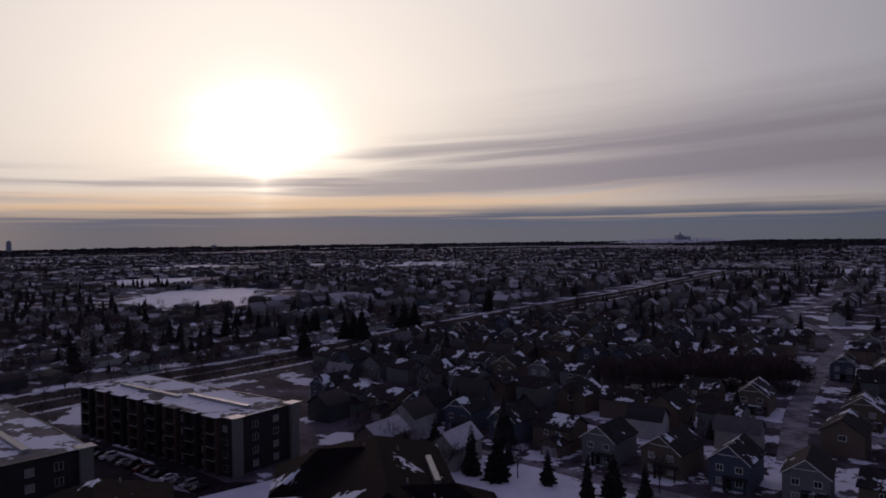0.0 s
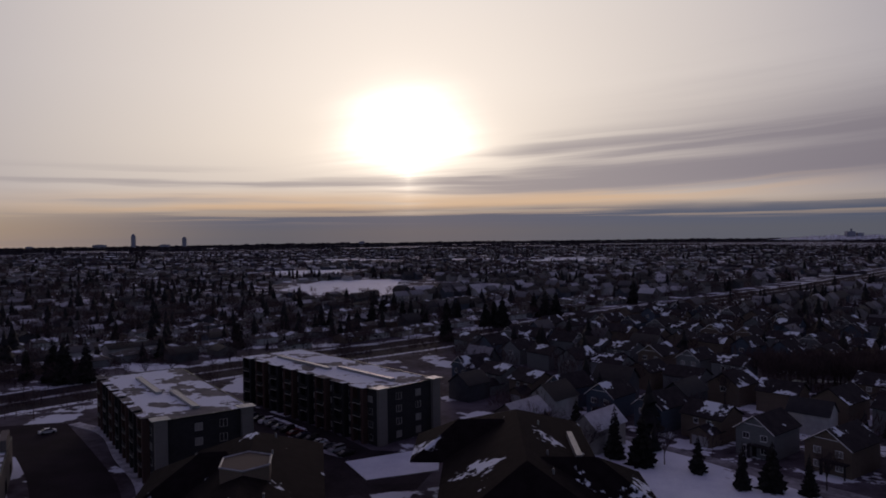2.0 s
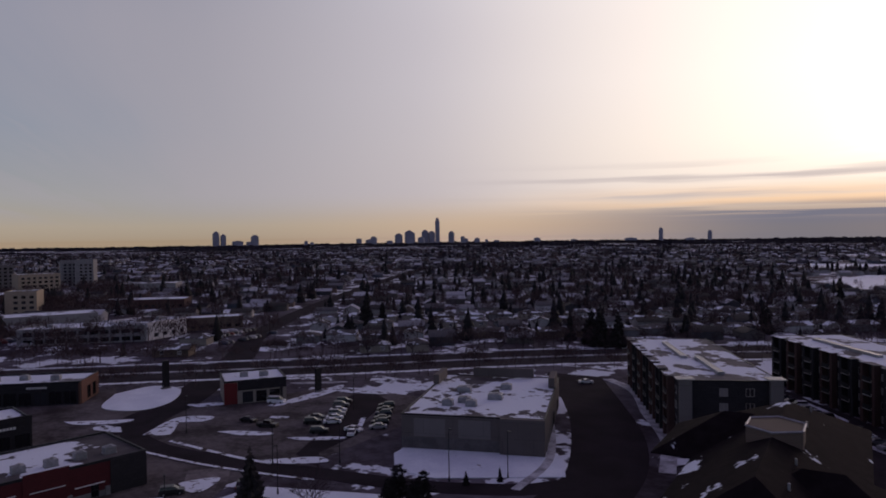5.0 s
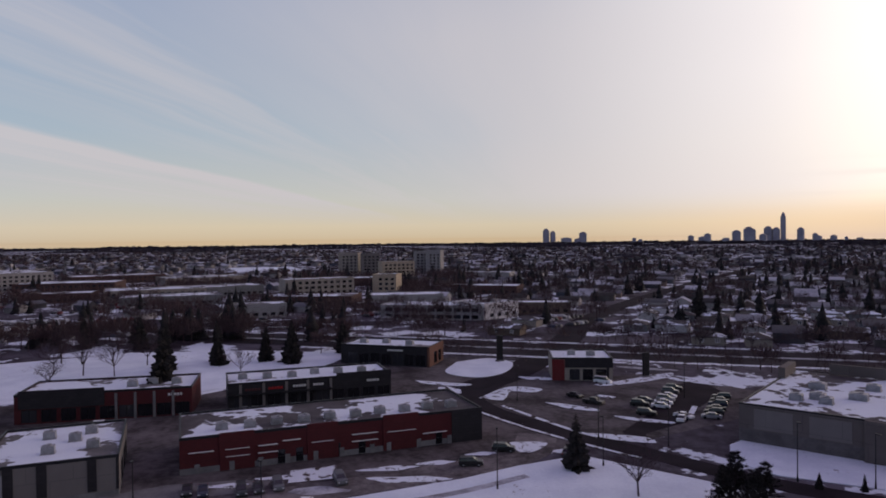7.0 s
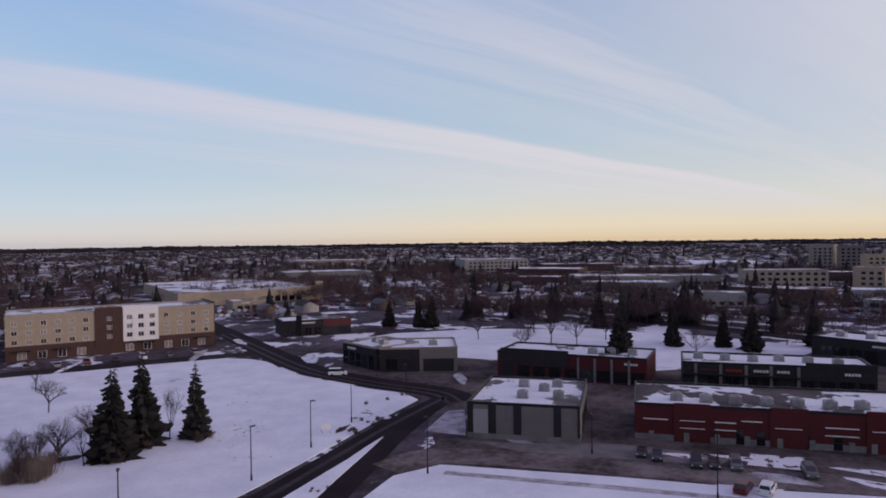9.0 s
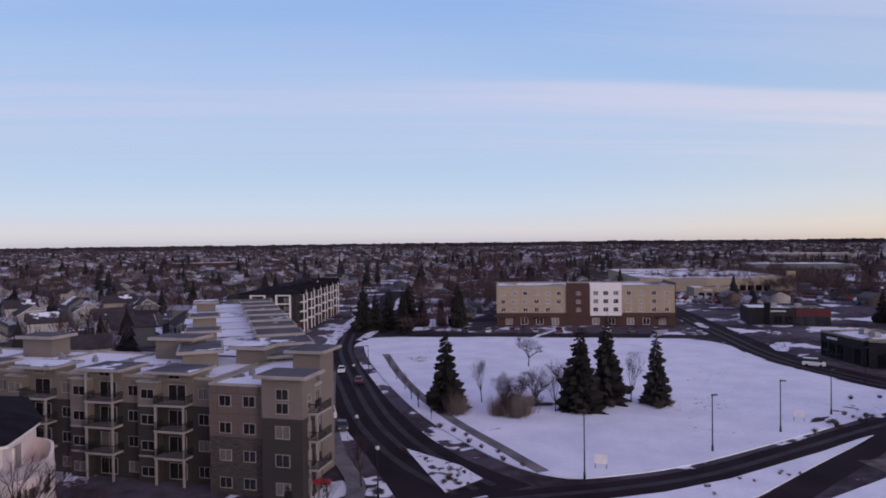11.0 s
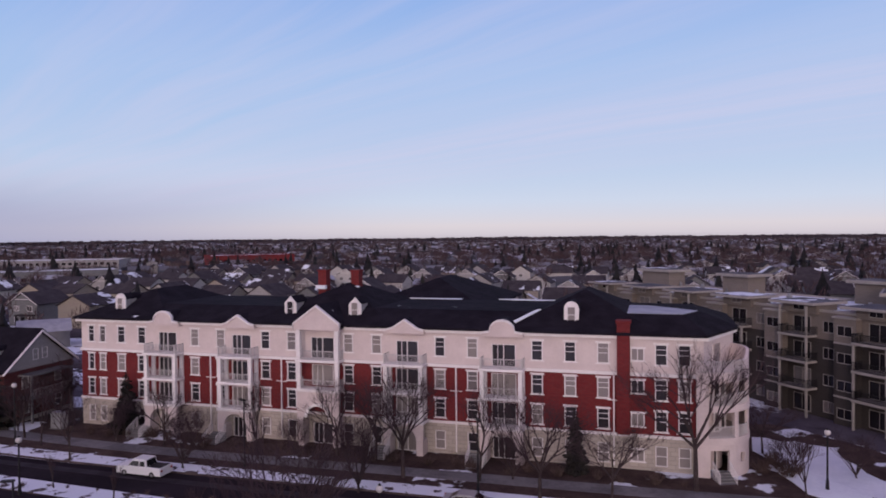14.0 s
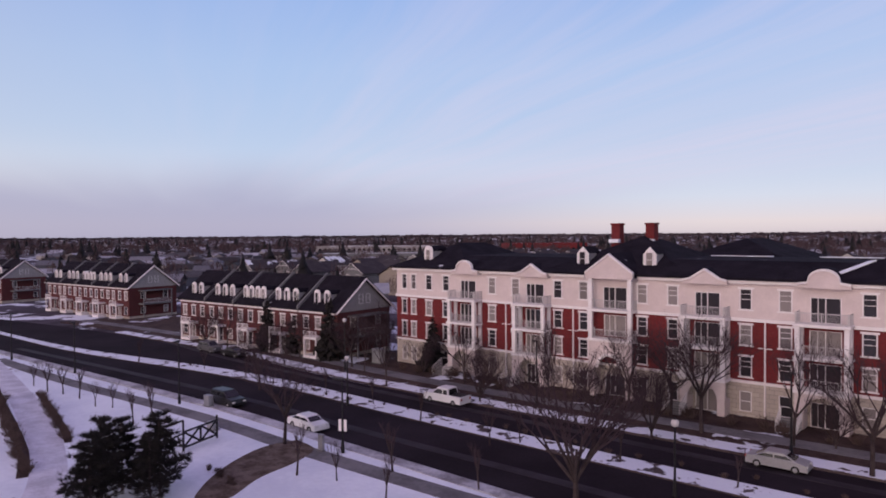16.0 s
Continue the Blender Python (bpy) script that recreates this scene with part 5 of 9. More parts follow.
def curved_wall(bm, a0, a1, z0, z1, r0=br - 0.3, r1=br, rise=0.0):
    """A piece of a round wall between two angles; its top may climb by rise."""
    n = max(2, int((a1 - a0) / 7))
    ring = []
    for i in range(n + 1):
        a, top = a0 + (a1 - a0) * i / n, z1 + rise * min(1.0, 2.5 * i / n)
        ring.append([bm.verts.new((*on_drum(r, a), z)) for r, z in ((r0, z0), (r1, z0), (r1, top), (r0, top))])
    made = [bm.faces.new((p[k], p[(k + 1) % 4], q[(k + 1) % 4], q[k])) for p, q in zip(ring, ring[1:]) for k in range(4)]
    made += [bm.faces.new(ring[0]), bm.faces.new(ring[-1])]
    bmesh.ops.recalc_face_normals(bm, faces=made)


bm = bmesh.new()
for piece in ((82, 98, 0, 3.05), (98, 122, 2.55, 3.05), (122, 140, 0, 3.05), (140, 150, 0, 1.35), (140, 150, 2.2, 3.05), (150, 262, 0, 3.05)):
    curved_wall(bm, *piece)
part("corner_wall", bm, STUCCO, brick, "round pale ground storey of the corner")
for z0, z1 in ((3.65, 5.9), (6.5, 8.55)):
    for a0, a1 in ((82, 96), (130, 136), (163, 262)):
        bm = bmesh.new()
        curved_wall(bm, a0, a1, z0, z1)
        part("pier", bm, STUCCO, brick, "pale pier between curved balconies")
bm = bmesh.new()
curved_wall(bm, 88, 250, 0, 8.6, 1.7, 1.9)
part("corner_wall", bm, STUCCO, brick, "rounded wall behind the balconies")
for z0, z1 in ((3.05, 3.65), (5.9, 6.5), (8.55, 9.4)):
    part("balcony_floor", prism([on_drum(br + 0.07, 82 + 180 * i / 24) for i in range(25)], z0, z1), STUCCO, brick, "curved pale balcony slab")
for z, stop in ((3.65, 163), (6.5, 163), (9.4, 152)):
    bm = bmesh.new()
    arc = [on_drum(br - 0.06, 86 + (stop - 86) * i / 18) for i in range(19)]
    for (xa, ya), (xb, yb) in zip(arc, arc[1:]):
        tube(bm, (xa, ya, z + 0.98), (xb, yb, z + 0.98), 0.045, 0.045, 4)
        tube(bm, (xa, ya, z + 0.08), (xb, yb, z + 0.08), 0.03, 0.03, 4)
        for f in (0, 0.33, 0.66):
            q = (xa + (xb - xa) * f, ya + (yb - ya) * f)
            block(bm, q[0] - 0.016, q[0] + 0.016, q[1] - 0.016, q[1] + 0.016, z, z + 0.96)
    part("railing", bm, RAILING, brick, "curved white railing")
bm = bmesh.new()
curved_wall(bm, 148, 225, 9.4, 10.2, br - 0.25, br, 0.9)
part("parapet", bm, STUCCO, brick, "curved pale parapet round the terrace")
for z in (3.65, 6.5):
    for a in (106, 150):
        window(brick, Matrix.Translation((*on_drum(1.9, a), 0)) @ pose(0, 0, 0, 0, 0, a - 90), 0, z, 2.2, 2.1, "door")
window(brick, Matrix.Translation((*on_drum(1.9, 110), 0)) @ pose(0, 0, 0, 0, 0, 20), 0, 0.15, 1.4, 2.1, "door")
# the splayed end of the top storey, its door to the terrace and the cornice above
bm = bmesh.new()
for a, b in (((0.0, -0.02), (-3.1, -6.7)), ((-3.1, -6.7), (-3.1, -D))):
    wall_mesh(bm, Matrix.Translation((b[0], b[1], 0)) @ pose(0, 0, 0, 0, 0, math.degrees(math.atan2(a[1] - b[1], a[0] - b[0]))) @ pose(math.hypot(a[0] - b[0], a[1] - b[1]), 0, 0, 0, 0, 180), math.hypot(a[0] - b[0], a[1] - b[1]), [(8.8, EAVE, 0)], [(2.0, 3.6, 9.45, 11.5)] if b[1] > -7 else [], 0.2)
part("wall", bm, STUCCO, brick, "splayed cream wall of the top storey")
splay = math.degrees(math.atan2(6.68, 3.1)) + 180
window(brick, pose(0.0, -0.02, 0, 0, 0, splay), 2.8, 9.45, 1.6, 2.05, "door")
part("wall", blocks((-3.1, -0.02, -D, -7.4, 0, 8.8)), BRICK, brick, "brick end wall beside the round corner")
part("cornice", prism([(-0.35, 0.42), (-3.45, -6.65), (-3.1, -6.75), (0.0, -0.02)], 12.1, 12.4), WHITE, brick, "white painted cornice")
corner_steps = None
for i in range(5):
    bm = blocks((-0.75, 0.75, i * 0.3, i * 0.3 + 0.3, 0, 0.75 - i * 0.15))
    bmesh.ops.transform(bm, matrix=Matrix.Translation((*on_drum(br + 0.02, 110), 0)) @ pose(0, 0, 0, 0, 0, 20), verts=bm.verts)
    corner_steps = part("step" if corner_steps else "entrance_stair", bm, CONCRETE, corner_steps or brick, "concrete entrance steps")
for f in (-0.75, 0.75):
    bm = bmesh.new()
    tube(bm, (f, 0.1, 1.7), (f, 1.5, 1.0), 0.04, 0.04, 5)
    for i in range(7):
        block(bm, f - 0.02, f + 0.02, 0.1 + i * 0.23, 0.14 + i * 0.23, 0.1, 1.68 - i * 0.115)
    bmesh.ops.transform(bm, matrix=Matrix.Translation((*on_drum(br + 0.02, 110), 0)) @ pose(0, 0, 0, 0, 0, 20), verts=bm.verts)
    part("handrail", bm, WHITE, corner_steps, "white handrail")
for x in (58.2, 48.6, 30.0, 20.3):
    bm = bmesh.new()
    block(bm, x - 0.9, x + 0.7, 1.6, 1.9, 0, 0.95)
    steps = part("entrance_stair", bm, CONCRETE, brick, "concrete entrance steps")
    for i in range(1, 6):
        bm = bmesh.new()
        block(bm, x - 0.9, x + 0.7, 1.6 + i * 0.3, 1.9 + i * 0.3, 0, 0.95 - i * 0.15)
        part("step", bm, CONCRETE, steps)
    for s in (-0.9, 0.7):
        bm = bmesh.new()
        tube(bm, (x + s, 1.7, 1.9), (x + s, 3.5, 1.0), 0.035, 0.035, 5)
        for i in range(9):
            block(bm, x + s - 0.02, x + s + 0.02, 1.7 + i * 0.22, 1.74 + i * 0.22, 0.2, 1.93 - i * 0.11)
        part("handrail", bm, WHITE, steps, "white handrail")

# ---- the olive flats ----

olive_m = pose(-21.0, -73.9, 0, 0, 0, -41.5) @ Matrix.Diagonal((1.075, 1.075, 0.955, 1))
olive = thing("apartment_building", olive_m, "four-storey olive and grey apartment building with flat overhanging roofs", "apartment building")
ZS = (0.75, 4.0, 7.25, 10.45)


def overhang(x0, x1, y0, y1, z, thick=0.45):
    part("roof_plate", rounded(blocks((x0, x1, y0, y1, z, z + thick)), 0.05), FASCIA, olive, "pale flat overhanging roof plate")
    part("roof_cover", blocks((x0 + 0.3, x1 - 0.3, y0 + 0.3, y1 - 0.3, z + thick, z + thick + 0.05)), ROOF_GREY, olive)


def volume(x0, x1, depth, y, top, lower, upper, split, wins, ends=(), back=(), base=3.9, z0=0.0):
    bands = [(z0, base, 0), (base, split, 1), (split, top, 2)] if z0 < base else [(z0, split, 1), (split, top, 2)]
    shell(olive, x1 - x0, depth, bands, (LEDGE if lower is TAUPE else lower, lower, upper),
          {"front": wins, "end": ends, "start": ends, "back": back}, pose(x0, y, 0), FASCIA, GLASS_FLATS, simple=True)


# corner tower, with a lower part behind it
volume(-0.9, 3.6, 3.0, 0, 14.2, OLIVE_DARK, OLIVE, 9.6, [(2.2, z, 1.6, 1.5, "pair") for z in ZS[:3]] + [(2.2, 10.1, 1.4, 1.3, "pair"), (2.2, 11.7, 1.4, 1.3, "pair")],
       [(1.4, z, 0.8, 1.7, "sash") for z in ZS])
overhang(-1.7, 4.2, -3.9, 0.8, 14.2, 0.4)
volume(-0.75, 3.6, 1.9, -3.0, 12.7, OLIVE_DARK, OLIVE, 9.6, [], [(0.95, z, 1.2, 2.1, "door") for z in (0.4, 3.6, 6.9, 10.1)])
flat_roof(olive, 4.35, 1.9, 12.75, ROOF_GREY, pose(-0.75, -3.0, 0))
parapet(olive, 4.35, 1.9, 12.6, 0.35, FASCIA, 0.3, pose(-0.75, -3.0, 0))
volume(1.4, 3.6, 7.0, -4.9, 12.7, OLIVE_DARK, OLIVE, 9.6, [])
flat_roof(olive, 2.2, 7.0, 12.75, ROOF_SNOWY, pose(1.4, -4.9, 0))
volume(0.9, 4.2, 3.8, -8.2, 15.6, OLIVE, OLIVE, 14, [])
overhang(0.1, 5.0, -12.8, -7.4, 15.6, 0.36)
# taupe panelled part
volume(3.6, 10.2, 16, -0.8, 12.9, TAUPE, TAUPE, 9, [(x, z, 1.4, 1.35, "pair") for x in (1.9, 4.7) for z in ZS], base=6.9)
flat_roof(olive, 6.6, 16, 12.95, ROOF_DEEP, pose(3.6, -0.8, 0))
parapet(olive, 6.6, 16, 12.9, 0.25, FASCIA, 0.3, pose(3.6, -0.8, 0))
volume(10.2, 11.0, 14, -3.9, 12.9, OLIVE_DARK, OLIVE, 9.6, [])
flat_roof(olive, 0.8, 14, 12.9, ROOF_GREY, pose(10.2, -3.9, 0), 0.0)


def balcony_stack(x, y, w, levels, out=1.7, top=None):
    """Balconies one above another: pale slab edges, dark barred railings, slender posts."""
    for z in levels:
        floor = part("balcony_floor", rounded(blocks((x, x + w, y, y + out, z - 0.05, z + 0.24)), 0.03), FASCIA, olive, "pale balcony slab")
        bm = blocks((x, x + w, y + out - 0.07, y + out - 0.02, z + 1.18, z + 1.26), (x, x + w, y + out - 0.06, y + out - 0.03, z + 0.30, z + 0.36))
        for s in (0.0, w - 0.05):
            block(bm, x + s, x + s + 0.05, y, y + out - 0.07, z + 1.18, z + 1.26)
        for i in range(int(w / 0.16) + 1):
            block(bm, x + i * 0.16, x + i * 0.16 + 0.035, y + out - 0.06, y + out - 0.03, z + 0.36, z + 1.18)
        for i in range(int(out / 0.16)):
            for s in (0.0, w - 0.04):
                block(bm, x + s, x + s + 0.035, y + i * 0.16, y + i * 0.16 + 0.035, z + 0.24, z + 1.18)
        part("railing", bm, METAL_DARK, floor, "dark barred balcony railing")
    for xp in (x + 0.06, x + w - 0.26):
        part("column", blocks((xp, xp + 0.2, y + out - 0.30, y + out - 0.10, 0, top or levels[-1])), FASCIA, olive, "pale square balcony post")


x = 11.0
for n in range(6):
    y = -3.0
    part_top = 9.6 if n % 2 == 0 else 6.5
    volume(x, x + 9.0, 14, y, 12.9, OLIVE_DARK, OLIVE, 9.6, [(1.3, z, 1.3, 1.4, "pair") for z in ZS] + [(4.6, z, 2.2, 2.1, "door") for z in (0.3, 3.6, 6.9, 10.1)])
    flat_roof(olive, 9.0, 14, 12.95, ROOF_DEEP, pose(x, y, 0))
    parapet(olive, 9.0, 14, 12.9, 0.3, FASCIA, 0.3, pose(x, y, 0))
    balcony_stack(x + 2.7, y, 3.8, (3.3, 6.6, 9.8), 1.7, 13.6 if n % 2 else 10.0)
    # a shallow projecting bay beside the balconies
    volume(x + 6.5, x + 9.0, 0.86, y + 0.9, 12.5, OLIVE_DARK, OLIVE, part_top, [(1.25, z, 1.7, 1.25, "pair") for z in ZS])
    part("bay_roof", rounded(blocks((x + 6.35, x + 9.15, y - 0.1, y + 1.1, 12.5, 12.72)), 0.03), FASCIA, olive, "pale coping of the bay")
    for z0, z1 in ((3.2, 3.42), (part_top - 0.1, part_top + 0.1)):
        part("bay_band", blocks((x + 6.48, x + 9.02, y + 0.85, y + 0.95, z0, z1)), FASCIA, olive)
    # a raised roof over the balconies, open at the front
    volume(x + 2.4, x + 6.8, 3.2, y + 0.5, 13.75, OLIVE, OLIVE, 13.3, [(2.2, 12.95, 1.5, 0.7, "pair")], base=12.6, z0=12.6)
    overhang(x + 1.7, x + 7.6, y - 3.4, y + 1.9, 13.75, 0.32)
    if n in (0, 1, 3, 5):
        w = (3.6, 5.4, 6.0, 4.6, 6.5, 6.5)[n]
        x0, y0 = x + (-0.6, 1.2, 2.0, 3.0, 0.5, 1.0)[n], y - (9.5, 11.0, 8.5, 9.0, 8.0, 9.0)[n]
        part("roof_box", blocks((x0, x0 + w, y0 - 3.2, y0, 12.9, 15.0 + 0.7 * (n % 2))), OLIVE, olive)
        overhang(x0 - 0.7, x0 + w + 0.7, y0 - 3.9, y0 + 0.7, 15.0 + 0.7 * (n % 2))
    x += 9.0
balcony_stack(-2.0, -4.7, 1.2, (3.3, 6.6, 9.8), 3.4)
for i in range(9):
    tube_bm = blocks((0, 0.5, 0, 0.5, 0, 0.7), (0.1, 0.4, 0.1, 0.4, 0.7, 1.0))
    ob = part("roof_vent", tube_bm, GALVANISED, olive)
    ob.matrix_local = Matrix.Translation((8 + i * 6.1, -6.5 - (i * 37 % 9), 12.95))
# long wing beside the street
wing_m = pose(-43.6, -190.1, 0, 0, 0, 81.3) @ Matrix.Diagonal((1.08, 1.08, 0.925, 1))
wing = thing("apartment_building", wing_m, "long olive apartment wing with rows of flat overhanging roofs", "apartment building")
olive = wing
x = 0.0
for n in range(9):
    y = -18.0
    volume(x, x + 10.4, 17, -0.6 * (n % 2), 12.9, OLIVE_DARK, OLIVE, 8.7, [(1.6, z, 1.5, 1.5, "pair") for z in ZS], (), [(2 + 3 * i, z, 1.5, 1.5, "pair") for i in range(3) for z in ZS])
    flat_roof(olive, 10.4, 17, 12.88, ROOF_DEEP, pose(x, -0.6 * (n % 2), 0))
    volume(x + 3.4, x + 8.4, 5, 0.06, 13.9, OLIVE, OLIVE, 13, [(2.5, z, 2.3, 2.1, "door") for z in (0.3, 3.6, 6.9, 10.1)])
    overhang(x + 2.4, x + 9.4, -6.0, 1.5, 13.9)
    balcony_stack(x + 4.1, 0.06, 3.6, (3.3, 6.6, 9.8), 1.4)
    if n in (1, 4, 6, 8):
        w = 4.0 + (n % 3) * 1.6
        part("roof_box", blocks((x + 2, x + 2 + w, -15.5, -11.5, 12.9, 14.7 + 0.3 * (n % 3))), OLIVE, olive)
        overhang(x + 1.3, x + 2.7 + w, -16.2, -10.8, 14.7 + 0.3 * (n % 3))
    x += 10.4

# ---- townhouses ----


def townhouses(x, y, turn, length, units, label):
    t = thing("townhouse_row", pose(x, y, 0, 0, 0, turn), label, "townhouses", "brick townhouse rows")
    depth, eave, ridge = 10.5, 6.3, 10.7
    u = length / units
    front = []
    for n in range(units):
        c = (n + 0.5) * u
        front += [(c + dx, z, 1.0, 1.6, "trim") for dx in (-2.4, 0.0, 2.4) for z in (3.9,)]
        front += [(c - 2.3, 0.9, 1.2, 1.6, "sash"), (c + 2.3, 0.9, 1.2, 1.6, "sash"), (c, 0.2, 1.0, 2.2, "sash")]
    ends = [(x2, z, 1.0, 1.4, "sash") for x2 in (2.5, 7.5) for z in (1.0, 4.0)]
    shell(t, length, depth, [(0, 0.6, 0), (0.6, eave, 1)], (STONE, BRICK_DARK), {"front": front, "end": ends, "start": ends, "back": [(c + dx, z, 1.0, 1.4, "sash") for n in range(units) for c in ((n + 0.5) * u,) for dx in (-2, 2) for z in (1, 4)]})
    bm = bmesh.new()
    hip_roof(bm, 0, length, -depth, 0, eave + 0.2, ridge - eave, 0.45, 0.2, None, ("x0", "x1"))
    part("roof", bm, SHINGLE, t, "dark shingle roof")
    for gx, s in ((-0.05, -1), (length + 0.05, 1)):
        bm = bmesh.new()
        tri = [bm.verts.new((gx, yy, zz)) for yy, zz in ((0.1, eave), (-depth - 0.1, eave), (-depth / 2, ridge - 0.25))]
        bm.faces.new(tri if s > 0 else tri[::-1])
        gable = part("gable", bm, GABLE_GREY, t, "pale grey sided gable")
        bm = bmesh.new()
        for (ya, za), (yb, zb) in (((0.5, eave - 0.1), (-depth / 2, ridge - 0.1)), ((-depth - 0.5, eave - 0.1), (-depth / 2, ridge - 0.1))):
            tube(bm, (gx + s * 0.42, ya, za), (gx + s * 0.42, yb, zb), 0.14, 0.14, 4)
        part("bargeboard", bm, WHITE, gable)
        for yy in (-depth / 2 - 0.7, -depth / 2 + 0.7):
            window(gable, pose(gx, yy, 0, 0, 0, -90 if s > 0 else 90), 0, eave + 0.9, 0.8, 1.3, "sash")
    for n in range(units):
        c = (n + 0.5) * u
        for dx in (-1.9, 0.0, 1.9) if n % 2 else (-2.1, -0.75, 0.75, 2.1) if n % 4 else (-1.0, 1.0):
            dormer_on(t, c + dx, -0.8, eave + 0.75, 1.2, 1.55, -3.2, False, "white round-topped dormer")
        if n:
            bm = bmesh.new()
            pts = [(0.5, eave + 0.1), (0.5, eave + 0.62), (-depth / 2, ridge + 0.55), (-depth - 0.5, eave + 0.62), (-depth - 0.5, eave + 0.1)]
            for xx, flip in ((n * u - 0.14, False), (n * u + 0.14, True)):
                f = [bm.verts.new((xx, a, b)) for a, b in pts]
                bm.faces.new(f if flip else f[::-1])
            for (ya, za), (yb, zb) in zip(pts, pts[1:]):
                bm.faces.new([bm.verts.new((xx, yy, zz)) for xx, yy, zz in ((n * u - 0.14, ya, za), (n * u + 0.14, ya, za), (n * u + 0.14, yb, zb), (n * u - 0.14, yb, zb))])
            part("party_wall", bm, GREY_SIDING, t, "raised fire wall between roofs")
        part("cornice", blocks((n * u + 0.2, (n + 1) * u - 0.2, 0.0, 0.35, eave - 0.25, eave)), WHITE, t)
        porch = part("porch", blocks((c - 1.3, c + 1.3, 0.0, 1.6, 2.7, 3.0), (c - 1.25, c - 1.05, 1.35, 1.55, 0.5, 2.7), (c + 1.05, c + 1.25, 1.35, 1.55, 0.5, 2.7), (c - 1.3, c + 1.3, 0, 1.6, 0, 0.5)), WHITE, t, "white columned porch")
        railing(porch, pose(c - 1.25, 1.5, 0), 2.5, 3.0, WHITE, 0.8)
    for s, gx in ((-1, 0.0), (1, length)):
        b = part("porch", blocks((*sorted((gx, gx + s * 1.8)), -8.5, -2.0, 2.9, 3.15), (*sorted((gx + s * 1.6, gx + s * 1.8)), -8.4, -8.2, 0, 5.6), (*sorted((gx + s * 1.6, gx + s * 1.8)), -2.3, -2.1, 0, 5.6), (*sorted((gx, gx + s * 1.8)), -8.5, -2.0, 5.6, 5.8)), GREY_SIDING, t, "two-level side porch")
        railing(b, pose(gx + s * 1.7, -8.3, 0, 0, 0, 90), 6.0, 3.15, RAILING, 0.9)
    return t


townhouses(78.5, -49.0, 12.8, 36.6, 5, "row of red brick townhouses with white dormers beside the boulevard")
townhouses(145.5, -41.5, 13.5, 35.0, 5, "row of brick townhouses with a grey gable across the side street")
townhouses(204.0, -27.5, 14.0, 35.0, 5, "far row of brick townhouses with pale gables")

# ---- shops west of the park ----


def shop(name, x, y, turn, length, depth, tall, bands, materials, label, front=(), end=(), start=(), roof=None, units=(), signs=(), top=None, trims=(), group="shops", rim=0.45):
    t = thing(name, pose(x, y, 0, 0, 0, turn), label, "shop building", group)
    shell(t, length, depth, bands, materials, {"front": front, "end": end, "start": start}, None, METAL_DARK, GLASS_DARK)
    flat_roof(t, length, depth, tall, roof or ROOF_SNOWY)
    parapet(t, length, depth, tall - 0.05, rim, top or METAL_DARK)
    for ux, uy, w in units:
        rooftop_unit(t, Matrix.Translation((ux, uy, tall)), w, w * 0.75, 1.2)
    for a, b, z, mat in signs:
        bars(t, Matrix.Translation((0, 0.12, 0)), a, b, z, mat, 0.5, max(3, int((b - a) / 0.6)))
    for a, b, z0, z1, out, mat in trims:
        part("trim", blocks((a, b, 0.0, out, z0, z1)), mat, t)
    return t


LETTER = surface("pale_sign_letters", (0.60, 0.58, 0.56), (0.70, 0.68, 0.66), 2.0, 0.6, 0.0)
RED_SIGN = surface("red_sign", (0.34, 0.02, 0.02), (0.42, 0.03, 0.03), 2.0, 0.5, 0.0)
ORANGE = coursed("orange_brick", (0.115, 0.052, 0.038), (0.14, 0.062, 0.044), (0.09, 0.05, 0.04), 0.4, 0.15)
MAROON = coursed("maroon_brick", (0.070, 0.0125, 0.015), (0.088, 0.016, 0.018), (0.052, 0.015, 0.017), 0.4, 0.15)
# the long maroon-backed row: charcoal glazed corner, brick bays with pale piers
doors = [(a, 0.1, 1.2, 2.3, "sash") for a in (8.5, 14.5, 22.8, 27.2, 33.6, 36.6, 41.6)]
shop("shop_row", -125.3, 30.8, -79.8, 52.6, 17.5, 5.6, [(0, 1.0, 0), (1.0, 5.7, 1)], (CONCRETE, MAROON), "long maroon brick shop row with snow on its flat roof", doors + [(3.4, 0.4, 2.6, 3.4, "pair")],
     [(4, 0.3, 3, 3, "pair"), (9, 0.3, 3, 3, "pair")], [(4, 0.3, 3, 3, "pair"), (9, 0.3, 3, 3, "pair")], ROOF_HALF, [(4.5 + i * 4.6, -4.2 - 0.5 * (i % 2), 1.9) for i in range(10)], (),
     None, [(0, 6.0, 0.05, 5.9, 0.18, CHARCOAL)] + [(a, a + 0.8, 0, 1.5, 0.25, CONCRETE) for a in (6.1, 12.0, 17.6, 20.6, 26.0, 30.5, 35.2, 39.6, 44.2, 49.6)]
     + [(a, a + w, z, z + 0.1, 0.32, LETTER) for a, w, z in ((7, 4.6, 2.3), (13, 5.2, 3.3), (20, 4.6, 2.3), (20, 4.6, 3.5), (27.8, 3.8, 3.0), (33.4, 3, 3.8), (37.2, 3.2, 2.2), (37.2, 3.2, 3.4), (41.8, 3.8, 2.2), (41.8, 3.8, 3.4), (47.4, 3.8, 3.4))]
     + [(12.4, 19.0, 0.05, 6.35, 0.24, MAROON), (27.0, 32.3, 0.05, 6.2, 0.24, MAROON), (41.0, 46.5, 0.05, 6.2, 0.24, MAROON)])
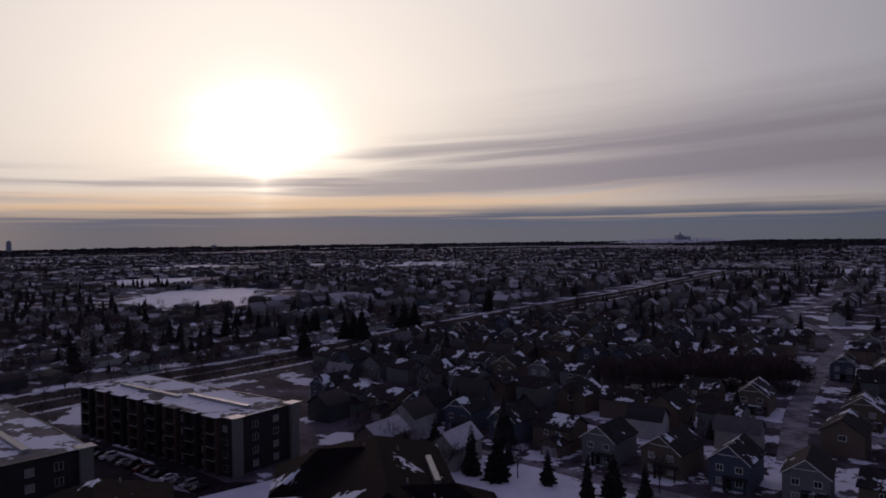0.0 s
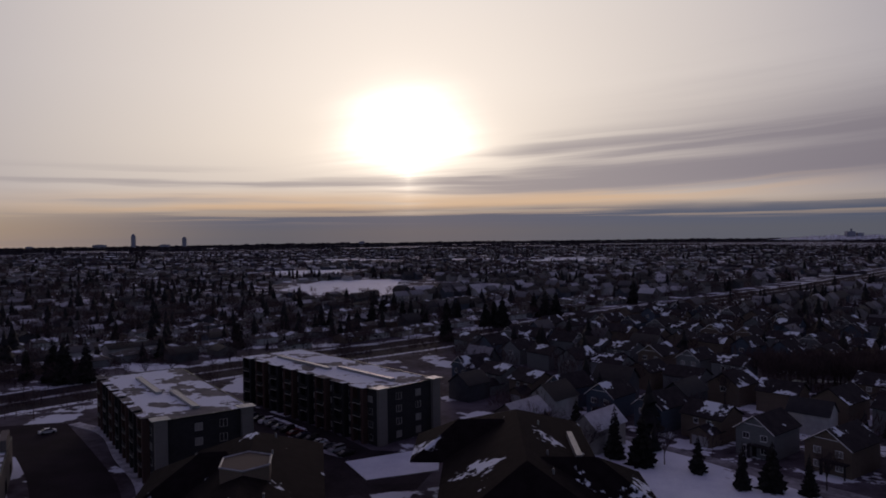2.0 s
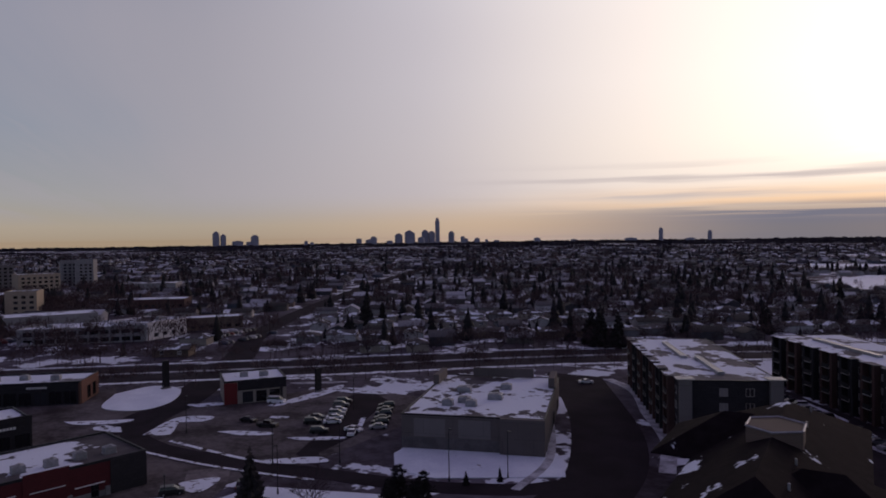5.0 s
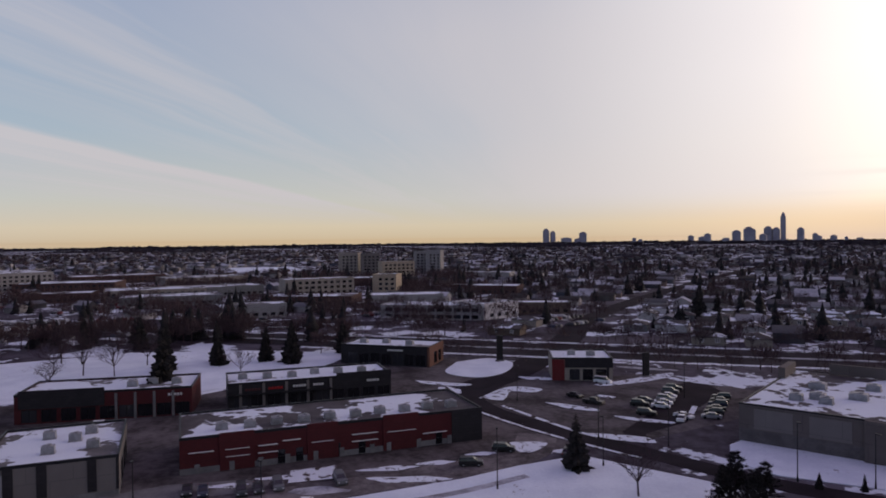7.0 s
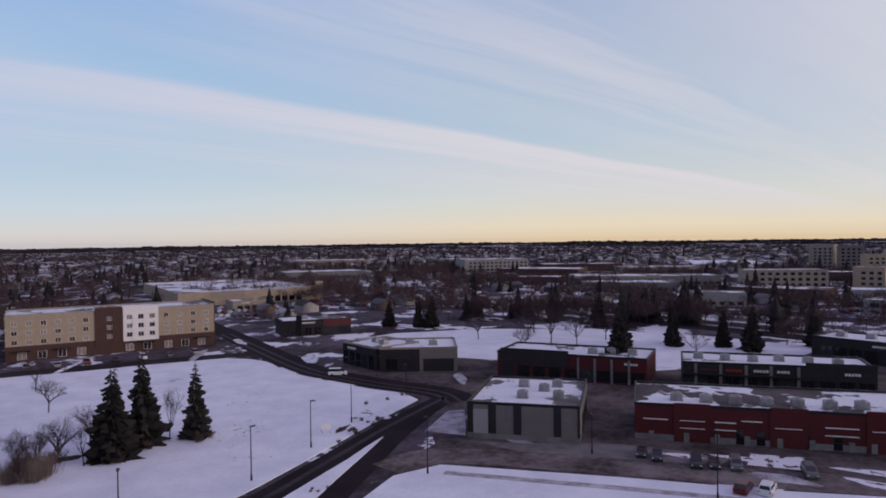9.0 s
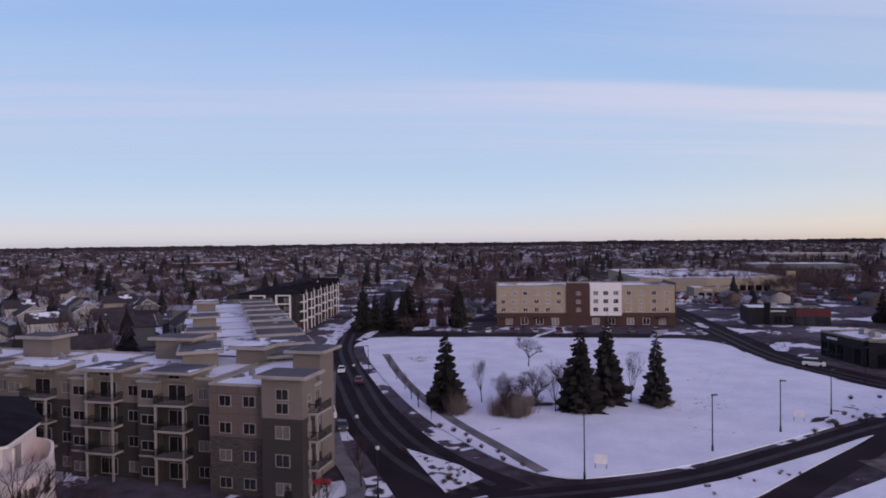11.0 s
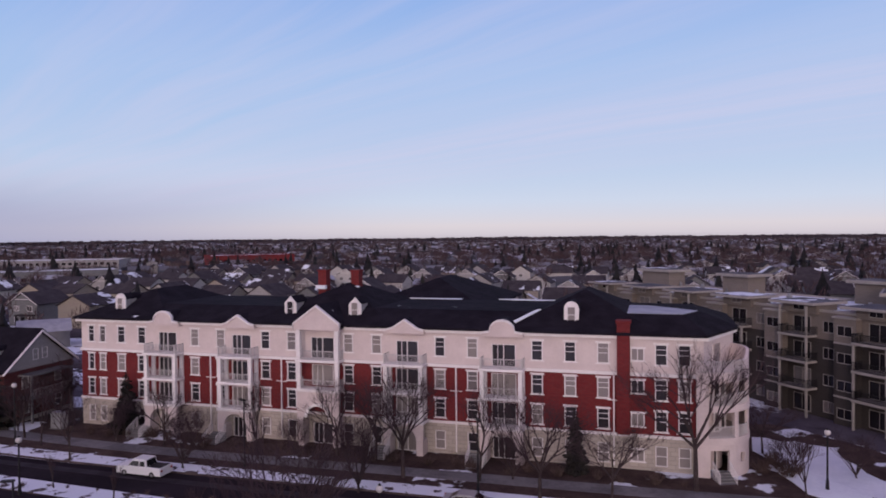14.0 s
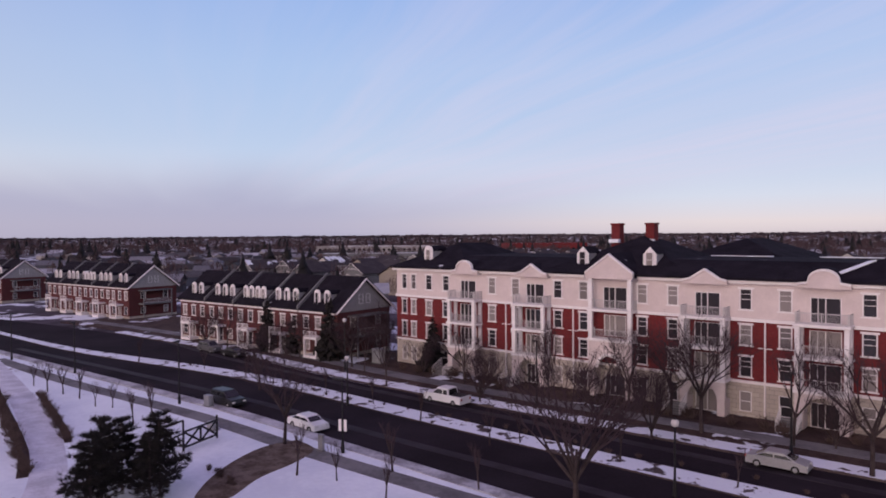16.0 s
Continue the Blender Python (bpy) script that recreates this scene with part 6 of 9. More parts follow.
shop("shop_unit", -109.2, -28.2, -78.5, 18.4, 22, 5.7, [(0, 0.8, 0), (0.8, 5.8, 1)], (CONCRETE, PANEL_GREY), "square grey panelled shop with charcoal piers and snowy roof", (), [(6, 0.3, 4, 3, "pair"), (14, 0.3, 4, 3, "pair")],
     [(4, 0.3, 3, 3.2, "pair"), (9, 0.3, 3, 3.2, "pair"), (15, 0.3, 3, 3.2, "pair")], ROOF_SNOWY, [(4, -7, 1.8), (7, -12, 1.8), (10, -6, 1.8), (5, -16, 1.8), (11, -15, 1.8)], (), None,
     [(a, a + w, 1.0, 5.7, 0.12, CHARCOAL) for a, w in ((3.0, 1.2), (9.4, 1.3), (13.6, 1.3), (17.4, 1.0), (0.0, 0.4))] + [(14.9, 17.4, 0.9, 4.9, 0.08, GABLE_GREY)])
shop("shop_row", -163.6, 17.9, -81.5, 37, 14, 5.6, [(0, 5.7, 0)], (CHARCOAL,), "charcoal shop row with glazed fronts under lit signs", [(1.8 + i * 3.6, 0.3, 2.8, 2.6, "pair") for i in range(10)], (), (), ROOF_THIN,
     [(6 + i * 5.5, -5 - i % 3, 2.0) for i in range(6)], [(3, 6, 4.2, LETTER), (16, 18.5, 4.2, LETTER), (20, 23, 4.2, LETTER), (25.2, 28.4, 4.1, RED_SIGN), (30, 33.5, 4.1, BRICK_DARK)], None,
     [(a, a + 0.6, 0, 5.6, 0.3, PANEL_GREY) for a in (14.0, 19.2, 24.0, 29.0, 34.0)] + [(14, 37, 3.2, 3.5, 1.1, METAL_DARK), (0, 13, 5.6, 6.6, 0.2, CHARCOAL)])
shop("shop_row", -157.0, -26.0, -88, 34.8, 15, 5.8, [(0, 5.9, 0)], (MAROON,), "half charcoal, half maroon shop row by the park", [(2.0 + i * 3.75, 0.3, 2.9, 2.6, "pair") for i in range(9)], (), (), ROOF_SNOWY,
     [(4, -6, 2.0), (9, -7, 2.0), (13, -5, 2.0)], [(2, 5, 4.4, LETTER)], None, [(17.5, 34, 3.1, 6.9, 0.2, CHARCOAL)] + [(a, a + 0.5, 0, 5.5, 0.25, CONCRETE) for a in (3.6, 7.4, 11.2, 15.0)])
shop("shop_unit", -158.0, -72.4, -62, 19.5, 17, 5.7, [(0, 5.8, 0)], (CHARCOAL,), "low charcoal corner shop with curved forecourt", [(12.5, 0.3, 3, 3, "pair"), (16.5, 0.3, 3, 3, "pair"), (3.5, 0.2, 4.6, 2.4, "pair")],
     [(3, 0.3, 3, 3, "pair"), (8, 0.3, 3, 3, "pair"), (13, 0.3, 3, 3, "pair")], [(3, 1.5, 2, 2.4, "pair")], ROOF_SNOWY, [(6, -6, 2.2), (12, -9, 2.2)], (), BEIGE,
     [(0, 9.5, 0.05, 6.0, 0.25, PANEL_GREY), (0.9, 8.6, 0.1, 3.2, 0.30, CHARCOAL)])
shop("restaurant", -168.8, 76.2, -105, 15.6, 14, 5.6, [(0, 5.7, 0)], (BEIGE,), "small beige restaurant with a red corner and snow on top", [(3 + i * 3.4, 0.2, 2.6, 2.8, "pair") for i in range(3)], (), [(4, 0.3, 2.4, 2.4, "pair")], ROOF_SNOWY,
     [(5, -6, 2.2), (10, -7, 2.0)], (), None, [(12.4, 15.65, 0.05, 5.5, 0.2, BRICK), (0, 12.3, 3.4, 5.7, 0.15, CHARCOAL), (1.0, 1.6, 0, 4.9, 0.3, CHARCOAL)])
shop("shop_row", -198.5, 32.5, -118, 28, 14, 5.6, [(0, 5.7, 0)], (CHARCOAL,), "dark glazed shop row with an orange brick end", [(2.5 + i * 3.6, 0.3, 3.0, 3.2, "pair") for i in range(7)], (), [(4, 0.4, 2.6, 3.4, "pair"), (8, 0.4, 2.6, 3.4, "pair")],
     ROOF_THIN, [(8, -6, 2.2), (16, -7, 2.2), (23, -6, 2.2)], [(8, 13, 4.4, LETTER)], None, [(0.0, 0.4, 0, 5.6, 0.1, ORANGE)]).name = "shop_row"
part("end_wall", blocks((-0.16, -0.02, -13.6, -0.4, 0, 0.4), (-0.16, -0.02, -13.6, -11.4, 0.4, 5.9), (-0.16, -0.02, -4.6, -0.4, 0.4, 5.9), (-0.16, -0.02, -8.7, -7.3, 0.4, 5.9), (-0.16, -0.02, -11.4, -8.7, 3.8, 5.9), (-0.16, -0.02, -7.3, -4.6, 3.8, 5.9)), ORANGE, bpy.data.objects["shop_row.003"], "orange brick end wall")
shop("office_building", -306, 74, -113.4, 48, 22, 6.4, [(0, 6.5, 0)], (GABLE_GREY,), "long grey two-storey office building with window bands", [(3 + i * 4.1, z, 3.2, 1.7, "pair") for i in range(11) for z in (0.7, 3.8)], (), (), ROOF_THIN, [(10, -8, 3), (24, -9, 3), (38, -8, 3)], (), GALVANISED, group="offices")
shop("office_building", -318, 95, -59, 23, 22, 7.2, [(0, 7.3, 0)], (WHITE,), "white block at the end of the office building", [(3 + i * 5, 1.2, 2.4, 1.6, "pair") for i in range(4)], (), (), ROOF_SNOWY, [(8, -8, 3)], (), WHITE, group="offices")
shop("restaurant", -208, -137.5, -40.4, 24, 15, 5.2, [(0, 5.3, 0)], (CHARCOAL,), "dark restaurant with a brick end beside the street", [(2.5 + i * 3.2, 0.3, 2.4, 2.6, "pair") for i in range(7)], (), (), ROOF_SNOWY, [(8, -6, 2), (15, -7, 2)], [(13, 19, 4.3, LETTER)], None, [(0, 10, 2.9, 5.4, 0.2, BRICK_DARK)])
shop("store", -324, -234, -32.7, 78, 118, 6.6, [(0, 6.7, 0)], (TAN,), "long tan superstore with a broad snow-covered roof", [(14 + i * 4, 0.3, 3, 3, "pair") for i in range(6)], (), (), ROOF_SNOWY, [(12 + i * 11, -20 - 9 * (i % 3), 3) for i in range(6)], [(8, 15, 4.4, BRICK_DARK)], TAN, [(0, 4.5, 0.05, 10.4, 0.5, TAN), (6, 20, 4.0, 7.6, 0.3, TAN), (44, 62, 3.6, 7.2, 0.3, BEIGE)])
shop("restaurant", -268, -222, -32.7, 20, 14, 4.6, [(0, 4.7, 0)], (BEIGE,), "small tan drive-in restaurant under a flat roof", [(3 + i * 3.4, 0.2, 2.4, 2.4, "pair") for i in range(5)], (), (), ROOF_SNOWY, [(8, -6, 2)], [(12, 16, 3.6, LETTER)], TAN)

shop("shop_unit", -149.6, -91.2, -114, 15.5, 14, 5.6, [(0, 5.7, 0)], (CHARCOAL,), "low charcoal shop with tall windows", [(2 + i * 3.0, 0.3, 2.2, 3.4, "pair") for i in range(5)], (), (), ROOF_SNOWY, [(5, -6, 2), (10, -7, 2)], [(9, 13, 4.4, LETTER)], BEIGE)

# the grey building with the big flat roof
bank = shop("store", -92.4, 94.6, -140, 28.5, 40, 6.8, [(0, 2.4, 0), (2.4, 7.0, 1)], (CONCRETE_DARK, PANEL_DARK), "grey panelled building with a broad half-snowy flat roof", (), [(8, 0.3, 3, 2.8, "pair"), (20, 0.3, 3, 2.8, "pair")], [(6, 0.3, 3, 2.8, "pair"), (18, 0.3, 3, 2.8, "pair")],
            ROOF_HALF, [(12, -16, 3), (18, -12, 2.6), (20, -22, 3), (11, -26, 2.4), (16, -9, 2.2), (21, -9, 2.2)], (), None,
            [(a, a + 6.4, 2.6, 6.2, 0.1, PANEL_GREY) for a in (10.5, 19.5)] + [(0.0, 8.6, 0.05, 7.0, 0.9, PANEL_DARK)], rim=0.3)
for a in ((0.2, 1.6, -37, -28), (27.4, 28.8, -37, -28), (6, 21, -38.8, -38.2)):
    part("screen_wall", blocks((a[0], a[1], a[2], a[3], 7.0, 9.2)), PANEL_DARK, bank, "raised parapet screen")

# ---- the hotel ----
hotel = thing("hotel", pose(-168.5, -163.6, 0, 0, 0, -32.6) @ Matrix.Diagonal((1, 1, 0.885, 1)), "tan and white hotel on a red brick base", "hotel")
hw = [(x, z, 1.5, 1.5, "pair") for x in (2.5, 6.5, 10.5, 14.5, 36.8, 40.4, 44.0, 47.6, 51.2, 54.8) for z in (5.2, 8.2, 11.2)]
hw += [(x, z, 1.6, 1.6, "pair") for x in (18.6, 21.8, 25.0) for z in (5.2, 8.2, 11.2)]
hw += [(x, 0.5, 2.2, 2.4, "pair") for x in (4, 9, 14, 20, 25, 38, 43, 48, 53)] + [(30.5, z, 1.5, 1.5, "pair") for z in (5.2, 8.2, 11.2)]
shell(hotel, 57.0, 18, [(0, 4.8, 0), (4.8, 14.4, 1)], (BRICK_BROWN, TAN), {"front": hw, "start": [(x, z, 1.4, 1.5, "pair") for x in (9,) for z in (5.2, 8.2, 11.2)]}, simple=True)
flat_roof(hotel, 57, 18, 14.4, ROOF_SNOWY)
parapet(hotel, 57, 18, 14.3, 0.7, FASCIA)
for x0, x1, mat in ((16.8, 26.8, WHITE), (27.0, 34.4, BRICK_BROWN)):
    bm = bmesh.new()
    wall_mesh(bm, Matrix.Translation((x0, 0.35, 0)), x1 - x0, [(3.8, 15.6, 0)], [(x - x0 - w / 2, x - x0 + w / 2, z, z + h) for x, z, w, h, _ in hw if x0 < x < x1 and z > 4], 0.4)
    block(bm, x0, x0 + 0.05, 0.0, 0.35, 3.8, 15.6), block(bm, x1 - x0 + x0 - 0.05, x1, 0.0, 0.35, 3.8, 15.6), block(bm, x0, x1, -3, 0.34, 15.3, 15.6)
    part("projecting_bay", bm, mat, hotel, "projecting facade bay")
part("end_wall", blocks((-0.25, -0.02, -18, -10.5, 0, 15.6), (-0.25, -0.02, -7.5, 0.1, 0, 15.6), (-0.25, -0.02, -10.5, -7.5, 0, 5), (-0.25, -0.02, -10.5, -7.5, 13, 15.6)), BRICK_BROWN, hotel, "brown brick end wall")
for x in (4, 20, 43, 53):
    part("awning", blocks((x - 2.2, x + 2.2, 0.02, 1.3, 3.1, 3.35)), METAL_DARK, hotel)

# ---- blocks of flats east of the avenue ----


def flats(x, y, turn, length, depth, label, cols, end_cols):
    t = thing("apartment_building", pose(x, y, 0, 0, 0, turn) @ Matrix.Diagonal((1, 1, 0.95, 1)), label, "apartment building", "grey blocks of flats")
    zs = (0.9, 4.1, 7.3, 10.4)
    shell(t, length, depth, [(0, 3.4, 0), (3.4, 13.5, 1)], (CHARCOAL, CHARCOAL), {"front": [(c, z, 1.7, 1.6, "pair") for c in cols for z in zs], "start": [(c, z, 1.6, 1.7, "pair") for c in end_cols for z in zs], "end": [(c, z, 1.6, 1.7, "pair") for c in end_cols for z in zs],
                                                                               "back": []}, None, FASCIA, simple=True)
    flat_roof(t, length, depth, 13.62, ROOF_SNOWY)
    parapet(t, length, depth, 13.4, 0.35, METAL_DARK)
    for a in range(int(length / 8)):
        x0 = a * 8 + 4.6
        for z in (3.3, 6.5, 9.7):
            floor = part("balcony_floor", blocks((x0, x0 + 3.0, 0.02, 1.6, z, z + 0.2)), FASCIA, t)
            part("railing", blocks((x0, x0 + 3.0, 1.5, 1.56, z + 0.2, z + 1.2)), METAL_DARK, floor)
        part("bay", blocks((x0 - 1.0, x0 - 0.1, 0.0, 1.4, 0, 13.82), (x0 + 3.1, x0 + 4.0, 0.0, 1.4, 0, 13.82)), CHARCOAL if a % 2 else BRICK_BROWN, t)
        part("roof_plate", blocks((x0 - 1.3, x0 + 4.3, -0.35, 1.75, 13.84, 13.98)), ROOF_SNOWY, t, "thin snowy roof plate over the balconies")
    for c in (0.0, depth - 2.4):
        part("bay", blocks((-0.9, 0.0, -c - 2.4, -c, 0, 14.0)), PANEL_GREY, t, "pale corner bay")
        part("roof_plate", blocks((-1.4, 1.8, -c - 2.9, -c + 0.6, 14.0, 14.2)), GALVANISED, t, "bright metal roof edge")
    part("roof_ridge", blocks((6, length * 0.45, -depth / 2 - 0.7, -depth / 2 + 0.7, 13.5, 14.3), (length * 0.45, length - 9, -depth / 2 + 2.3, -depth / 2 + 3.7, 13.5, 14.3)), GALVANISED, t, "raised duct across the roof")
    return t


flats(-45.4, 152.8, 143.9, 66, 19, "dark four-storey apartment block with a snowy flat roof", [2.5 + i * 8 for i in range(9)], [6.5, 12.5])
flats(-80.5, 119.8, 136.8, 56, 19.6, "dark four-storey apartment block beside the curving street", [2.5 + i * 8 for i in range(7)], [6.0, 11.0])

# ---- the two broad shingle-roofed halls ----


def hall(x, y, turn, length, width, label, lantern):
    t = thing("residence_hall", pose(x, y, 0, 0, 0, turn), label, "residence")
    shell(t, length, width, [(0, 9.3, 0)], (BROWN_SIDING,), {s: grid_windows(spread(2, r - 2, int(r / 5)), (1, 4, 7), 1.4, 1.5, "pair") for s, r in (("front", length), ("end", width), ("back", length), ("start", width))}, simple=True)
    for box in ((0, length, -width, 0, 9.5, 6.0, 0.8), (length * 0.16, length * 0.44, -width - 6, -width * 0.3, 9.5, 5.2, 0.6), (length * 0.55, length * 0.82, -width * 0.7, 6, 9.5, 5.0, 0.6)):
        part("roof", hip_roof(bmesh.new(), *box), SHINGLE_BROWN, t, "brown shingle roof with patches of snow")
    if lantern:
        c = (length * 0.47, -width * 0.5)
        ring = [(c[0] + 4.6 * math.cos(math.pi / 3 * i), c[1] + 4.0 * math.sin(math.pi / 3 * i)) for i in range(6)]
        lan = part("roof_lantern", prism(ring, 13.0, 16.0), BROWN_SIDING, t, "six-sided roof lantern")
        bm = bmesh.new()
        for a, b in zip(ring, ring[1:] + ring[:1]):
            tube(bm, (*a, 16.05), (*b, 16.05), 0.16, 0.16, 4)
        part("rim", bm, GALVANISED, lan, "bright metal rim")
    else:
        sk = part("skylight", blocks((length * 0.3, length * 0.55, -3.6, -2.6, 11.2, 12.4)), GALVANISED, t, "row of skylights")
        for i in range(5):
            part("pane", blocks((length * 0.31 + i * 2.1, length * 0.31 + i * 2.1 + 1.4, -2.58, -2.5, 11.4, 12.2)), GLASS, sk)
    for i in range(5):
        bm = bmesh.new()
        tube(bm, (length * (0.15 + 0.16 * i), -width * 0.35, 12.6), (length * (0.15 + 0.16 * i), -width * 0.35, 14.6), 0.16, 0.16, 8)
        part("roof_vent", bm, GALVANISED, t)
    return t


hall(-47.5, 122.5, -68, 60, 21, "brown shingle-roofed residence with a six-sided roof lantern", True)
hall(-0.5, 145, -81.4, 55, 25, "brown shingle-roofed residence with skylights and snow patches", False)

# ---- the white-framed block at the bend of the street ----
bend = thing("apartment_building", pose(-89.3, -265.1, 0, 0, 0, 60) @ Matrix.Diagonal((1, 1, 0.93, 1)), "dark apartment block with pale balcony frames and gables", "apartment building")
shell(bend, 62, 18, [(0, 3.4, 0), (3.4, 13.2, 1)], (BRICK_DARK, CHARCOAL), {"front": [(2.5 + i * 4.4, z, 1.6, 1.7, "pair") for i in range(14) for z in (0.9, 4.1, 7.3, 10.2)], "end": [(x, z, 1.7, 1.8, "pair") for x in (3, 8, 13) for z in (0.9, 4.1, 7.3, 10.2)]}, None, METAL_DARK, simple=True)
part("roof", hip_roof(bmesh.new(), 0, 62, -18, 0, 13.4, 2.2, 0.5), SHINGLE, bend)
for a in range(6):
    x0 = 3 + a * 10
    bm = blocks((x0, x0 + 0.3, 1.2, 1.5, 0, 12.6), (x0 + 4.2, x0 + 4.5, 1.2, 1.5, 0, 12.6))
    for z in (3.4, 6.6, 9.8, 12.6):
        block(bm, x0, x0 + 4.5, 0.0, 1.5, z, z + 0.3)
    part("balcony_frame", bm, WHITE, bend, "white balcony frame")
    bm = bmesh.new()
    part("gable_roof", hip_roof(bm, x0, x0 + 4.5, -6, 1.6, 12.9, 2.4, 0.25, 0.2, None, ("y0", "y1")), SHINGLE, bend)
    bm = bmesh.new()
    bm.faces.new([bm.verts.new(p) for p in ((x0 + 4.5, 1.5, 12.8), (x0, 1.5, 12.8), (x0 + 2.25, 1.5, 15.0))])
    part("gable", bm, GABLE_GREY, bend)
for y0 in (-1.5, -9.5):
    bm = blocks((62.0, 63.3, y0 - 4.6, y0 - 4.3, 3.4, 12.6), (62.0, 63.3, y0 - 0.3, y0, 3.4, 12.6))
    for z in (3.4, 6.6, 9.8, 12.6):
        block(bm, 62.0, 63.5, y0 - 4.6, y0, z, z + 0.3)
    part("balcony_frame", bm, WHITE, bend, "white balcony frame")

# ---- larger far buildings ----
FAR = [(-700, 41, 20, 18, 24, BEIGE), (-684, 62, 18, 18, 23, PANEL_GREY), (-625, 88, 30, 16, 17, TAN), (-715, 128, 16, 16, 25, PALE_SIDING), (-735, 118, 14, 16, 24, PALE_SIDING), (-445, 24, 44, 18, 13, BEIGE), (-455, 52, 16, 18, 14, TAN),
       (-470, -70, 60, 34, 9, BEIGE), (-500, -36, 50, 30, 8, GREY_SIDING), (-400, 20, 52, 30, 6, BRICK_DARK), (-348, -14, 26, 16, 8, PALE_SIDING), (-610, -210, 60, 40, 14, PALE_SIDING), (-560, -150, 70, 40, 9, BRICK_DARK),
       (-430, -55, 56, 30, 7, GREY_SIDING), (-520, -330, 70, 40, 8, GREY_SIDING), (-470, -140, 40, 24, 7, BRICK_DARK), (-320, 122, 40, 14, 7, BROWN_SIDING), (-690, -140, 80, 40, 9, BRICK_DARK),
       (-440, 130, 50, 22, 7, BRICK_DARK), (-560, 60, 60, 30, 8, BRICK_DARK), (-640, -60, 70, 40, 8, BEIGE), (-600, 170, 46, 26, 8, PALE_SIDING), (-380, 70, 40, 22, 8, PALE_SIDING),
       (330, -420, 60, 30, 11, BRICK), (410, -330, 90, 40, 9, PALE_SIDING), (310, -250, 60, 24, 7, GREY_SIDING), (-150, -760, 70, 40, 9, BRICK_DARK), (-800, -300, 90, 50, 10, PALE_SIDING), (-760, -480, 90, 50, 10, BEIGE)]
FAR_PALE = coursed("far_pale_panel", (0.24, 0.225, 0.22), (0.28, 0.265, 0.26), (0.19, 0.18, 0.175), 3.6, 0.6)
for i, (x, y, w, d, h, mat) in enumerate(FAR):
    t = thing("distant_building", Matrix.Translation((x, y, 0)) @ pose(0, 0, 0, 0, 0, math.degrees(math.atan2(y, x)) + 90 + (-12, 6, 18)[i % 3]),
              "distant flat-roofed block with rows of windows" if h > 12 else "distant low commercial building with a snowy roof", "building", "distant buildings")
    mat = FAR_PALE if mat is PALE_SIDING else BRICK_BROWN if mat is BRICK_DARK else mat
    h = h if h > 12 else h * 0.78
    floors = max(1, int(h / 3.2))
    bm = bmesh.new()
    holes = [(-w / 2 + 1.5 + c * 4 + w / 2, -w / 2 + 3.7 + c * 4 + w / 2, 0.9 + f * 3.1, 2.5 + f * 3.1) for c in range(int((w - 2) / 4)) for f in range(floors)]
    for side, (m, run) in side_poses(w, d).items():
        wall_mesh(bm, m, run, [(f * 3.1, (f + 1) * 3.1 if f < floors - 1 else h, 0) for f in range(floors)], holes if side == "front" else [], 0.3)
    part("wall", bm, mat, t)
    for f in range(floors):
        part("window_band", blocks((1.0, w - 1.0, -0.5, -0.28, 0.7 + f * 3.1, 2.7 + f * 3.1)), GLASS_DARK, t)
    flat_roof(t, w, d, h, ROOF_SNOWY)
    parapet(t, w, d, h - 0.1, 0.5, mat)

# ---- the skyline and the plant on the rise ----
# facades raised to a pale blue-grey, so the colour carries the aerial haze
HAZE = surface("haze_paled_facade", (0.22, 0.22, 0.27), (0.30, 0.30, 0.35), 0.02, 0.9, 0.0)
rng = random.Random(4)
SKYLINE = [(64.0, 30, 34), (58.6, 40, 60), (57.6, 60, 40), (56.6, 50, 70), (56.0, 60, 86), (55.4, 46, 78), (54.9, 60, 60), (54.4, 54, 92), (54.0, 40, 84), (53.6, 34, 168), (52.5, 34, 78), (51.4, 40, 60), (51.0, 50, 44), (50.4, 46, 40), (49.3, 26, 42), (48.6, 50, 26),
           (47.4, 60, 22), (46.4, 60, 28), (45.6, 40, 34), (44.6, 60, 26), (43.6, 70, 32), (42.2, 60, 26), (41.0, 60, 26), (39.6, 60, 26), (38.0, 70, 28), (35.8, 30, 82), (34.6, 60, 34), (33.2, 70, 34), (31.9, 32, 62), (30.6, 60, 26), (18.0, 40, 34), (17.2, 60, 24),
           (71.4, 40, 92), (70.7, 40, 76), (69.6, 60, 50), (68.8, 60, 52), (68.1, 50, 70), (67.2, 60, 36), (64.4, 30, 48), (60.2, 60, 44), (59.2, 50, 40), (62.0, 60, 26)]
SKYLINE = [row for i, row in enumerate(SKYLINE) if row[2] > 36 or i % 3 == 0]
for b, w, h in SKYLINE:
    r = 4500 + rng.uniform(-250, 250)
    a = radians(b + rng.uniform(-0.25, 0.25))
    w, h = w * rng.uniform(0.55, 1.0), h * (1.0 if h > 60 else rng.uniform(0.55, 0.95))
    t = thing("skyscraper" if h > 70 else "tower_block", Matrix.Translation((-math.sin(a) * r, math.cos(a) * r, 0)) @ pose(0, 0, 0, 0, 0, b + rng.uniform(-14, 14)), "hazy grey tower on the distant skyline", "tower", "city skyline")
    bm = blocks((-w / 2, w / 2, -w / 2, w / 2, 0, h * 0.86), (-w * 0.36, w * 0.36, -w * 0.36, w * 0.36, h * 0.86, h * 0.95), (-w * 0.2, w * 0.2, -w * 0.2, w * 0.2, h * 0.95, h))
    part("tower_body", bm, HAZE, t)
a = radians(-18.8)
plant = thing("hill", Matrix.Translation((-math.sin(a) * 4300, math.cos(a) * 4300, 0)), "low snowy rise with works buildings on the horizon", "hill", kind="structure")
bm = bmesh.new()
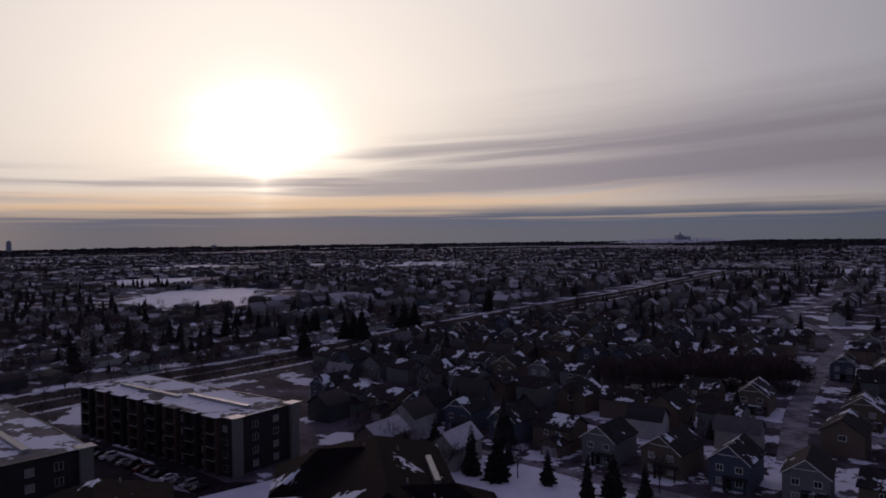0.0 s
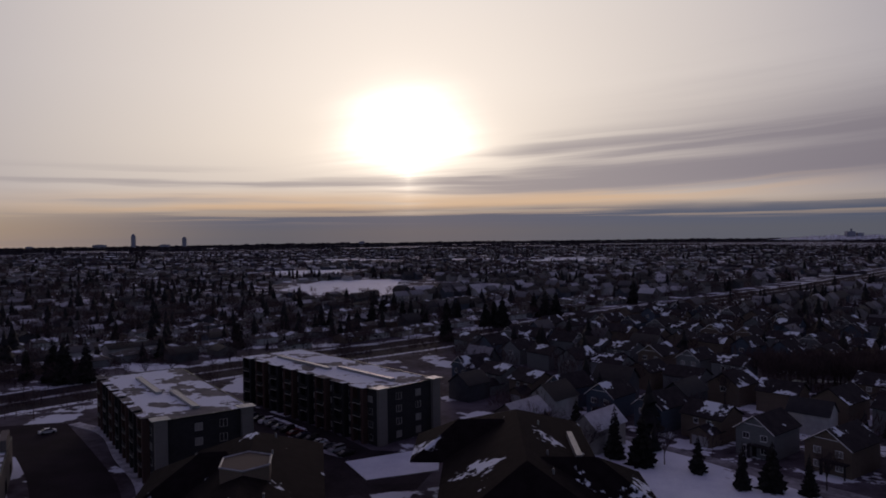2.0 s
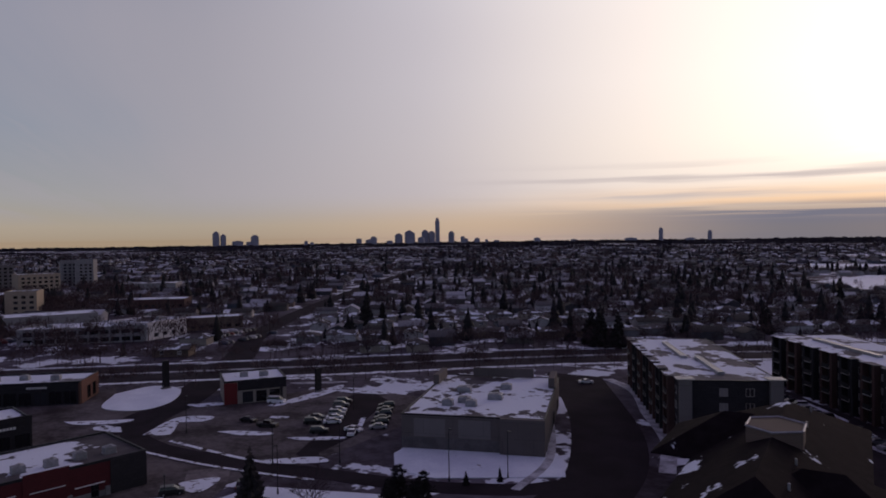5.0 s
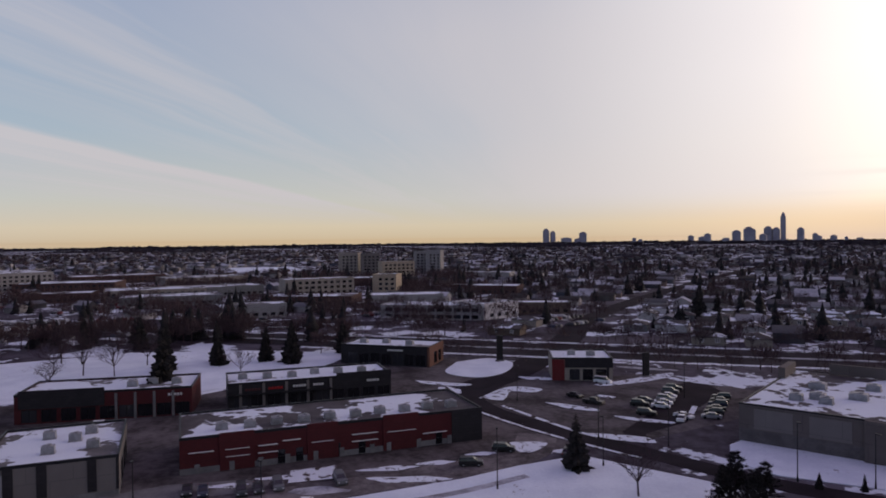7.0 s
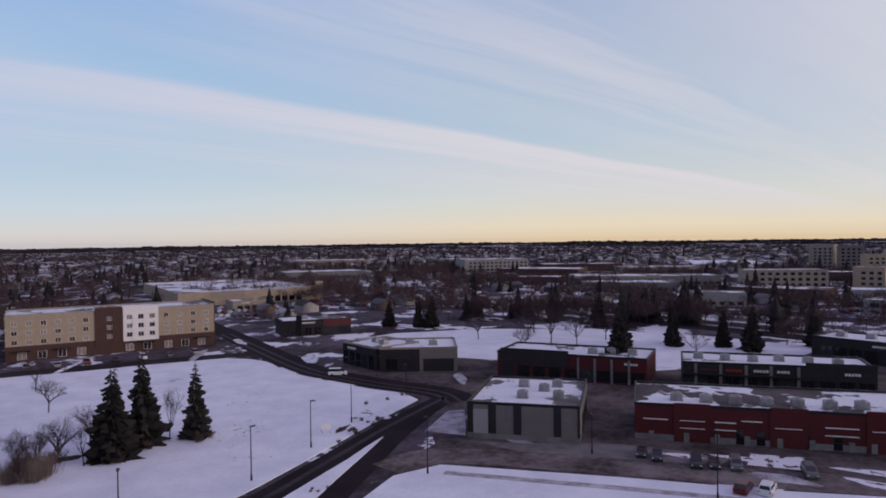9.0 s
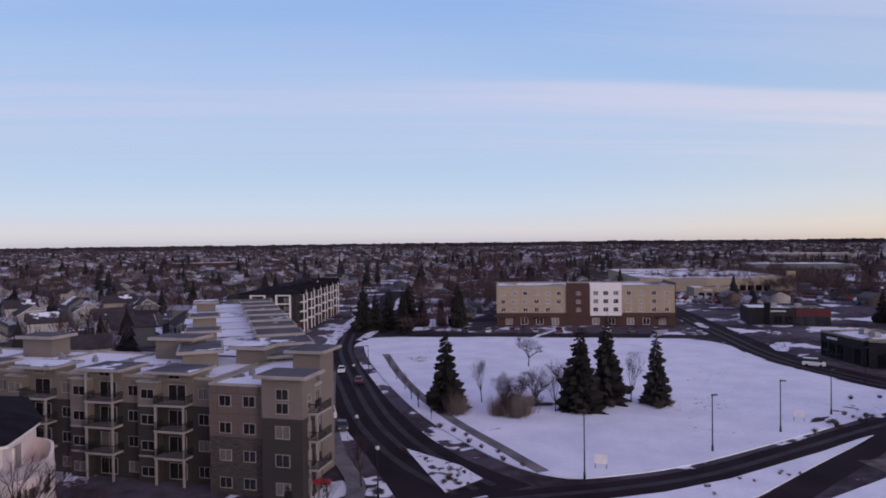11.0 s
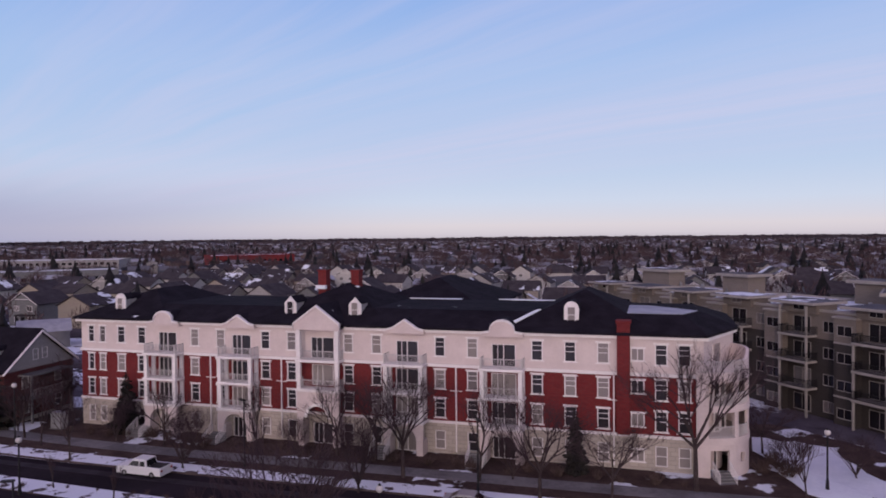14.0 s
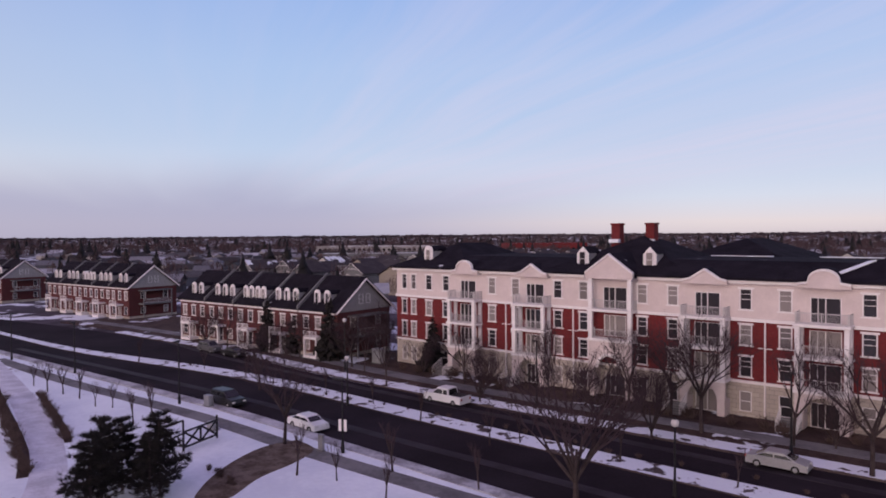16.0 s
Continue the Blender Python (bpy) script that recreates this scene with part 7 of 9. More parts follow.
prev = None
for i in range(25):
    s = (i - 12) / 12
    row = [bm.verts.new((s * 420, yy, max(0.0, (1 - s * s) * hh * (1 + 0.15 * math.sin(i * 2.1))))) for yy, hh in ((-160, 0), (0, 26), (160, 0))]
    if prev:
        for j in range(2):
            bm.faces.new((prev[j], row[j], row[j + 1], prev[j + 1]))
    prev = row
part("slope", bm, ROOF_SNOWY, plant)
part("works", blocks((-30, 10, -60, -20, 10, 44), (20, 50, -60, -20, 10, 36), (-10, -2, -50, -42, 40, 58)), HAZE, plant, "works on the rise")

# ---- trees ----
rng = random.Random(11)


def pydata(name, verts, faces, materials, indices=None):
    me = bpy.data.meshes.new(name)
    me.from_pydata(verts, [], faces)
    for m in materials:
        me.materials.append(m)
    if indices is not None:
        me.polygons.foreach_set("material_index", indices)
    me.update()
    return me


def spruce_mesh(h, spread_out, seed, levels=34, low=0.06):
    r, verts, faces = random.Random(seed), [], []
    for k in range(levels):
        s = k / (levels - 1)
        base_z = z = h * (low + (0.97 - low) * s)
        reach = h * spread_out * (1 - s) ** 0.85 * r.uniform(0.72, 1.15) + 0.12
        n = max(5, int(11 * (1 - s * 0.55)))
        off = r.uniform(0, 6.3)
        for i in range(n):
            a = off + 6.283 * i / n + r.uniform(-0.22, 0.22)
            length = reach * r.uniform(0.62, 1.12)
            ca, sa = math.cos(a), math.sin(a)
            drop = -length * r.uniform(0.12, 0.48)
            z = base_z + h * r.uniform(-0.022, 0.022)
            w = length * 0.19
            b = len(verts)
            def at(d, side, dz):
                verts.append((ca * d - sa * side, sa * d + ca * side, z + dz))
            at(0.0, 0, 0.12 * length), at(length * 0.45, w, drop * 0.5), at(length, 0, drop + 0.10 * length), at(length * 0.45, -w, drop * 0.5)
            at(length * 0.7, w * 1.1, drop * 1.25), at(length * 0.7, -w * 1.1, drop * 1.25), at(length * 0.35, 0, drop * 0.4 - 0.22 * length), at(length * 0.8, 0, drop - 0.16 * length)
            faces += [(b, b + 1, b + 2), (b, b + 2, b + 3), (b + 1, b + 4, b + 2), (b + 3, b + 2, b + 5), (b, b + 6, b + 2), (b + 6, b + 7, b + 2)]
    return pydata("crown", verts, faces, [NEEDLE])


def pine_mesh(h, seed):
    """Upturned branches that end in tufts of long needles."""
    r, verts, faces = random.Random(seed), [], []

    def blade(p, d, w):
        e = d.cross(Vector((r.uniform(-1, 1), r.uniform(-1, 1), r.uniform(-1, 1)))).normalized() * w
        b = len(verts)
        verts.extend([tuple(p - e), tuple(p + e), tuple(p + d)])
        faces.append((b, b + 1, b + 2))

    for k in range(11):
        s = k / 10
        for i in range(6 if s < 0.8 else 4):
            a = 6.283 * i / 6 + k * 0.7 + r.uniform(-0.4, 0.4)
            reach = h * (0.40 - 0.30 * s) * r.uniform(0.55, 1.15)
            z = h * (0.10 + 0.84 * s)
            tip = Vector((math.cos(a) * reach, math.sin(a) * reach, z + reach * r.uniform(0.15, 0.5)))
            root = Vector((0, 0, z))
            blade(root, tip - root, 0.05)
            for q in range(11):
                p = root.lerp(tip, 0.35 + 0.65 * (q + 0.5) / 11) + Vector((r.uniform(-1, 1), r.uniform(-1, 1), r.uniform(-0.5, 0.6))) * 0.16 * reach
                for _ in range(15):
                    blade(p, ((tip - root).normalized() * 0.5 + Vector((r.uniform(-1, 1), r.uniform(-1, 1), r.uniform(-0.3, 1)))).normalized() * r.uniform(0.22, 0.44), 0.026)
    return pydata("crown", verts, faces, [NEEDLE])


def spruce(h, spread_out, seed, label, name="spruce_tree", levels=34, low=0.06):
    t = thing(name, Matrix.Translation((0, 0, -50)), label, "tree", "conifers")
    bm = bmesh.new()
    tube(bm, (0, 0, 0), (0, 0, h * 0.96), h * 0.016 + 0.03, 0.02, 7)
    part("trunk", bm, BARK, t)
    shared("crown", spruce_mesh(h, spread_out, seed, levels, low), t, Matrix.Identity(4))
    return t


def bare_mesh(h, seed, limbs=5, depth=4, upright=0.5, spread_out=0.5, stem=0.34):
    r = random.Random(seed)
    bm, tw = bmesh.new(), bmesh.new()

    def grow(p, d, length, radius, level):
        q = p + d * length
        tube(bm if level < 2 else tw, p, q, radius, radius * 0.66, 6 if level < 2 else 3, False)
        if level >= depth:
            for _ in range(2):
                e = (d + Vector((r.uniform(-0.8, 0.8), r.uniform(-0.8, 0.8), r.uniform(-0.1, 0.8)))).normalized() * length * r.uniform(0.6, 1.1)
                w = e.cross(Vector((r.uniform(-1, 1), r.uniform(-1, 1), 0.2))).normalized() * h * 0.0011
                a = p.lerp(q, r.uniform(0.4, 1.0))
                tw.faces.new([tw.verts.new(v) for v in (a - w, a + w, a + e)])
            return
        n = limbs if level == 0 else r.choice((2, 3, 3, 4))
        for i in range(n):
            a = 6.283 * i / n + r.uniform(-0.5, 0.5)
            tilt = r.uniform(0.28, 0.75) * (spread_out / 0.5)
            side = Vector((math.cos(a), math.sin(a), 0))
            axis = (d + d.cross(Vector((0.3, 0.2, 1))).normalized() * math.sin(a) * tilt + side * tilt * 0.9 + Vector((0, 0, upright * 0.3))).normalized()
            start = p.lerp(q, r.uniform(0.62, 1.0)) if level else p.lerp(q, r.uniform(0.75, 1.0))
            grow(start, axis, (h * 0.30 if level == 0 and stem < 0.3 else length) * r.uniform(0.62, 0.88), radius * 0.58, level + 1)

    grow(Vector((0, 0, 0)), Vector((r.uniform(-0.06, 0.06), r.uniform(-0.06, 0.06), 1)).normalized(), h * stem, h * 0.0165 + 0.02, 0)
    return bm, tw


def bare(h, seed, label, name="bare_tree", **how):
    t = thing(name, Matrix.Translation((0, 0, -50)), label, "tree", "bare trees")
    bm, tw = bare_mesh(h, seed, **how)
    part("trunk", bm, BARK, t)
    part("crown", tw, TWIG, t, "bare leafless twigs")
    return t


def shrub(seed, label):
    t = thing("shrub", Matrix.Translation((0, 0, -50)), label, "shrub", "shrubs")
    r, verts, faces = random.Random(seed), [], []
    for i in range(46):
        a, tilt, lg = r.uniform(0, 6.283), r.uniform(0.05, 0.85) ** 0.8, r.uniform(0.45, 1.0)
        p = Vector((r.uniform(-0.22, 0.22), r.uniform(-0.22, 0.22), 0))
        d = Vector((math.cos(a) * math.sin(tilt), math.sin(a) * math.sin(tilt), math.cos(tilt)))
        stems = [(p, d * lg)]
        for _ in range(11):
            q = p + d * lg * r.uniform(0.3, 0.95)
            stems.append((q, (d + Vector((r.uniform(-1, 1), r.uniform(-1, 1), r.uniform(-0.4, 0.8)))).normalized() * lg * r.uniform(0.15, 0.4)))
        for q, e in stems:
            s = e.cross(Vector((r.uniform(-1, 1), r.uniform(-1, 1), 0.3))).normalized() * 0.017
            n = len(verts)
            verts += [tuple(q - s), tuple(q + s), tuple(q + e)]
            faces.append((n, n + 1, n + 2))
    shared("branching", pydata("branching", verts, faces, [SHRUB]), t, Matrix.Identity(4))
    return t


SPRUCES = [spruce(10, 0.285, 1, "tall dark green spruce standing in snow"), spruce(10, 0.215, 2, "slender dark spruce with drooping branches"), spruce(10, 0.29, 3, "broad dark spruce with uneven branches")]
PINES = [thing("pine_tree", Matrix.Translation((0, 0, -50)), "bushy dark pine with upturned branches", "tree", "pines")]
bm = bmesh.new()
tube(bm, (0, 0, 0), (0, 0, 4.7), 0.11, 0.03, 7)
part("trunk", bm, BARK, PINES[0])
shared("crown", pine_mesh(5, 7), PINES[0], Matrix.Identity(4))
BARES = [bare(10, 21, "leafless tree with many fine branches", limbs=5, depth=5), bare(10, 22, "spreading leafless tree with fine twigs", limbs=6, depth=5, spread_out=0.62), bare(10, 23, "upright leafless tree with fine twigs", limbs=4, depth=5, upright=1.2, spread_out=0.38),
         bare(10, 24, "low leafless tree with several stems", limbs=9, depth=5, upright=0.8, spread_out=0.5, stem=0.10)]
SAPLING = bare(3.6, 31, "young leafless street tree", "sapling", limbs=4, depth=3, upright=1.4, spread_out=0.3)
SHRUBS = [shrub(41, "dry brown leafless shrub")]


def plant_at(proto, x, y, scale, z=0.0, lean=0.0):
    ob = copy_thing(proto, Matrix.Translation((x, y, z)) @ Matrix.Rotation(rng.uniform(0, 6.283), 4, "Z") @ Matrix.Diagonal((scale * rng.uniform(0.92, 1.08), scale * rng.uniform(0.92, 1.08), scale, 1)))
    return ob


SPOTS = [(-55, -104, 14.2, 2), (-73, -91, 14.5, 0), (-81, -93.5, 15.5, 0), (-78, -96.5, 13.5, 1), (-87, -88, 13.2, 1), (-166, -34, 17, 0), (-211.6, -42.8, 17.3, 1), (-217, -28.3, 13.4, 1), (-215, -7, 14, 1), (-221, -15, 13, 1),
         (-231, 9, 12, 0), (-233, -118, 12.5, 0), (-232, -123, 13, 1), (-229, -134, 11.5, 2), (-224, -30, 14, 1), (-218, -7, 14, 0), (-256, -60, 13, 2), (-262, -80, 13, 1),
         (-105.8, 41.8, 9.6, 0), (-90, 73.3, 2.6, 0), (-87.6, 78.8, 2.8, 1), (-0.4, 170, 9, 0), (8, 153, 12, 1), (13.4, 149, 12, 0), (30.8, 138, 9.5, 1), (36, 138, 10, 0), (42, 136.5, 8, 1), (-31.5, 152, 3.6, 0), (24, 146, 8, 2),
         (-71.5, 366, 16, 0), (-66, 372, 15, 1), (-115, 391, 15, 0), (-110, 398, 13, 2), (-21, 406, 18, 2), (-15, 410, 17, 0), (-28, 412, 16, 2), (-50, 364, 15, 0), (-46, 368, 17, 1), (-148, 280, 13, 0), (-233, 456, 14, 0), (34, 493, 18, 2), (-285, 169, 16, 0), (-280, 175, 14, 1),
         (-169, 254, 10, 0), (-171, 203, 17, 2), (-178, 206, 16, 0), (-166, 207, 15, 0), (-190, 207, 13, 1), (-113, 364, 15, 0), (-61, 312, 16, 0), (-101, 384, 15, 1), (-41, 363, 18, 0), (-185, 433, 13, 0), (-151, 283, 13, 0), (-207, 277, 14, 1),
         (64.5, -54.0, 7.2, 0), (15.5, -61.5, 6.4, 1), (92, -45.6, 8.4, 2), (87, -47.8, 8.8, 2), (79.6, -48.6, 9.2, 2), (-12.2, -65.4, 4.6, 2), (-18.6, -67.6, 4.8, 0)]
SPOTS += [(-78 - 3.6 * i + rng.uniform(-2, 2), -193 - rng.uniform(0, 22), rng.uniform(10, 16), i % 3) for i in range(11)]
for x, y, h, k in SPOTS:
    plant_at(SPRUCES[k], x, y, h / 10)
for x, y, h in ((45.6, -12.0, 5.4), (44.0, -11.0, 5.0), (47.0, -13.6, 4.8), (45.2, -15.4, 5.2), (43.2, -14.2, 4.4), (-87.6, 58.1, 7.0), (-84.5, 60.5, 6.4), (-86, 55.4, 5.8), (-83, 58, 6.0)):
    plant_at(PINES[0], x, y, h / 5, 0.1)
BARE_SPOTS = [(26.9, -35.1, 10.2, 3), (30.8, -49.4, 6.6, 3), (29, -53.8, 8.4, 0), (16, -52.8, 7.6, 0), (5.2, -61.2, 10.4, 0), (49, -47.4, 5.6, 3), (60.7, -44.4, 5.2, 2), (49.1, -26.3, 6.5, 0), (38, -56.5, 6.5, 0), (22.5, -55.8, 6.2, 2), (56, -51.5, 5.5, 0), (33.6, -56.6, 7.0, 1),
              (44.5, -52.6, 5.6, 2), (72.5, -47.5, 6.0, 0), (11, -55.8, 6.0, 1), (68, -46.3, 5.0, 2), (-92.4, 46, 6.6, 1), (-229, -70.6, 9, 0), (-227, -61, 9, 1), (-231, -77, 9, 0), (-213, -73, 9, 1), (-209, -64, 9, 0), (-210, -89, 8, 1), (-206, -55, 8, 0), (-222, -50, 8, 1), (-196, -20, 7, 0),
              (-190, -66, 7, 1), (-66, -99, 6, 3), (-62.5, -96, 4.6, 3), (-60.5, -93.5, 4.2, 3), (-70.5, -100, 6.0, 3), (-65, -102, 5.0, 3), (-54.5, -99.5, 4.0, 3), (-62, -104, 5.5, 2), (-84, -91, 6, 2), (-76, -100, 6, 1), (-69, -92, 5, 2), (-100, -150, 6, 0), (-88, -128, 6, 1), (-22, -66, 4.0, 2), (0.5, -74, 5.0, 0), (-3, -62.6, 4.0, 2), (2, 152, 7, 1), (18, 150, 7, 0), (-6, 160, 8, 1), (46, 140, 7, 0),
              (-29, -75, 4.5, 2), (74, -57, 7.5, 0), (76, -63, 8.5, 1), (73.5, -70, 8.0, 0), (77.5, -55, 6.5, 3), (72, -62, 6.5, 3), (20, -57.4, 4.6, 3), (41, -53.8, 4.6, 3), (36, -55.2, 4.4, 3), (52.5, -52.0, 4.8, 3), (62.5, -51.0, 4.6, 3), (-2, -68, 4.6, 3), (-7, -70, 4.2, 3), (69, -33.5, 6.0, 1), (76, -49, 5.2, 3), (82.5, -45.6, 5.2, 0), (88, -44, 5.0, 3), (98, -42, 5.4, 0), (104, -41, 5.0, 3), (24.6, 196, 7, 2), (40, 204, 7, 2)]
for x, y, h, k in BARE_SPOTS:
    plant_at(BARES[k], x, y, h / 8.2)
STAKES = [(87.4, -15.2), (83.2, -15.8), (80.6, -16.8), (77.2, -17.6), (72.5, -18.0), (70.7, -19.1), (63.6, -19.0), (63.8, -20.7), (42.0, -23.6), (39.2, -25.1), (34.2, -25.6), (31.7, -31.2), (38.2, -29.0), (38.2, -38.4), (37.0, -40.6), (47.3, -38.6), (55.3, -39.0), (61.5, -37.4),
          (75, -34.6), (84, -33.2), (95, -28.6), (-49.2, -98), (-50.8, -106), (-52.2, -112), (-54.5, -120), (-57, -130), (-60.5, -142), (-92, 60), (29, -42.6), (21, -44.2), (12, -46), (4, -47.6)]
for x, y in STAKES:
    plant_at(SAPLING, x, y, rng.uniform(0.75, 1.1), 0.1)
for i in range(34):
    q = Vector((-205, 84)).lerp(Vector((-60, 300)), i / 33) + Vector((-23 + rng.uniform(-1, 1), 15))
    plant_at(BARES[i % 3], q.x, q.y, rng.uniform(0.5, 0.75))
CLUMP = thing("grass_clump", Matrix.Translation((0, 0, -50)), "tall dry beige ornamental grass standing in snow", "grass", "tall grass clumps")
r, verts, faces = random.Random(43), [], []
for i in range(520):
    p = Vector((r.gauss(0, 0.16), r.gauss(0, 0.16), 0))
    e = Vector((p.x * 0.5 + r.uniform(-0.1, 0.1), p.y * 0.5 + r.uniform(-0.1, 0.1), r.uniform(0.55, 1.0)))
    s = Vector((r.uniform(-1, 1), r.uniform(-1, 1), 0)).normalized() * 0.007
    n = len(verts)
    verts += [tuple(p - s), tuple(p + s), tuple(p + e)]
    faces.append((n, n + 1, n + 2))
shared("foliage", pydata("foliage", verts, faces, [DRY_GRASS]), CLUMP, Matrix.Identity(4))
for x, y, s in ((-61.6, -92.6, 4.2), (-59.8, -94.8, 3.8), (-63.6, -93.6, 4.4), (-62.4, -96.4, 3.6), (-54.2, -98.8, 4.0), (-55.6, -99.8, 3.2)):
    plant_at(CLUMP, x, y, s, 0.1)
SHRUB_SPOTS = [(-72, -88.5, 1.6), (-85, -85.5, 2.0), (-88, -86, 1.6), (-79, -90, 1.8), (-83, -97, 3), (-68, -97, 2.6)]
for i in range(26):
    s = i / 25
    SHRUB_SPOTS.append((6 + 64 * s + rng.uniform(-0.6, 0.6), -64.0 + 10.8 * s + 2.2 + rng.uniform(-0.5, 0.8), rng.uniform(0.7, 1.5)))
SHRUB_SPOTS += [(rng.uniform(-98, -112), rng.uniform(-66.5, -63), rng.uniform(0.5, 1.1)) for _ in range(10)] + [(-37.6 - rng.uniform(0, 4), -70 - rng.uniform(0, 4), 0.6) for _ in range(8)]
SHRUB_SPOTS += [(-48 - rng.uniform(0, 1.5), -72 - 3 * i, rng.uniform(0.5, 1.0)) for i in range(8)] + [(-60 - rng.uniform(0, 26), -53 - rng.uniform(0, 3), 0.45) for _ in range(9)]
for i in range(30):
    s = i / 29
    a, b = Vector((-10, -51)), Vector((64, -37.3))
    q = a.lerp(b, s)
    SHRUB_SPOTS.append((q.x + rng.uniform(-1, 1), q.y + rng.uniform(-0.5, 0.5) - 0.8 * math.sin(s * 3.14), rng.uniform(0.3, 0.55)))
SHRUB_SPOTS += [(81.5 - i * 0.95 + rng.uniform(-0.2, 0.2), -14.85 + i * 0.072 + rng.uniform(-0.2, 0.2), rng.uniform(0.7, 1.05)) for i in range(22)] + [(82 - i * 1.0 + rng.uniform(-0.2, 0.2), -11.3 + i * 0.078 + rng.uniform(-0.3, 0.3), rng.uniform(0.8, 1.2)) for i in range(28)]
SHRUB_SPOTS += [(0.4, -68.2, 1.6), (-1.0, -70.0, 1.7), (-1.6, -68.0, 1.5), (-0.4, -72.0, 1.5), (-2.4, -69.4, 1.3)]
SHRUB_SPOTS += [(-118, -74, 0.9), (-123, -72, 0.8), (-128, -71.4, 0.9), (-132, -70.8, 0.8), (-94, -64, 0.8), (-101, -66, 0.9), (-107, -68, 0.8), (-38.7, -85, 0.8), (-39.6, -80, 0.7), (-40.5, -75, 0.8)]
SHRUB_SPOTS += [(47.5 - i * 0.5, -19.6 + 0.25 * math.sin(i * 1.7), rng.uniform(0.35, 0.6)) for i in range(10)]
for x, y, s in SHRUB_SPOTS:
    plant_at(SHRUBS[0], x, y, s, 0.1)

# ---- cars ----
PAINTS = {"white": ((0.62, 0.62, 0.63), (0.70, 0.70, 0.71)), "silver": ((0.23, 0.23, 0.24), (0.30, 0.30, 0.31)), "black": ((0.008, 0.008, 0.009), (0.014, 0.014, 0.015)), "dark red": ((0.09, 0.008, 0.008), (0.12, 0.012, 0.012)), "dark blue": ((0.012, 0.016, 0.035), (0.018, 0.022, 0.045)), "grey": ((0.07, 0.07, 0.075), (0.10, 0.10, 0.105))}
PAINT = {k: surface(k.replace(" ", "_") + "_car_paint", a, b, 0.6, 0.32, 0.0, spec=0.5) for k, (a, b) in PAINTS.items()}
HEADLIGHT = surface("headlight", (0.5, 0.5, 0.5), (0.6, 0.6, 0.6), 3, 0.2, 0.0)
TAILLIGHT = surface("tail_light", (0.25, 0.01, 0.01), (0.3, 0.015, 0.015), 3, 0.3, 0.0)
SHAPES = {"sedan": (4.7, 1.8, [(-2.3, 0.62), (-2.25, 0.92), (-1.2, 1.0), (1.35, 0.98), (2.25, 0.82), (2.35, 0.55)], [(-1.65, 0.98), (-0.75, 1.42), (0.55, 1.44), (1.45, 0.98)]),
          "suv": (4.7, 1.9, [(-2.3, 0.55), (-2.32, 1.05), (-1.6, 1.12), (1.1, 1.1), (2.2, 0.98), (2.35, 0.55)], [(-2.2, 1.1), (-1.95, 1.70), (0.35, 1.72), (1.25, 1.1)]),
          "van": (5.2, 2.0, [(-2.55, 0.5), (-2.58, 1.2), (-1.6, 1.25), (1.6, 1.2), (2.5, 1.0), (2.6, 0.5)], [(-2.5, 1.2), (-2.4, 2.0), (0.9, 2.0), (1.9, 1.2)]),
          "pickup": (5.6, 1.95, [(-2.75, 0.6), (-2.78, 1.1), (-0.9, 1.12), (1.4, 1.12), (2.65, 1.05), (2.75, 0.6)], [(-0.95, 1.1), (-0.8, 1.78), (0.75, 1.78), (1.45, 1.1)])}
CARS = {}


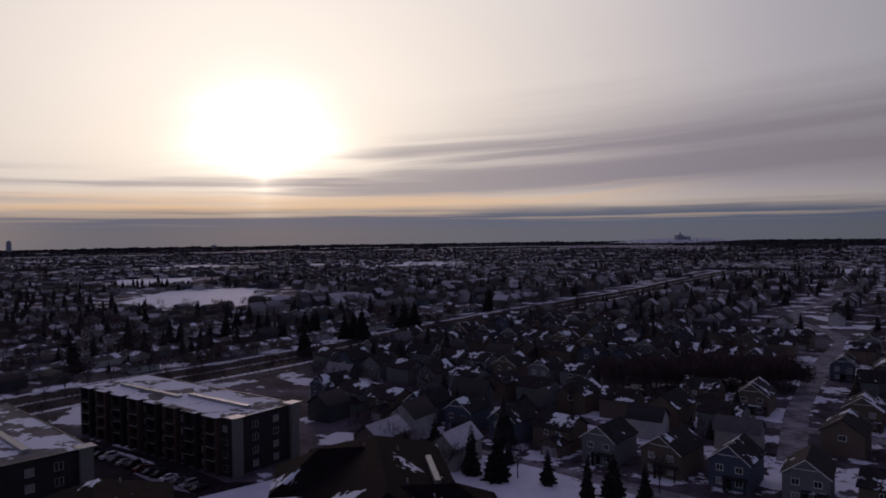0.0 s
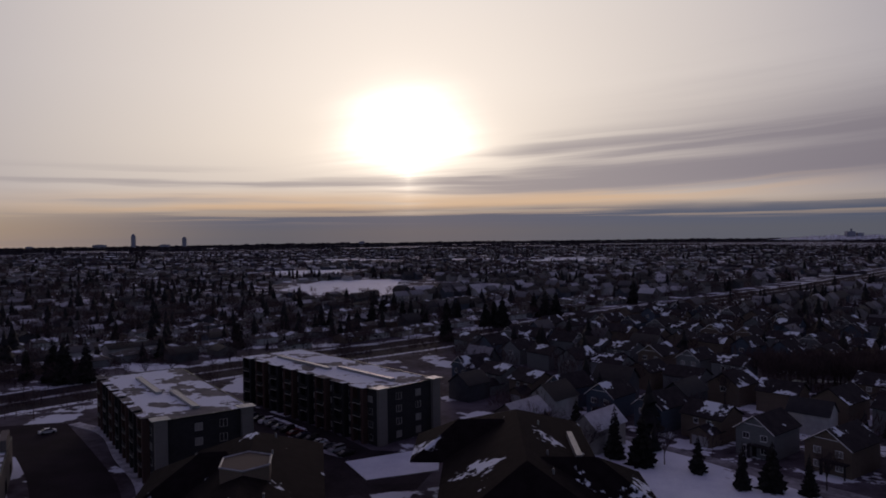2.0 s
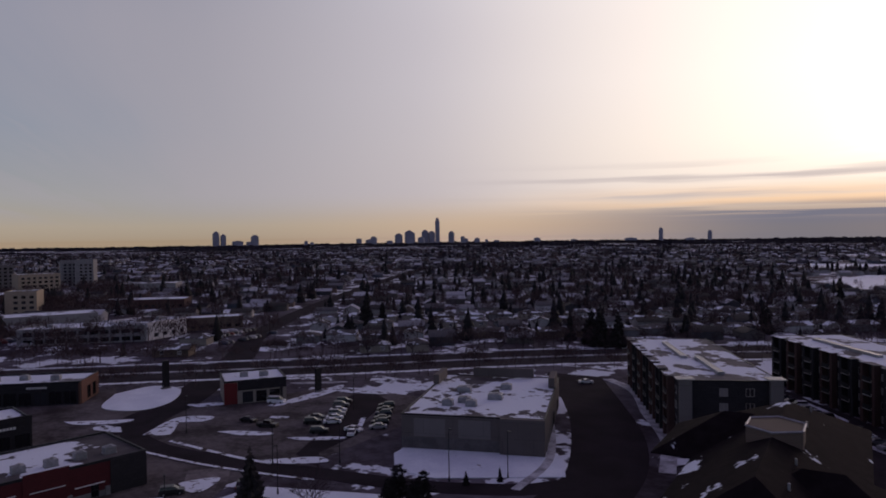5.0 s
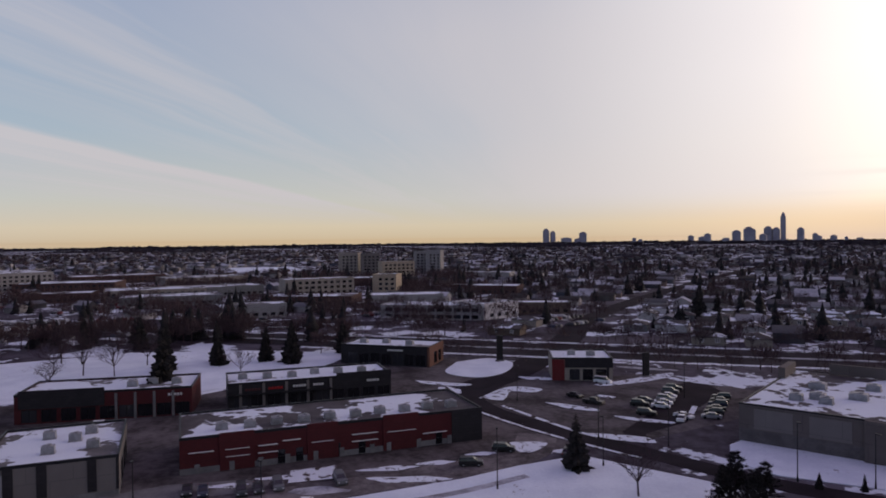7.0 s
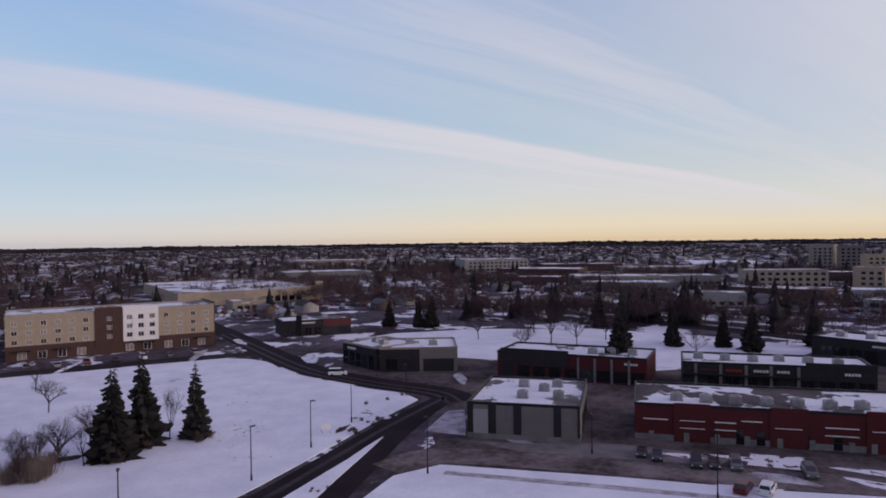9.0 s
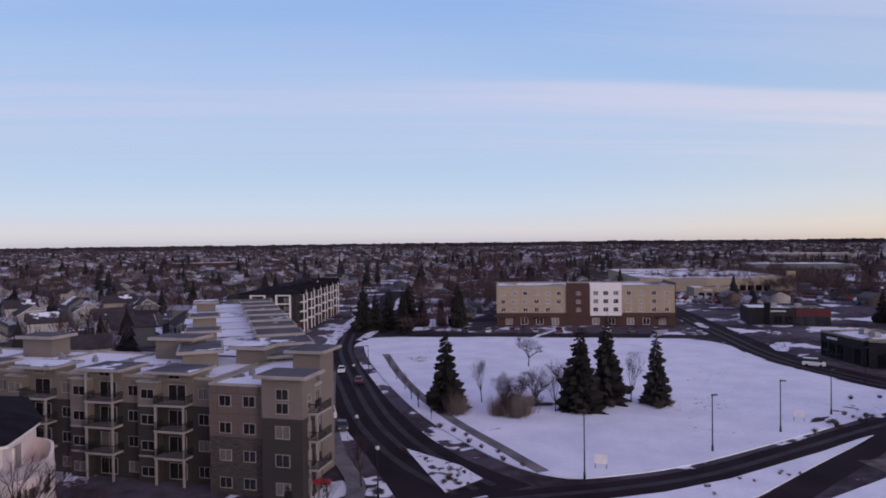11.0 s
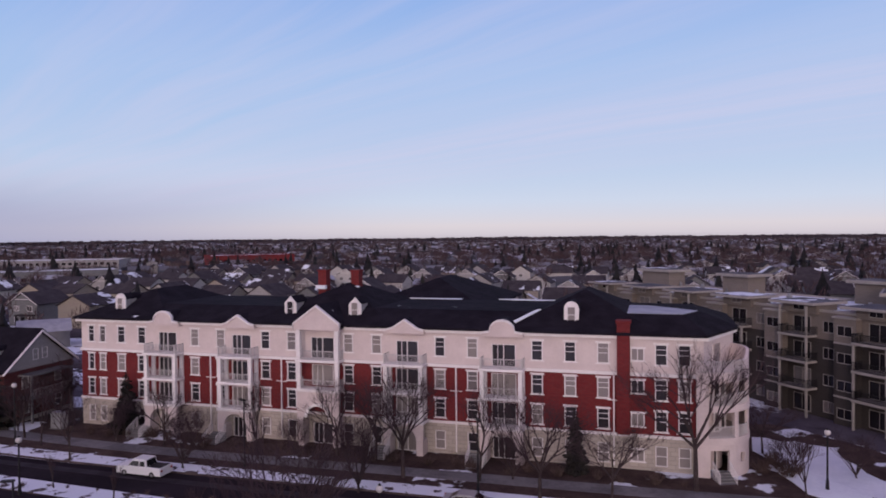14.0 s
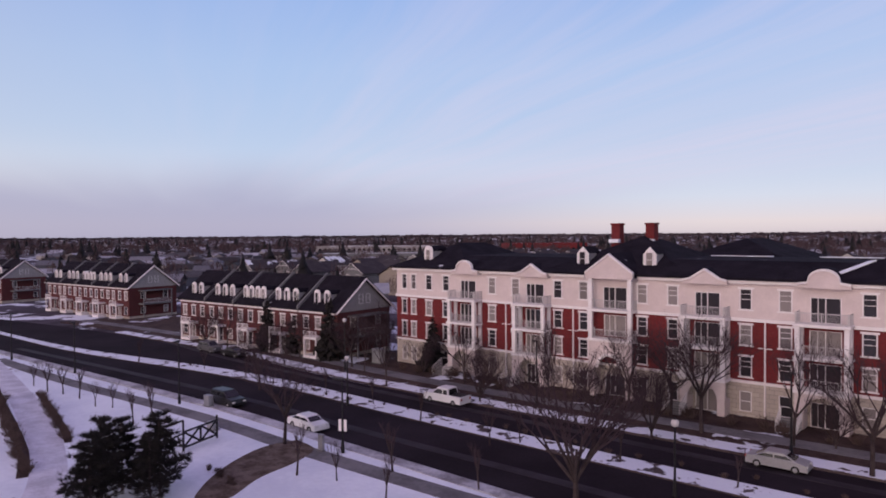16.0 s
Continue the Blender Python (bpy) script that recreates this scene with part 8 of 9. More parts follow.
def car_proto(kind, colour, plain):
    """plain: without rims and lights, for car parks far off."""
    if (kind, colour, plain) in CARS:
        return CARS[kind, colour, plain]
    length, width, side, cabin = SHAPES[kind]
    t = thing("pickup_truck" if kind == "pickup" else "van" if kind == "van" else "car", Matrix.Translation((0, 0, -50)), f"{colour} {kind if kind != 'suv' else 'sport utility car'} standing at the kerb", "car", "parked cars")
    w = width / 2

    def loft(profile, low, taper, inset=0.0):
        bm = bmesh.new()
        pts = [(profile[0][0], low)] + profile + [(profile[-1][0], low)]
        rows = []
        for s in (-1, -0.9, 0.9, 1):
            rows.append([bm.verts.new((x, s * (w - inset) * (1 - taper * max(0, z - low) * (1 if abs(s) == 1 else 0.9)), z - (0.05 if abs(s) == 1 and z > low else 0))) for x, z in pts])
        n = len(pts)
        for a, b in zip(rows, rows[1:]):
            for i in range(n):
                bm.faces.new((a[i], a[(i + 1) % n], b[(i + 1) % n], b[i]))
        bm.faces.new(rows[0][::-1]), bm.faces.new(rows[-1])
        bmesh.ops.recalc_face_normals(bm, faces=bm.faces)
        return bm

    bm = loft(side, 0.28, 0.03)
    body = part("body", bm, PAINT[colour], t)
    low = cabin[0][1] - 0.06
    part("window_glass" if plain else "cabin", loft(cabin, low, 0.22, 0.06), GLASS_DARK if plain else PAINT[colour], t)
    if not plain:
        (xa, za), (xb, zb), (xc, zc), (xd, zd) = cabin
        wide = lambda z: (w - 0.06) * (1 - 0.22 * (z - low))  # noqa: E731
        lo_z, hi_z = za + 0.03, zb - 0.16
        along_x = lambda p, q, z: p[0] + (q[0] - p[0]) * (z - p[1]) / (q[1] - p[1])  # noqa: E731
        back_x, fore_x = [along_x(cabin[0], cabin[1], z) + 0.14 for z in (lo_z, hi_z)], [along_x(cabin[3], cabin[2], z) - 0.14 for z in (lo_z, hi_z)]
        mid = (xb + xc) / 2 - 0.05
        panes = []
        for s in (-1, 1):
            for l0, l1, h0, h1 in ((back_x[0], mid - 0.05, back_x[1], mid - 0.05), (mid + 0.05, fore_x[0], mid + 0.05, fore_x[1])):
                panes.append([(l0, s * (wide(lo_z) + 0.02), lo_z), (l1, s * (wide(lo_z) + 0.02), lo_z), (h1, s * (wide(hi_z + 0.05) + 0.02), hi_z), (h0, s * (wide(hi_z + 0.05) + 0.02), hi_z)])
        for p, q, s in ((cabin[3], cabin[2], 1), (cabin[0], cabin[1], -1)):
            x_lo, x_hi = along_x(p, q, lo_z) + s * 0.03, along_x(p, q, zb - 0.08) + s * 0.03
            panes.append([(x_lo, -wide(lo_z) * 0.84, lo_z), (x_lo, wide(lo_z) * 0.84, lo_z), (x_hi, wide(zb) * 0.84, zb - 0.08), (x_hi, -wide(zb) * 0.84, zb - 0.08)])
        for quad in panes:
            bm = bmesh.new()
            bm.faces.new([bm.verts.new(p) for p in quad])
            part("window_glass", bm, GLASS_DARK, t, "dark car window")
    roof = [p for p in cabin if p[1] > cabin[0][1] + 0.2]
    x0, x1, zt = roof[0][0], roof[-1][0], roof[0][1]
    part("roof", rounded(blocks((x0 - 0.05, x1 + 0.05, -w * 0.76, w * 0.76, zt - 0.03, zt + 0.03)), 0.02), PAINT[colour], t)
    if kind == "pickup":
        part("bed", blocks((-2.6, -1.0, -w * 0.82, w * 0.82, 1.0, 1.13)), METAL_DARK, t, "open load bed")
    for x in (-length * 0.30, length * 0.31):
        for s in (-1, 1):
            bm = bmesh.new()
            tube(bm, (x, s * (w - 0.2), 0.33), (x, s * (w + 0.01), 0.33), 0.33, 0.33, 12)
            wheel = part("wheel", bm, RUBBER, t)
            if plain:
                continue
            bm = bmesh.new()
            tube(bm, (x, s * (w + 0.005), 0.33), (x, s * (w + 0.03), 0.33), 0.20, 0.17, 8)
            part("rim", bm, GALVANISED, wheel)
    for s in () if plain else (-1, 1):
        part("headlight", blocks((length / 2 - 0.12, length / 2 + 0.01, s * w * 0.72 - 0.18, s * w * 0.72 + 0.18, 0.62, 0.78)), HEADLIGHT, t)
        part("tail_light", blocks((-length / 2 - 0.01, -length / 2 + 0.12, s * w * 0.78 - 0.12, s * w * 0.78 + 0.12, 0.72, 0.92)), TAILLIGHT, t)
    CARS[kind, colour, plain] = t
    return t


def park(kind, colour, x, y, turn, z=0.03):
    return copy_thing(car_proto(kind, colour, x * x + y * y > 130 ** 2), pose(x, y, z, 0, 0, turn) @ Matrix.Diagonal((0.87, 0.87, 0.87, 1)))


for row in [("sedan", "white", 52.2, -30.1, 186), ("suv", "black", 64.9, -28.2, 190), ("pickup", "white", 51.2, -45.0, 9), ("sedan", "silver", 21.1, -50.2, 190), ("suv", "grey", 97, -39.0, 192), ("sedan", "black", 91, -40.0, 191), ("sedan", "white", -50, -144, 70), ("sedan", "dark red", -49.3, -131, 68),
            ("suv", "white", -36.0, -108, 76), ("sedan", "black", -35.2, -100, 76), ("suv", "dark red", -97.4, -3.8, 170), ("suv", "white", -98.2, -1.0, 172), ("suv", "black", -111, 25.5, 80), ("suv", "grey", -107.6, 4.1, 10), ("sedan", "black", -107.6, -18.4, 8), ("sedan", "dark blue", -106.8, -16.0, 8),
            ("suv", "black", -105.8, -10.4, 8), ("sedan", "black", -106.4, -8, 8), ("suv", "grey", -107, -5.2, 8), ("van", "white", -141.5, -97.1, 120), ("sedan", "white", -131.3, 150, 53), ("sedan", "grey", -156, -15, 8), ("suv", "white", -149.5, -42, 90),
            ("sedan", "white", -130.8, 74.7, 30), ("sedan", "black", -113, 43, 150)]:
    park(*row)
for kind, colour, x, y, turn in (("suv", "black", -142.3, 70.7, 57), ("suv", "black", -134.6, 68.4, 57), ("sedan", "white", -148.1, 80.4, 57), ("suv", "silver", -145.2, 78.4, 57), ("sedan", "white", -142.4, 76.3, 57), ("sedan", "white", -139.6, 74.2, 57), ("suv", "grey", -152.0, 83.2, 57), ("suv", "black", -155.2, 85.8, 57),
                                 ("sedan", "white", -128.9, 73.2, 140), ("suv", "black", -144.2, 91.6, 237), ("sedan", "black", -141.4, 89.4, 237), ("suv", "dark blue", -138.2, 87.0, 237), ("sedan", "black", -135.0, 84.6, 237), ("suv", "black", -132.0, 82.2, 237), ("sedan", "silver", -129.2, 80.0, 237), ("sedan", "grey", -145.6, 73.2, 57),
                                 ("sedan", "black", -153.5, 59.9, 30), ("pickup", "black", -146.3, 61.6, 40), ("van", "white", -166.4, 72.4, 45), ("suv", "black", -117.3, 32.8, 70)):
    park(kind, colour, x, y, turn + rng.uniform(-3, 3))
for i in range(13):
    park(("sedan", "suv", "sedan")[i % 3], ("black", "silver", "grey", "white", "black", "dark blue", "dark red")[i % 7], -50.5 - i * 3.0, 145.5 + i * 2.25, 232 + rng.uniform(-3, 3))
for i in range(8):
    park(("suv", "sedan")[i % 2], ("grey", "black", "white", "silver")[i % 4], -64 - i * 4.2, 138 + i * 3.9, 46 + rng.uniform(-3, 3))
for i in range(12):
    q = Vector((-270, -14)).lerp(Vector((-330, -120)), i / 11)
    park(("sedan", "suv")[i % 2], ("grey", "black", "white", "silver", "dark red")[i % 5], q.x - 40 - 18 * (i % 3), q.y + rng.uniform(-4, 4), 60)

for i in range(9):
    q = Vector((-104, -186)).lerp(Vector((-152, -155)), i / 8)
    park(("suv", "sedan")[i % 2], ("black", "white", "grey", "silver", "dark red")[i % 5], q.x, q.y, 58 + rng.uniform(-4, 4))

# ---- street furniture ----


def street_lamp(x, y, h, style, turn=0.0):
    t = thing("street_lamp", pose(x, y, 0.1, 0, 0, turn), "black street lamp with a globe" if style == "globe" else "tall dark lamp post with a flat head", "street lamp", "street lamps")
    bm = bmesh.new()
    tube(bm, (0, 0, 0), (0, 0, 0.9), 0.16, 0.12, 8)
    tube(bm, (0, 0, 0.9), (0, 0, h), 0.085, 0.065, 8)
    part("pole", bm, METAL_DARK, t)
    if style == "globe":
        bm = bmesh.new()
        bmesh.ops.create_uvsphere(bm, u_segments=10, v_segments=8, radius=0.26, matrix=Matrix.Translation((0, 0, h + 0.24)))
        part("globe", bm, LAMP_GLASS, t, "pale glass globe")
        bm = bmesh.new()
        tube(bm, (0, 0, h + 0.42), (0, 0, h + 0.62), 0.16, 0.02, 8)
        part("cap", bm, METAL_DARK, t)
    else:
        part("head", rounded(blocks((-0.1, 0.75, -0.16, 0.16, h - 0.02, h + 0.14)), 0.03), METAL_DARK, t)
    if style == "banner":
        for s in (-1, 1):
            part("banner", blocks((*sorted((s * 0.1, s * 0.34)), -0.02, 0.02, 1.7, 2.6)), WHITE, t, "pale sign board on the post")


for x, y, h, s in ((44.1, -28.6, 5.6, "banner"), (68.1, -24.6, 6.2, "flat"), (92.3, -20.4, 6.2, "flat"), (108, -16.0, 6.2, "flat"), (22.9, -39.9, 4.4, "globe"), (21.5, -53.2, 6.2, "flat"), (71.1, -45.6, 6.0, "globe"), (44, -50.2, 6.2, "flat"), (56.5, -36.8, 4.4, "globe"),
                   (-52.8, -64.4, 8.0, "flat"), (-74.4, -64.9, 7.4, "flat"), (-90.1, -66.6, 7.4, "flat"), (-105.7, -69.3, 7.0, "flat"), (-29.3, -70.6, 5.4, "globe"), (-32.0, -84.6, 5.4, "globe"), (-92.9, -6.5, 8.5, "flat"), (-86.8, -44.0, 8.0, "flat"), (-105.1, -25.3, 6.0, "flat"), (-4.6, -66, 4.6, "globe"),
                   (-152.7, 45.7, 8.0, "flat"), (-121, 52, 8.0, "flat"), (-113.5, 62, 8.0, "flat"), (-106, 46.5, 8.0, "flat"), (-93, 72, 9.0, "flat"), (-88, 81, 8, "flat"), (-99.5, 27, 9.0, "flat"), (-132, -80, 7.0, "flat"), (-128, -70.4, 6.5, "flat"), (-147, 84, 8.0, "flat"), (-54, -138, 6, "flat"), (-45, -122, 5, "globe")):
    street_lamp(x, y, h, s, rng.uniform(0, 360))
for x, y, h in ((-203, 55, 8.0), (-171, 86.5, 6.6), (-192, -148, 7.5)):
    t = thing("pylon_sign", pose(x, y, 0, 0, 0, -75), "tall dark pylon sign of a shopping centre", "sign", "pylon signs")
    part("panel", rounded(blocks((-1.0, 1.0, -0.3, 0.3, 0.5, h)), 0.05), METAL_DARK, t)
    part("base", blocks((-1.3, 1.3, -0.6, 0.6, 0, 0.5)), CONCRETE, t)
for x, y, turn in ((-57, -66.5, 140), (-97.5, -69, 130)):
    t = thing("sign_board", pose(x, y, 0.14, 0, 0, turn) @ Matrix.Diagonal((0.72, 0.72, 0.8, 1)), "white notice board on two posts in the snow", "sign", "notice boards")
    part("board", blocks((-1.1, 1.1, -0.03, 0.03, 0.8, 2.2)), WHITE, t)
    part("post", blocks((-1.0, -0.9, -0.05, 0.05, 0, 0.8)), METAL_DARK, t)
    part("post", blocks((0.9, 1.0, -0.05, 0.05, 0, 0.8)), METAL_DARK, t)
    part("lettering", blocks(*((-0.8, 0.8, 0.03, 0.06, 1.0 + 0.35 * i, 1.16 + 0.35 * i) for i in range(3))), RED_SIGN, t, "red bars of lettering")
gate = thing("metal_gate", pose(53.4, -21.2, 0.14, 0, 0, 118), "dark metal park gate with a braced frame", "gate")
for x0, x1 in ((-1.9, 1.9),):
    bm = bmesh.new()
    for a, b in (((-1.9, 0, 0), (-1.9, 0, 1.9)), ((1.9, 0, 0), (1.9, 0, 1.7)), ((-1.9, 0, 1.5), (1.9, 0, 1.5)), ((-1.9, 0, 0.3), (1.9, 0, 0.3)), ((-1.9, 0, 0.3), (0, 0, 1.5)), ((0, 0, 1.5), (1.9, 0, 0.3)), ((0, 0, 0.3), (0, 0, 1.5)), ((-1.9, 0, 1.5), (0, 0, 0.3)), ((0, 0, 0.3), (1.9, 0, 1.5))):
        tube(bm, a, b, 0.09, 0.09, 5)
    part("gate_frame", bm, METAL_DARK, gate)
bm = bmesh.new()
for a, b in (((1.9, 0, 0), (1.9, 0, 2.4)), ((2.2, -2.2, 0), (2.2, -2.2, 1.6)), ((1.9, 0, 2.4), (2.2, -2.2, 1.6)), ((1.9, 0, 0.4), (2.2, -2.2, 0.4)), ((1.9, 0, 1.4), (2.2, -2.2, 0.4)), ((1.9, 0, 0.4), (2.2, -2.2, 1.6))):
    tube(bm, a, b, 0.08, 0.08, 5)
part("side_frame", bm, METAL_DARK, gate)
for x, y, w, h in ((65.2, -26.4, 0.9, 1.1), (45.6, -27.6, 0.5, 1.3), (57, -23.6, 1.0, 0.7), (-14, -70.6, 1.4, 1.6), (72.6, -51.6, 1.6, 1.9)):
    t = thing("utility_box", pose(x, y, 0.14, 0, 0, 10), "pale grey utility cabinet beside the pavement", "cabinet", "utility cabinets")
    part("cabinet", rounded(blocks((-w / 2, w / 2, -w * 0.3, w * 0.3, 0.08, h)), 0.04), GALVANISED, t)
    part("plinth", blocks((-w / 2 - 0.06, w / 2 + 0.06, -w * 0.36, w * 0.36, 0, 0.08)), CONCRETE, t)
canopy = thing("entrance_canopy", pose(-24.6, -73.2, 0.14, 0, 0, -41.5) @ Matrix.Diagonal((0.52, 0.52, 0.75, 1)), "red canopy over the corner entrance of the flats", "canopy")
part("roof", rounded(blocks((-0.8, 2.6, 0.4, 2.6, 2.6, 3.0)), 0.05), RED_SIGN, canopy)
for x in (-0.6, 2.3):
    part("post", blocks((x, x + 0.2, 2.2, 2.4, 0, 2.6)), METAL_DARK, canopy)

# ---- houses ----


SMALL = {}


def small_window(w, h):
    """A framed window and its glass in one mesh, for houses that stay far off."""
    if (w, h) not in SMALL:
        f = 0.1
        bm = lattice(-w / 2 + f, w / 2 - f, f, h - f, [(-0.04, 0.04)], [], -w / 2, w / 2, 0, h, glass=True)
        SMALL[w, h] = mesh_of(bm, "window", WHITE, GLASS)
    return SMALL[w, h]


def house(kind, wall, roof, label, w, d, eave, rise, turned=False):
    t = thing("house" if kind == "two" else "bungalow", Matrix.Translation((0, 0, -50)), label, "house", "two-storey houses" if kind == "two" else "bungalows")
    bm = bmesh.new()
    sides = {s: [] for s in ("front", "end", "back", "start")}
    zs = (0.9, 3.7) if kind == "two" else (0.9,)
    sides["front"] = [(x, z, 1.5, 1.4, "pair") for x in (w * 0.25, w * 0.72) for z in zs]
    sides["back"] = [(w * 0.5, 3.7, 1.8, 1.4, "pair")] if kind == "two" else []
    for side, (m, run) in side_poses(w, d).items():
        wall_mesh(bm, Matrix.Translation((-w / 2, d / 2, 0)) @ m, run, [(0, eave, 0)] if kind != "two" else [(0, 2.9, 0), (2.9, eave, 0)], [(x - ww / 2, x + ww / 2, z, z + h) for x, z, ww, h, _ in sides[side]], 0.12)
    if kind != "two" and not turned:
        for s in (-1, 1):
            f = [bm.verts.new(p) for p in ((s * w / 2, -d / 2, eave), (s * w / 2, d / 2, eave), (s * w / 2, 0, eave + rise - 0.1))]
            bm.faces.new(f if s > 0 else f[::-1])
    if kind == "two":
        for y in (-d / 2 - 0.02, d / 2 + 0.02):
            f = [bm.verts.new(p) for p in ((-w / 2 - 0.2, y, eave), (w / 2 + 0.2, y, eave), (0, y, eave + rise - 0.15))]
            bm.faces.new(f if y < 0 else f[::-1])
    part("wall", bm, wall, t)
    for side in ("front", "back"):
        m, run = side_poses(w, d)[side]
        for x, z, ww, h, style in sides[side]:
            shared("window", small_window(ww, h), t, Matrix.Translation((-w / 2, d / 2, 0)) @ m @ Matrix.Translation((x, 0, z)))
    part("roof", hip_roof(bmesh.new(), -w / 2, w / 2, -d / 2, d / 2, eave + 0.1, rise, 0.45, 0.18, None, ("y0", "y1") if kind == "two" else (() if turned else ("x0", "x1"))), roof, t)
    if kind == "two":
        bm = bmesh.new()
        for s in (-1, 1):
            tube(bm, (s * (w / 2 + 0.45), d / 2 + 0.47, eave), (0, d / 2 + 0.47, eave + rise + 0.05), 0.09, 0.09, 4)
        tube(bm, (-w * 0.25, d / 2 + 0.45, eave + rise * 0.45), (w * 0.25, d / 2 + 0.45, eave + rise * 0.45), 0.07, 0.07, 4)
        part("bargeboard", bm, WHITE, t, "white bargeboards")
        part("porch", blocks((-w / 2 + 0.3, w * 0.1, d / 2, d / 2 + 1.8, 2.7, 2.95), (-w / 2 + 0.4, -w / 2 + 0.65, d / 2 + 1.5, d / 2 + 1.75, 0, 2.7), (w * 0.02, w * 0.08, d / 2 + 1.5, d / 2 + 1.75, 0, 2.7)), SHINGLE_SNOWY, t)
    if kind != "two":
        return t
    part("door", blocks((-0.5, 0.5, d / 2, d / 2 + 0.06, 0.2, 2.2)), METAL_DARK, t)
    return t


def broad_house(wall, roof, label, w, d, eave, rise):
    """A two-storey house whose ridge runs along the street, with a gabled garage wing in front."""
    t = thing("house", Matrix.Translation((0, 0, -50)), label, "house", "two-storey houses")
    bm = bmesh.new()
    holes = [(w * 0.62, 0.9, 1.5, 1.4), (w * 0.62, 3.7, 1.3, 1.3), (w * 0.3, 3.9, 1.2, 1.1)]
    for side, (m, run) in side_poses(w, d).items():
        wall_mesh(bm, Matrix.Translation((-w / 2, d / 2, 0)) @ m, run, [(0, eave, 0)], [(x - a / 2, x + a / 2, z, z + b) for x, z, a, b in holes] if side == "front" else [], 0.12)
    for s in (-1, 1):
        f = [bm.verts.new(p) for p in ((s * w / 2, -d / 2, eave), (s * w / 2, d / 2, eave), (s * w / 2, 0, eave + rise - 0.1))]
        bm.faces.new(f if s > 0 else f[::-1])
    part("wall", bm, wall, t)
    for x, z, a, b in holes:
        shared("window", small_window(a, b), t, Matrix.Translation((-w / 2 + x, d / 2, z)))
    part("roof", hip_roof(bmesh.new(), -w / 2, w / 2, -d / 2, d / 2, eave + 0.1, rise, 0.45, 0.18, None, ("x0", "x1")), roof, t)
    g0, g1, gy = -w / 2 + 0.2, -w / 2 + w * 0.52, d / 2 + 4.2
    bm = blocks((g0, g1, d / 2, gy, 0, 2.9))
    bm.faces.new([bm.verts.new(p) for p in ((g1, gy, 2.9), (g0, gy, 2.9), ((g0 + g1) / 2, gy, 4.5))])
    garage = part("garage", bm, wall, t, "projecting garage wing")
    part("garage_door", blocks((g0 + 0.6, g1 - 0.6, gy, gy + 0.06, 0.1, 2.3)), GABLE_GREY, garage)
    part("garage_roof", hip_roof(bmesh.new(), g0, g1, d / 2 - 1.5, gy, 3.0, 1.7, 0.35, 0.16, None, ("y0", "y1")), roof, garage)
    return t


TWO = [house("two", GREY_SIDING, SHINGLE_SNOWY, "grey two-storey gabled house with white trim", 8.4, 11.5, 5.6, 3.3), house("two", BEIGE, SHINGLE_SNOWY, "beige two-storey gabled house with white trim", 9.0, 11, 5.6, 3.0),
       house("two", BLUE_SIDING, SHINGLE_SNOWY, "slate-blue two-storey house with a snowy roof", 8.2, 11, 5.7, 3.5), house("two", BROWN_SIDING, SHINGLE_SNOWY, "brown two-storey gabled house", 9.2, 12, 5.5, 3.4),
       broad_house(BROWN_SIDING, SHINGLE_SNOWY, "brown two-storey house with a front garage", 10.5, 9, 5.5, 2.8), broad_house(GREY_SIDING, SHINGLE_SNOWY, "grey two-storey house with a front garage", 11, 9, 5.6, 2.6)]
BEHIND = [house("two", PALE_SIDING, SHINGLE_DUSTED, "pale two-storey gabled house with a dusted roof", 8.4, 11, 5.5, 3.0), house("two", GABLE_GREY, SHINGLE_DUSTED, "light grey two-storey gabled house with white trim", 9.0, 11, 5.5, 3.1), house("two", GREY_SIDING, SHINGLE_DUSTED, "grey two-storey gabled house with a dusted roof", 8.6, 11, 5.4, 3.0),
          broad_house(PALE_SIDING, SHINGLE_DUSTED, "pale two-storey house with a front garage", 10.5, 9, 5.4, 2.7), broad_house(BEIGE, SHINGLE_DUSTED, "beige two-storey house with a front garage", 10.2, 9, 5.4, 2.6)]
LOW = [house("low", PALE_SIDING, ROOF_BUNGALOW, "pale bungalow under a snow-covered roof", 12, 8, 2.8, 1.5), house("low", BROWN_SIDING, ROOF_BUNGALOW, "brown bungalow under a snow-covered roof", 13, 8.5, 2.7, 1.4), house("low", GREY_SIDING, ROOF_BUNGALOW, "grey bungalow with a snowy hipped roof", 12, 9, 2.8, 1.6, True),
       house("low", BEIGE, ROOF_BUNGALOW, "beige bungalow with a snowy hipped roof", 11, 8, 2.8, 1.5, True)]
rng = random.Random(5)
PLACED = []


def near_line(x, y, pts, gap):
    for (xa, ya), (xb, yb) in zip(pts, pts[1:]):
        dx, dy = xb - xa, yb - ya
        s = max(0.0, min(1.0, ((x - xa) * dx + (y - ya) * dy) / (dx * dx + dy * dy)))
        if (x - xa - s * dx) ** 2 + (y - ya - s * dy) ** 2 < gap * gap:
            return True
    return False


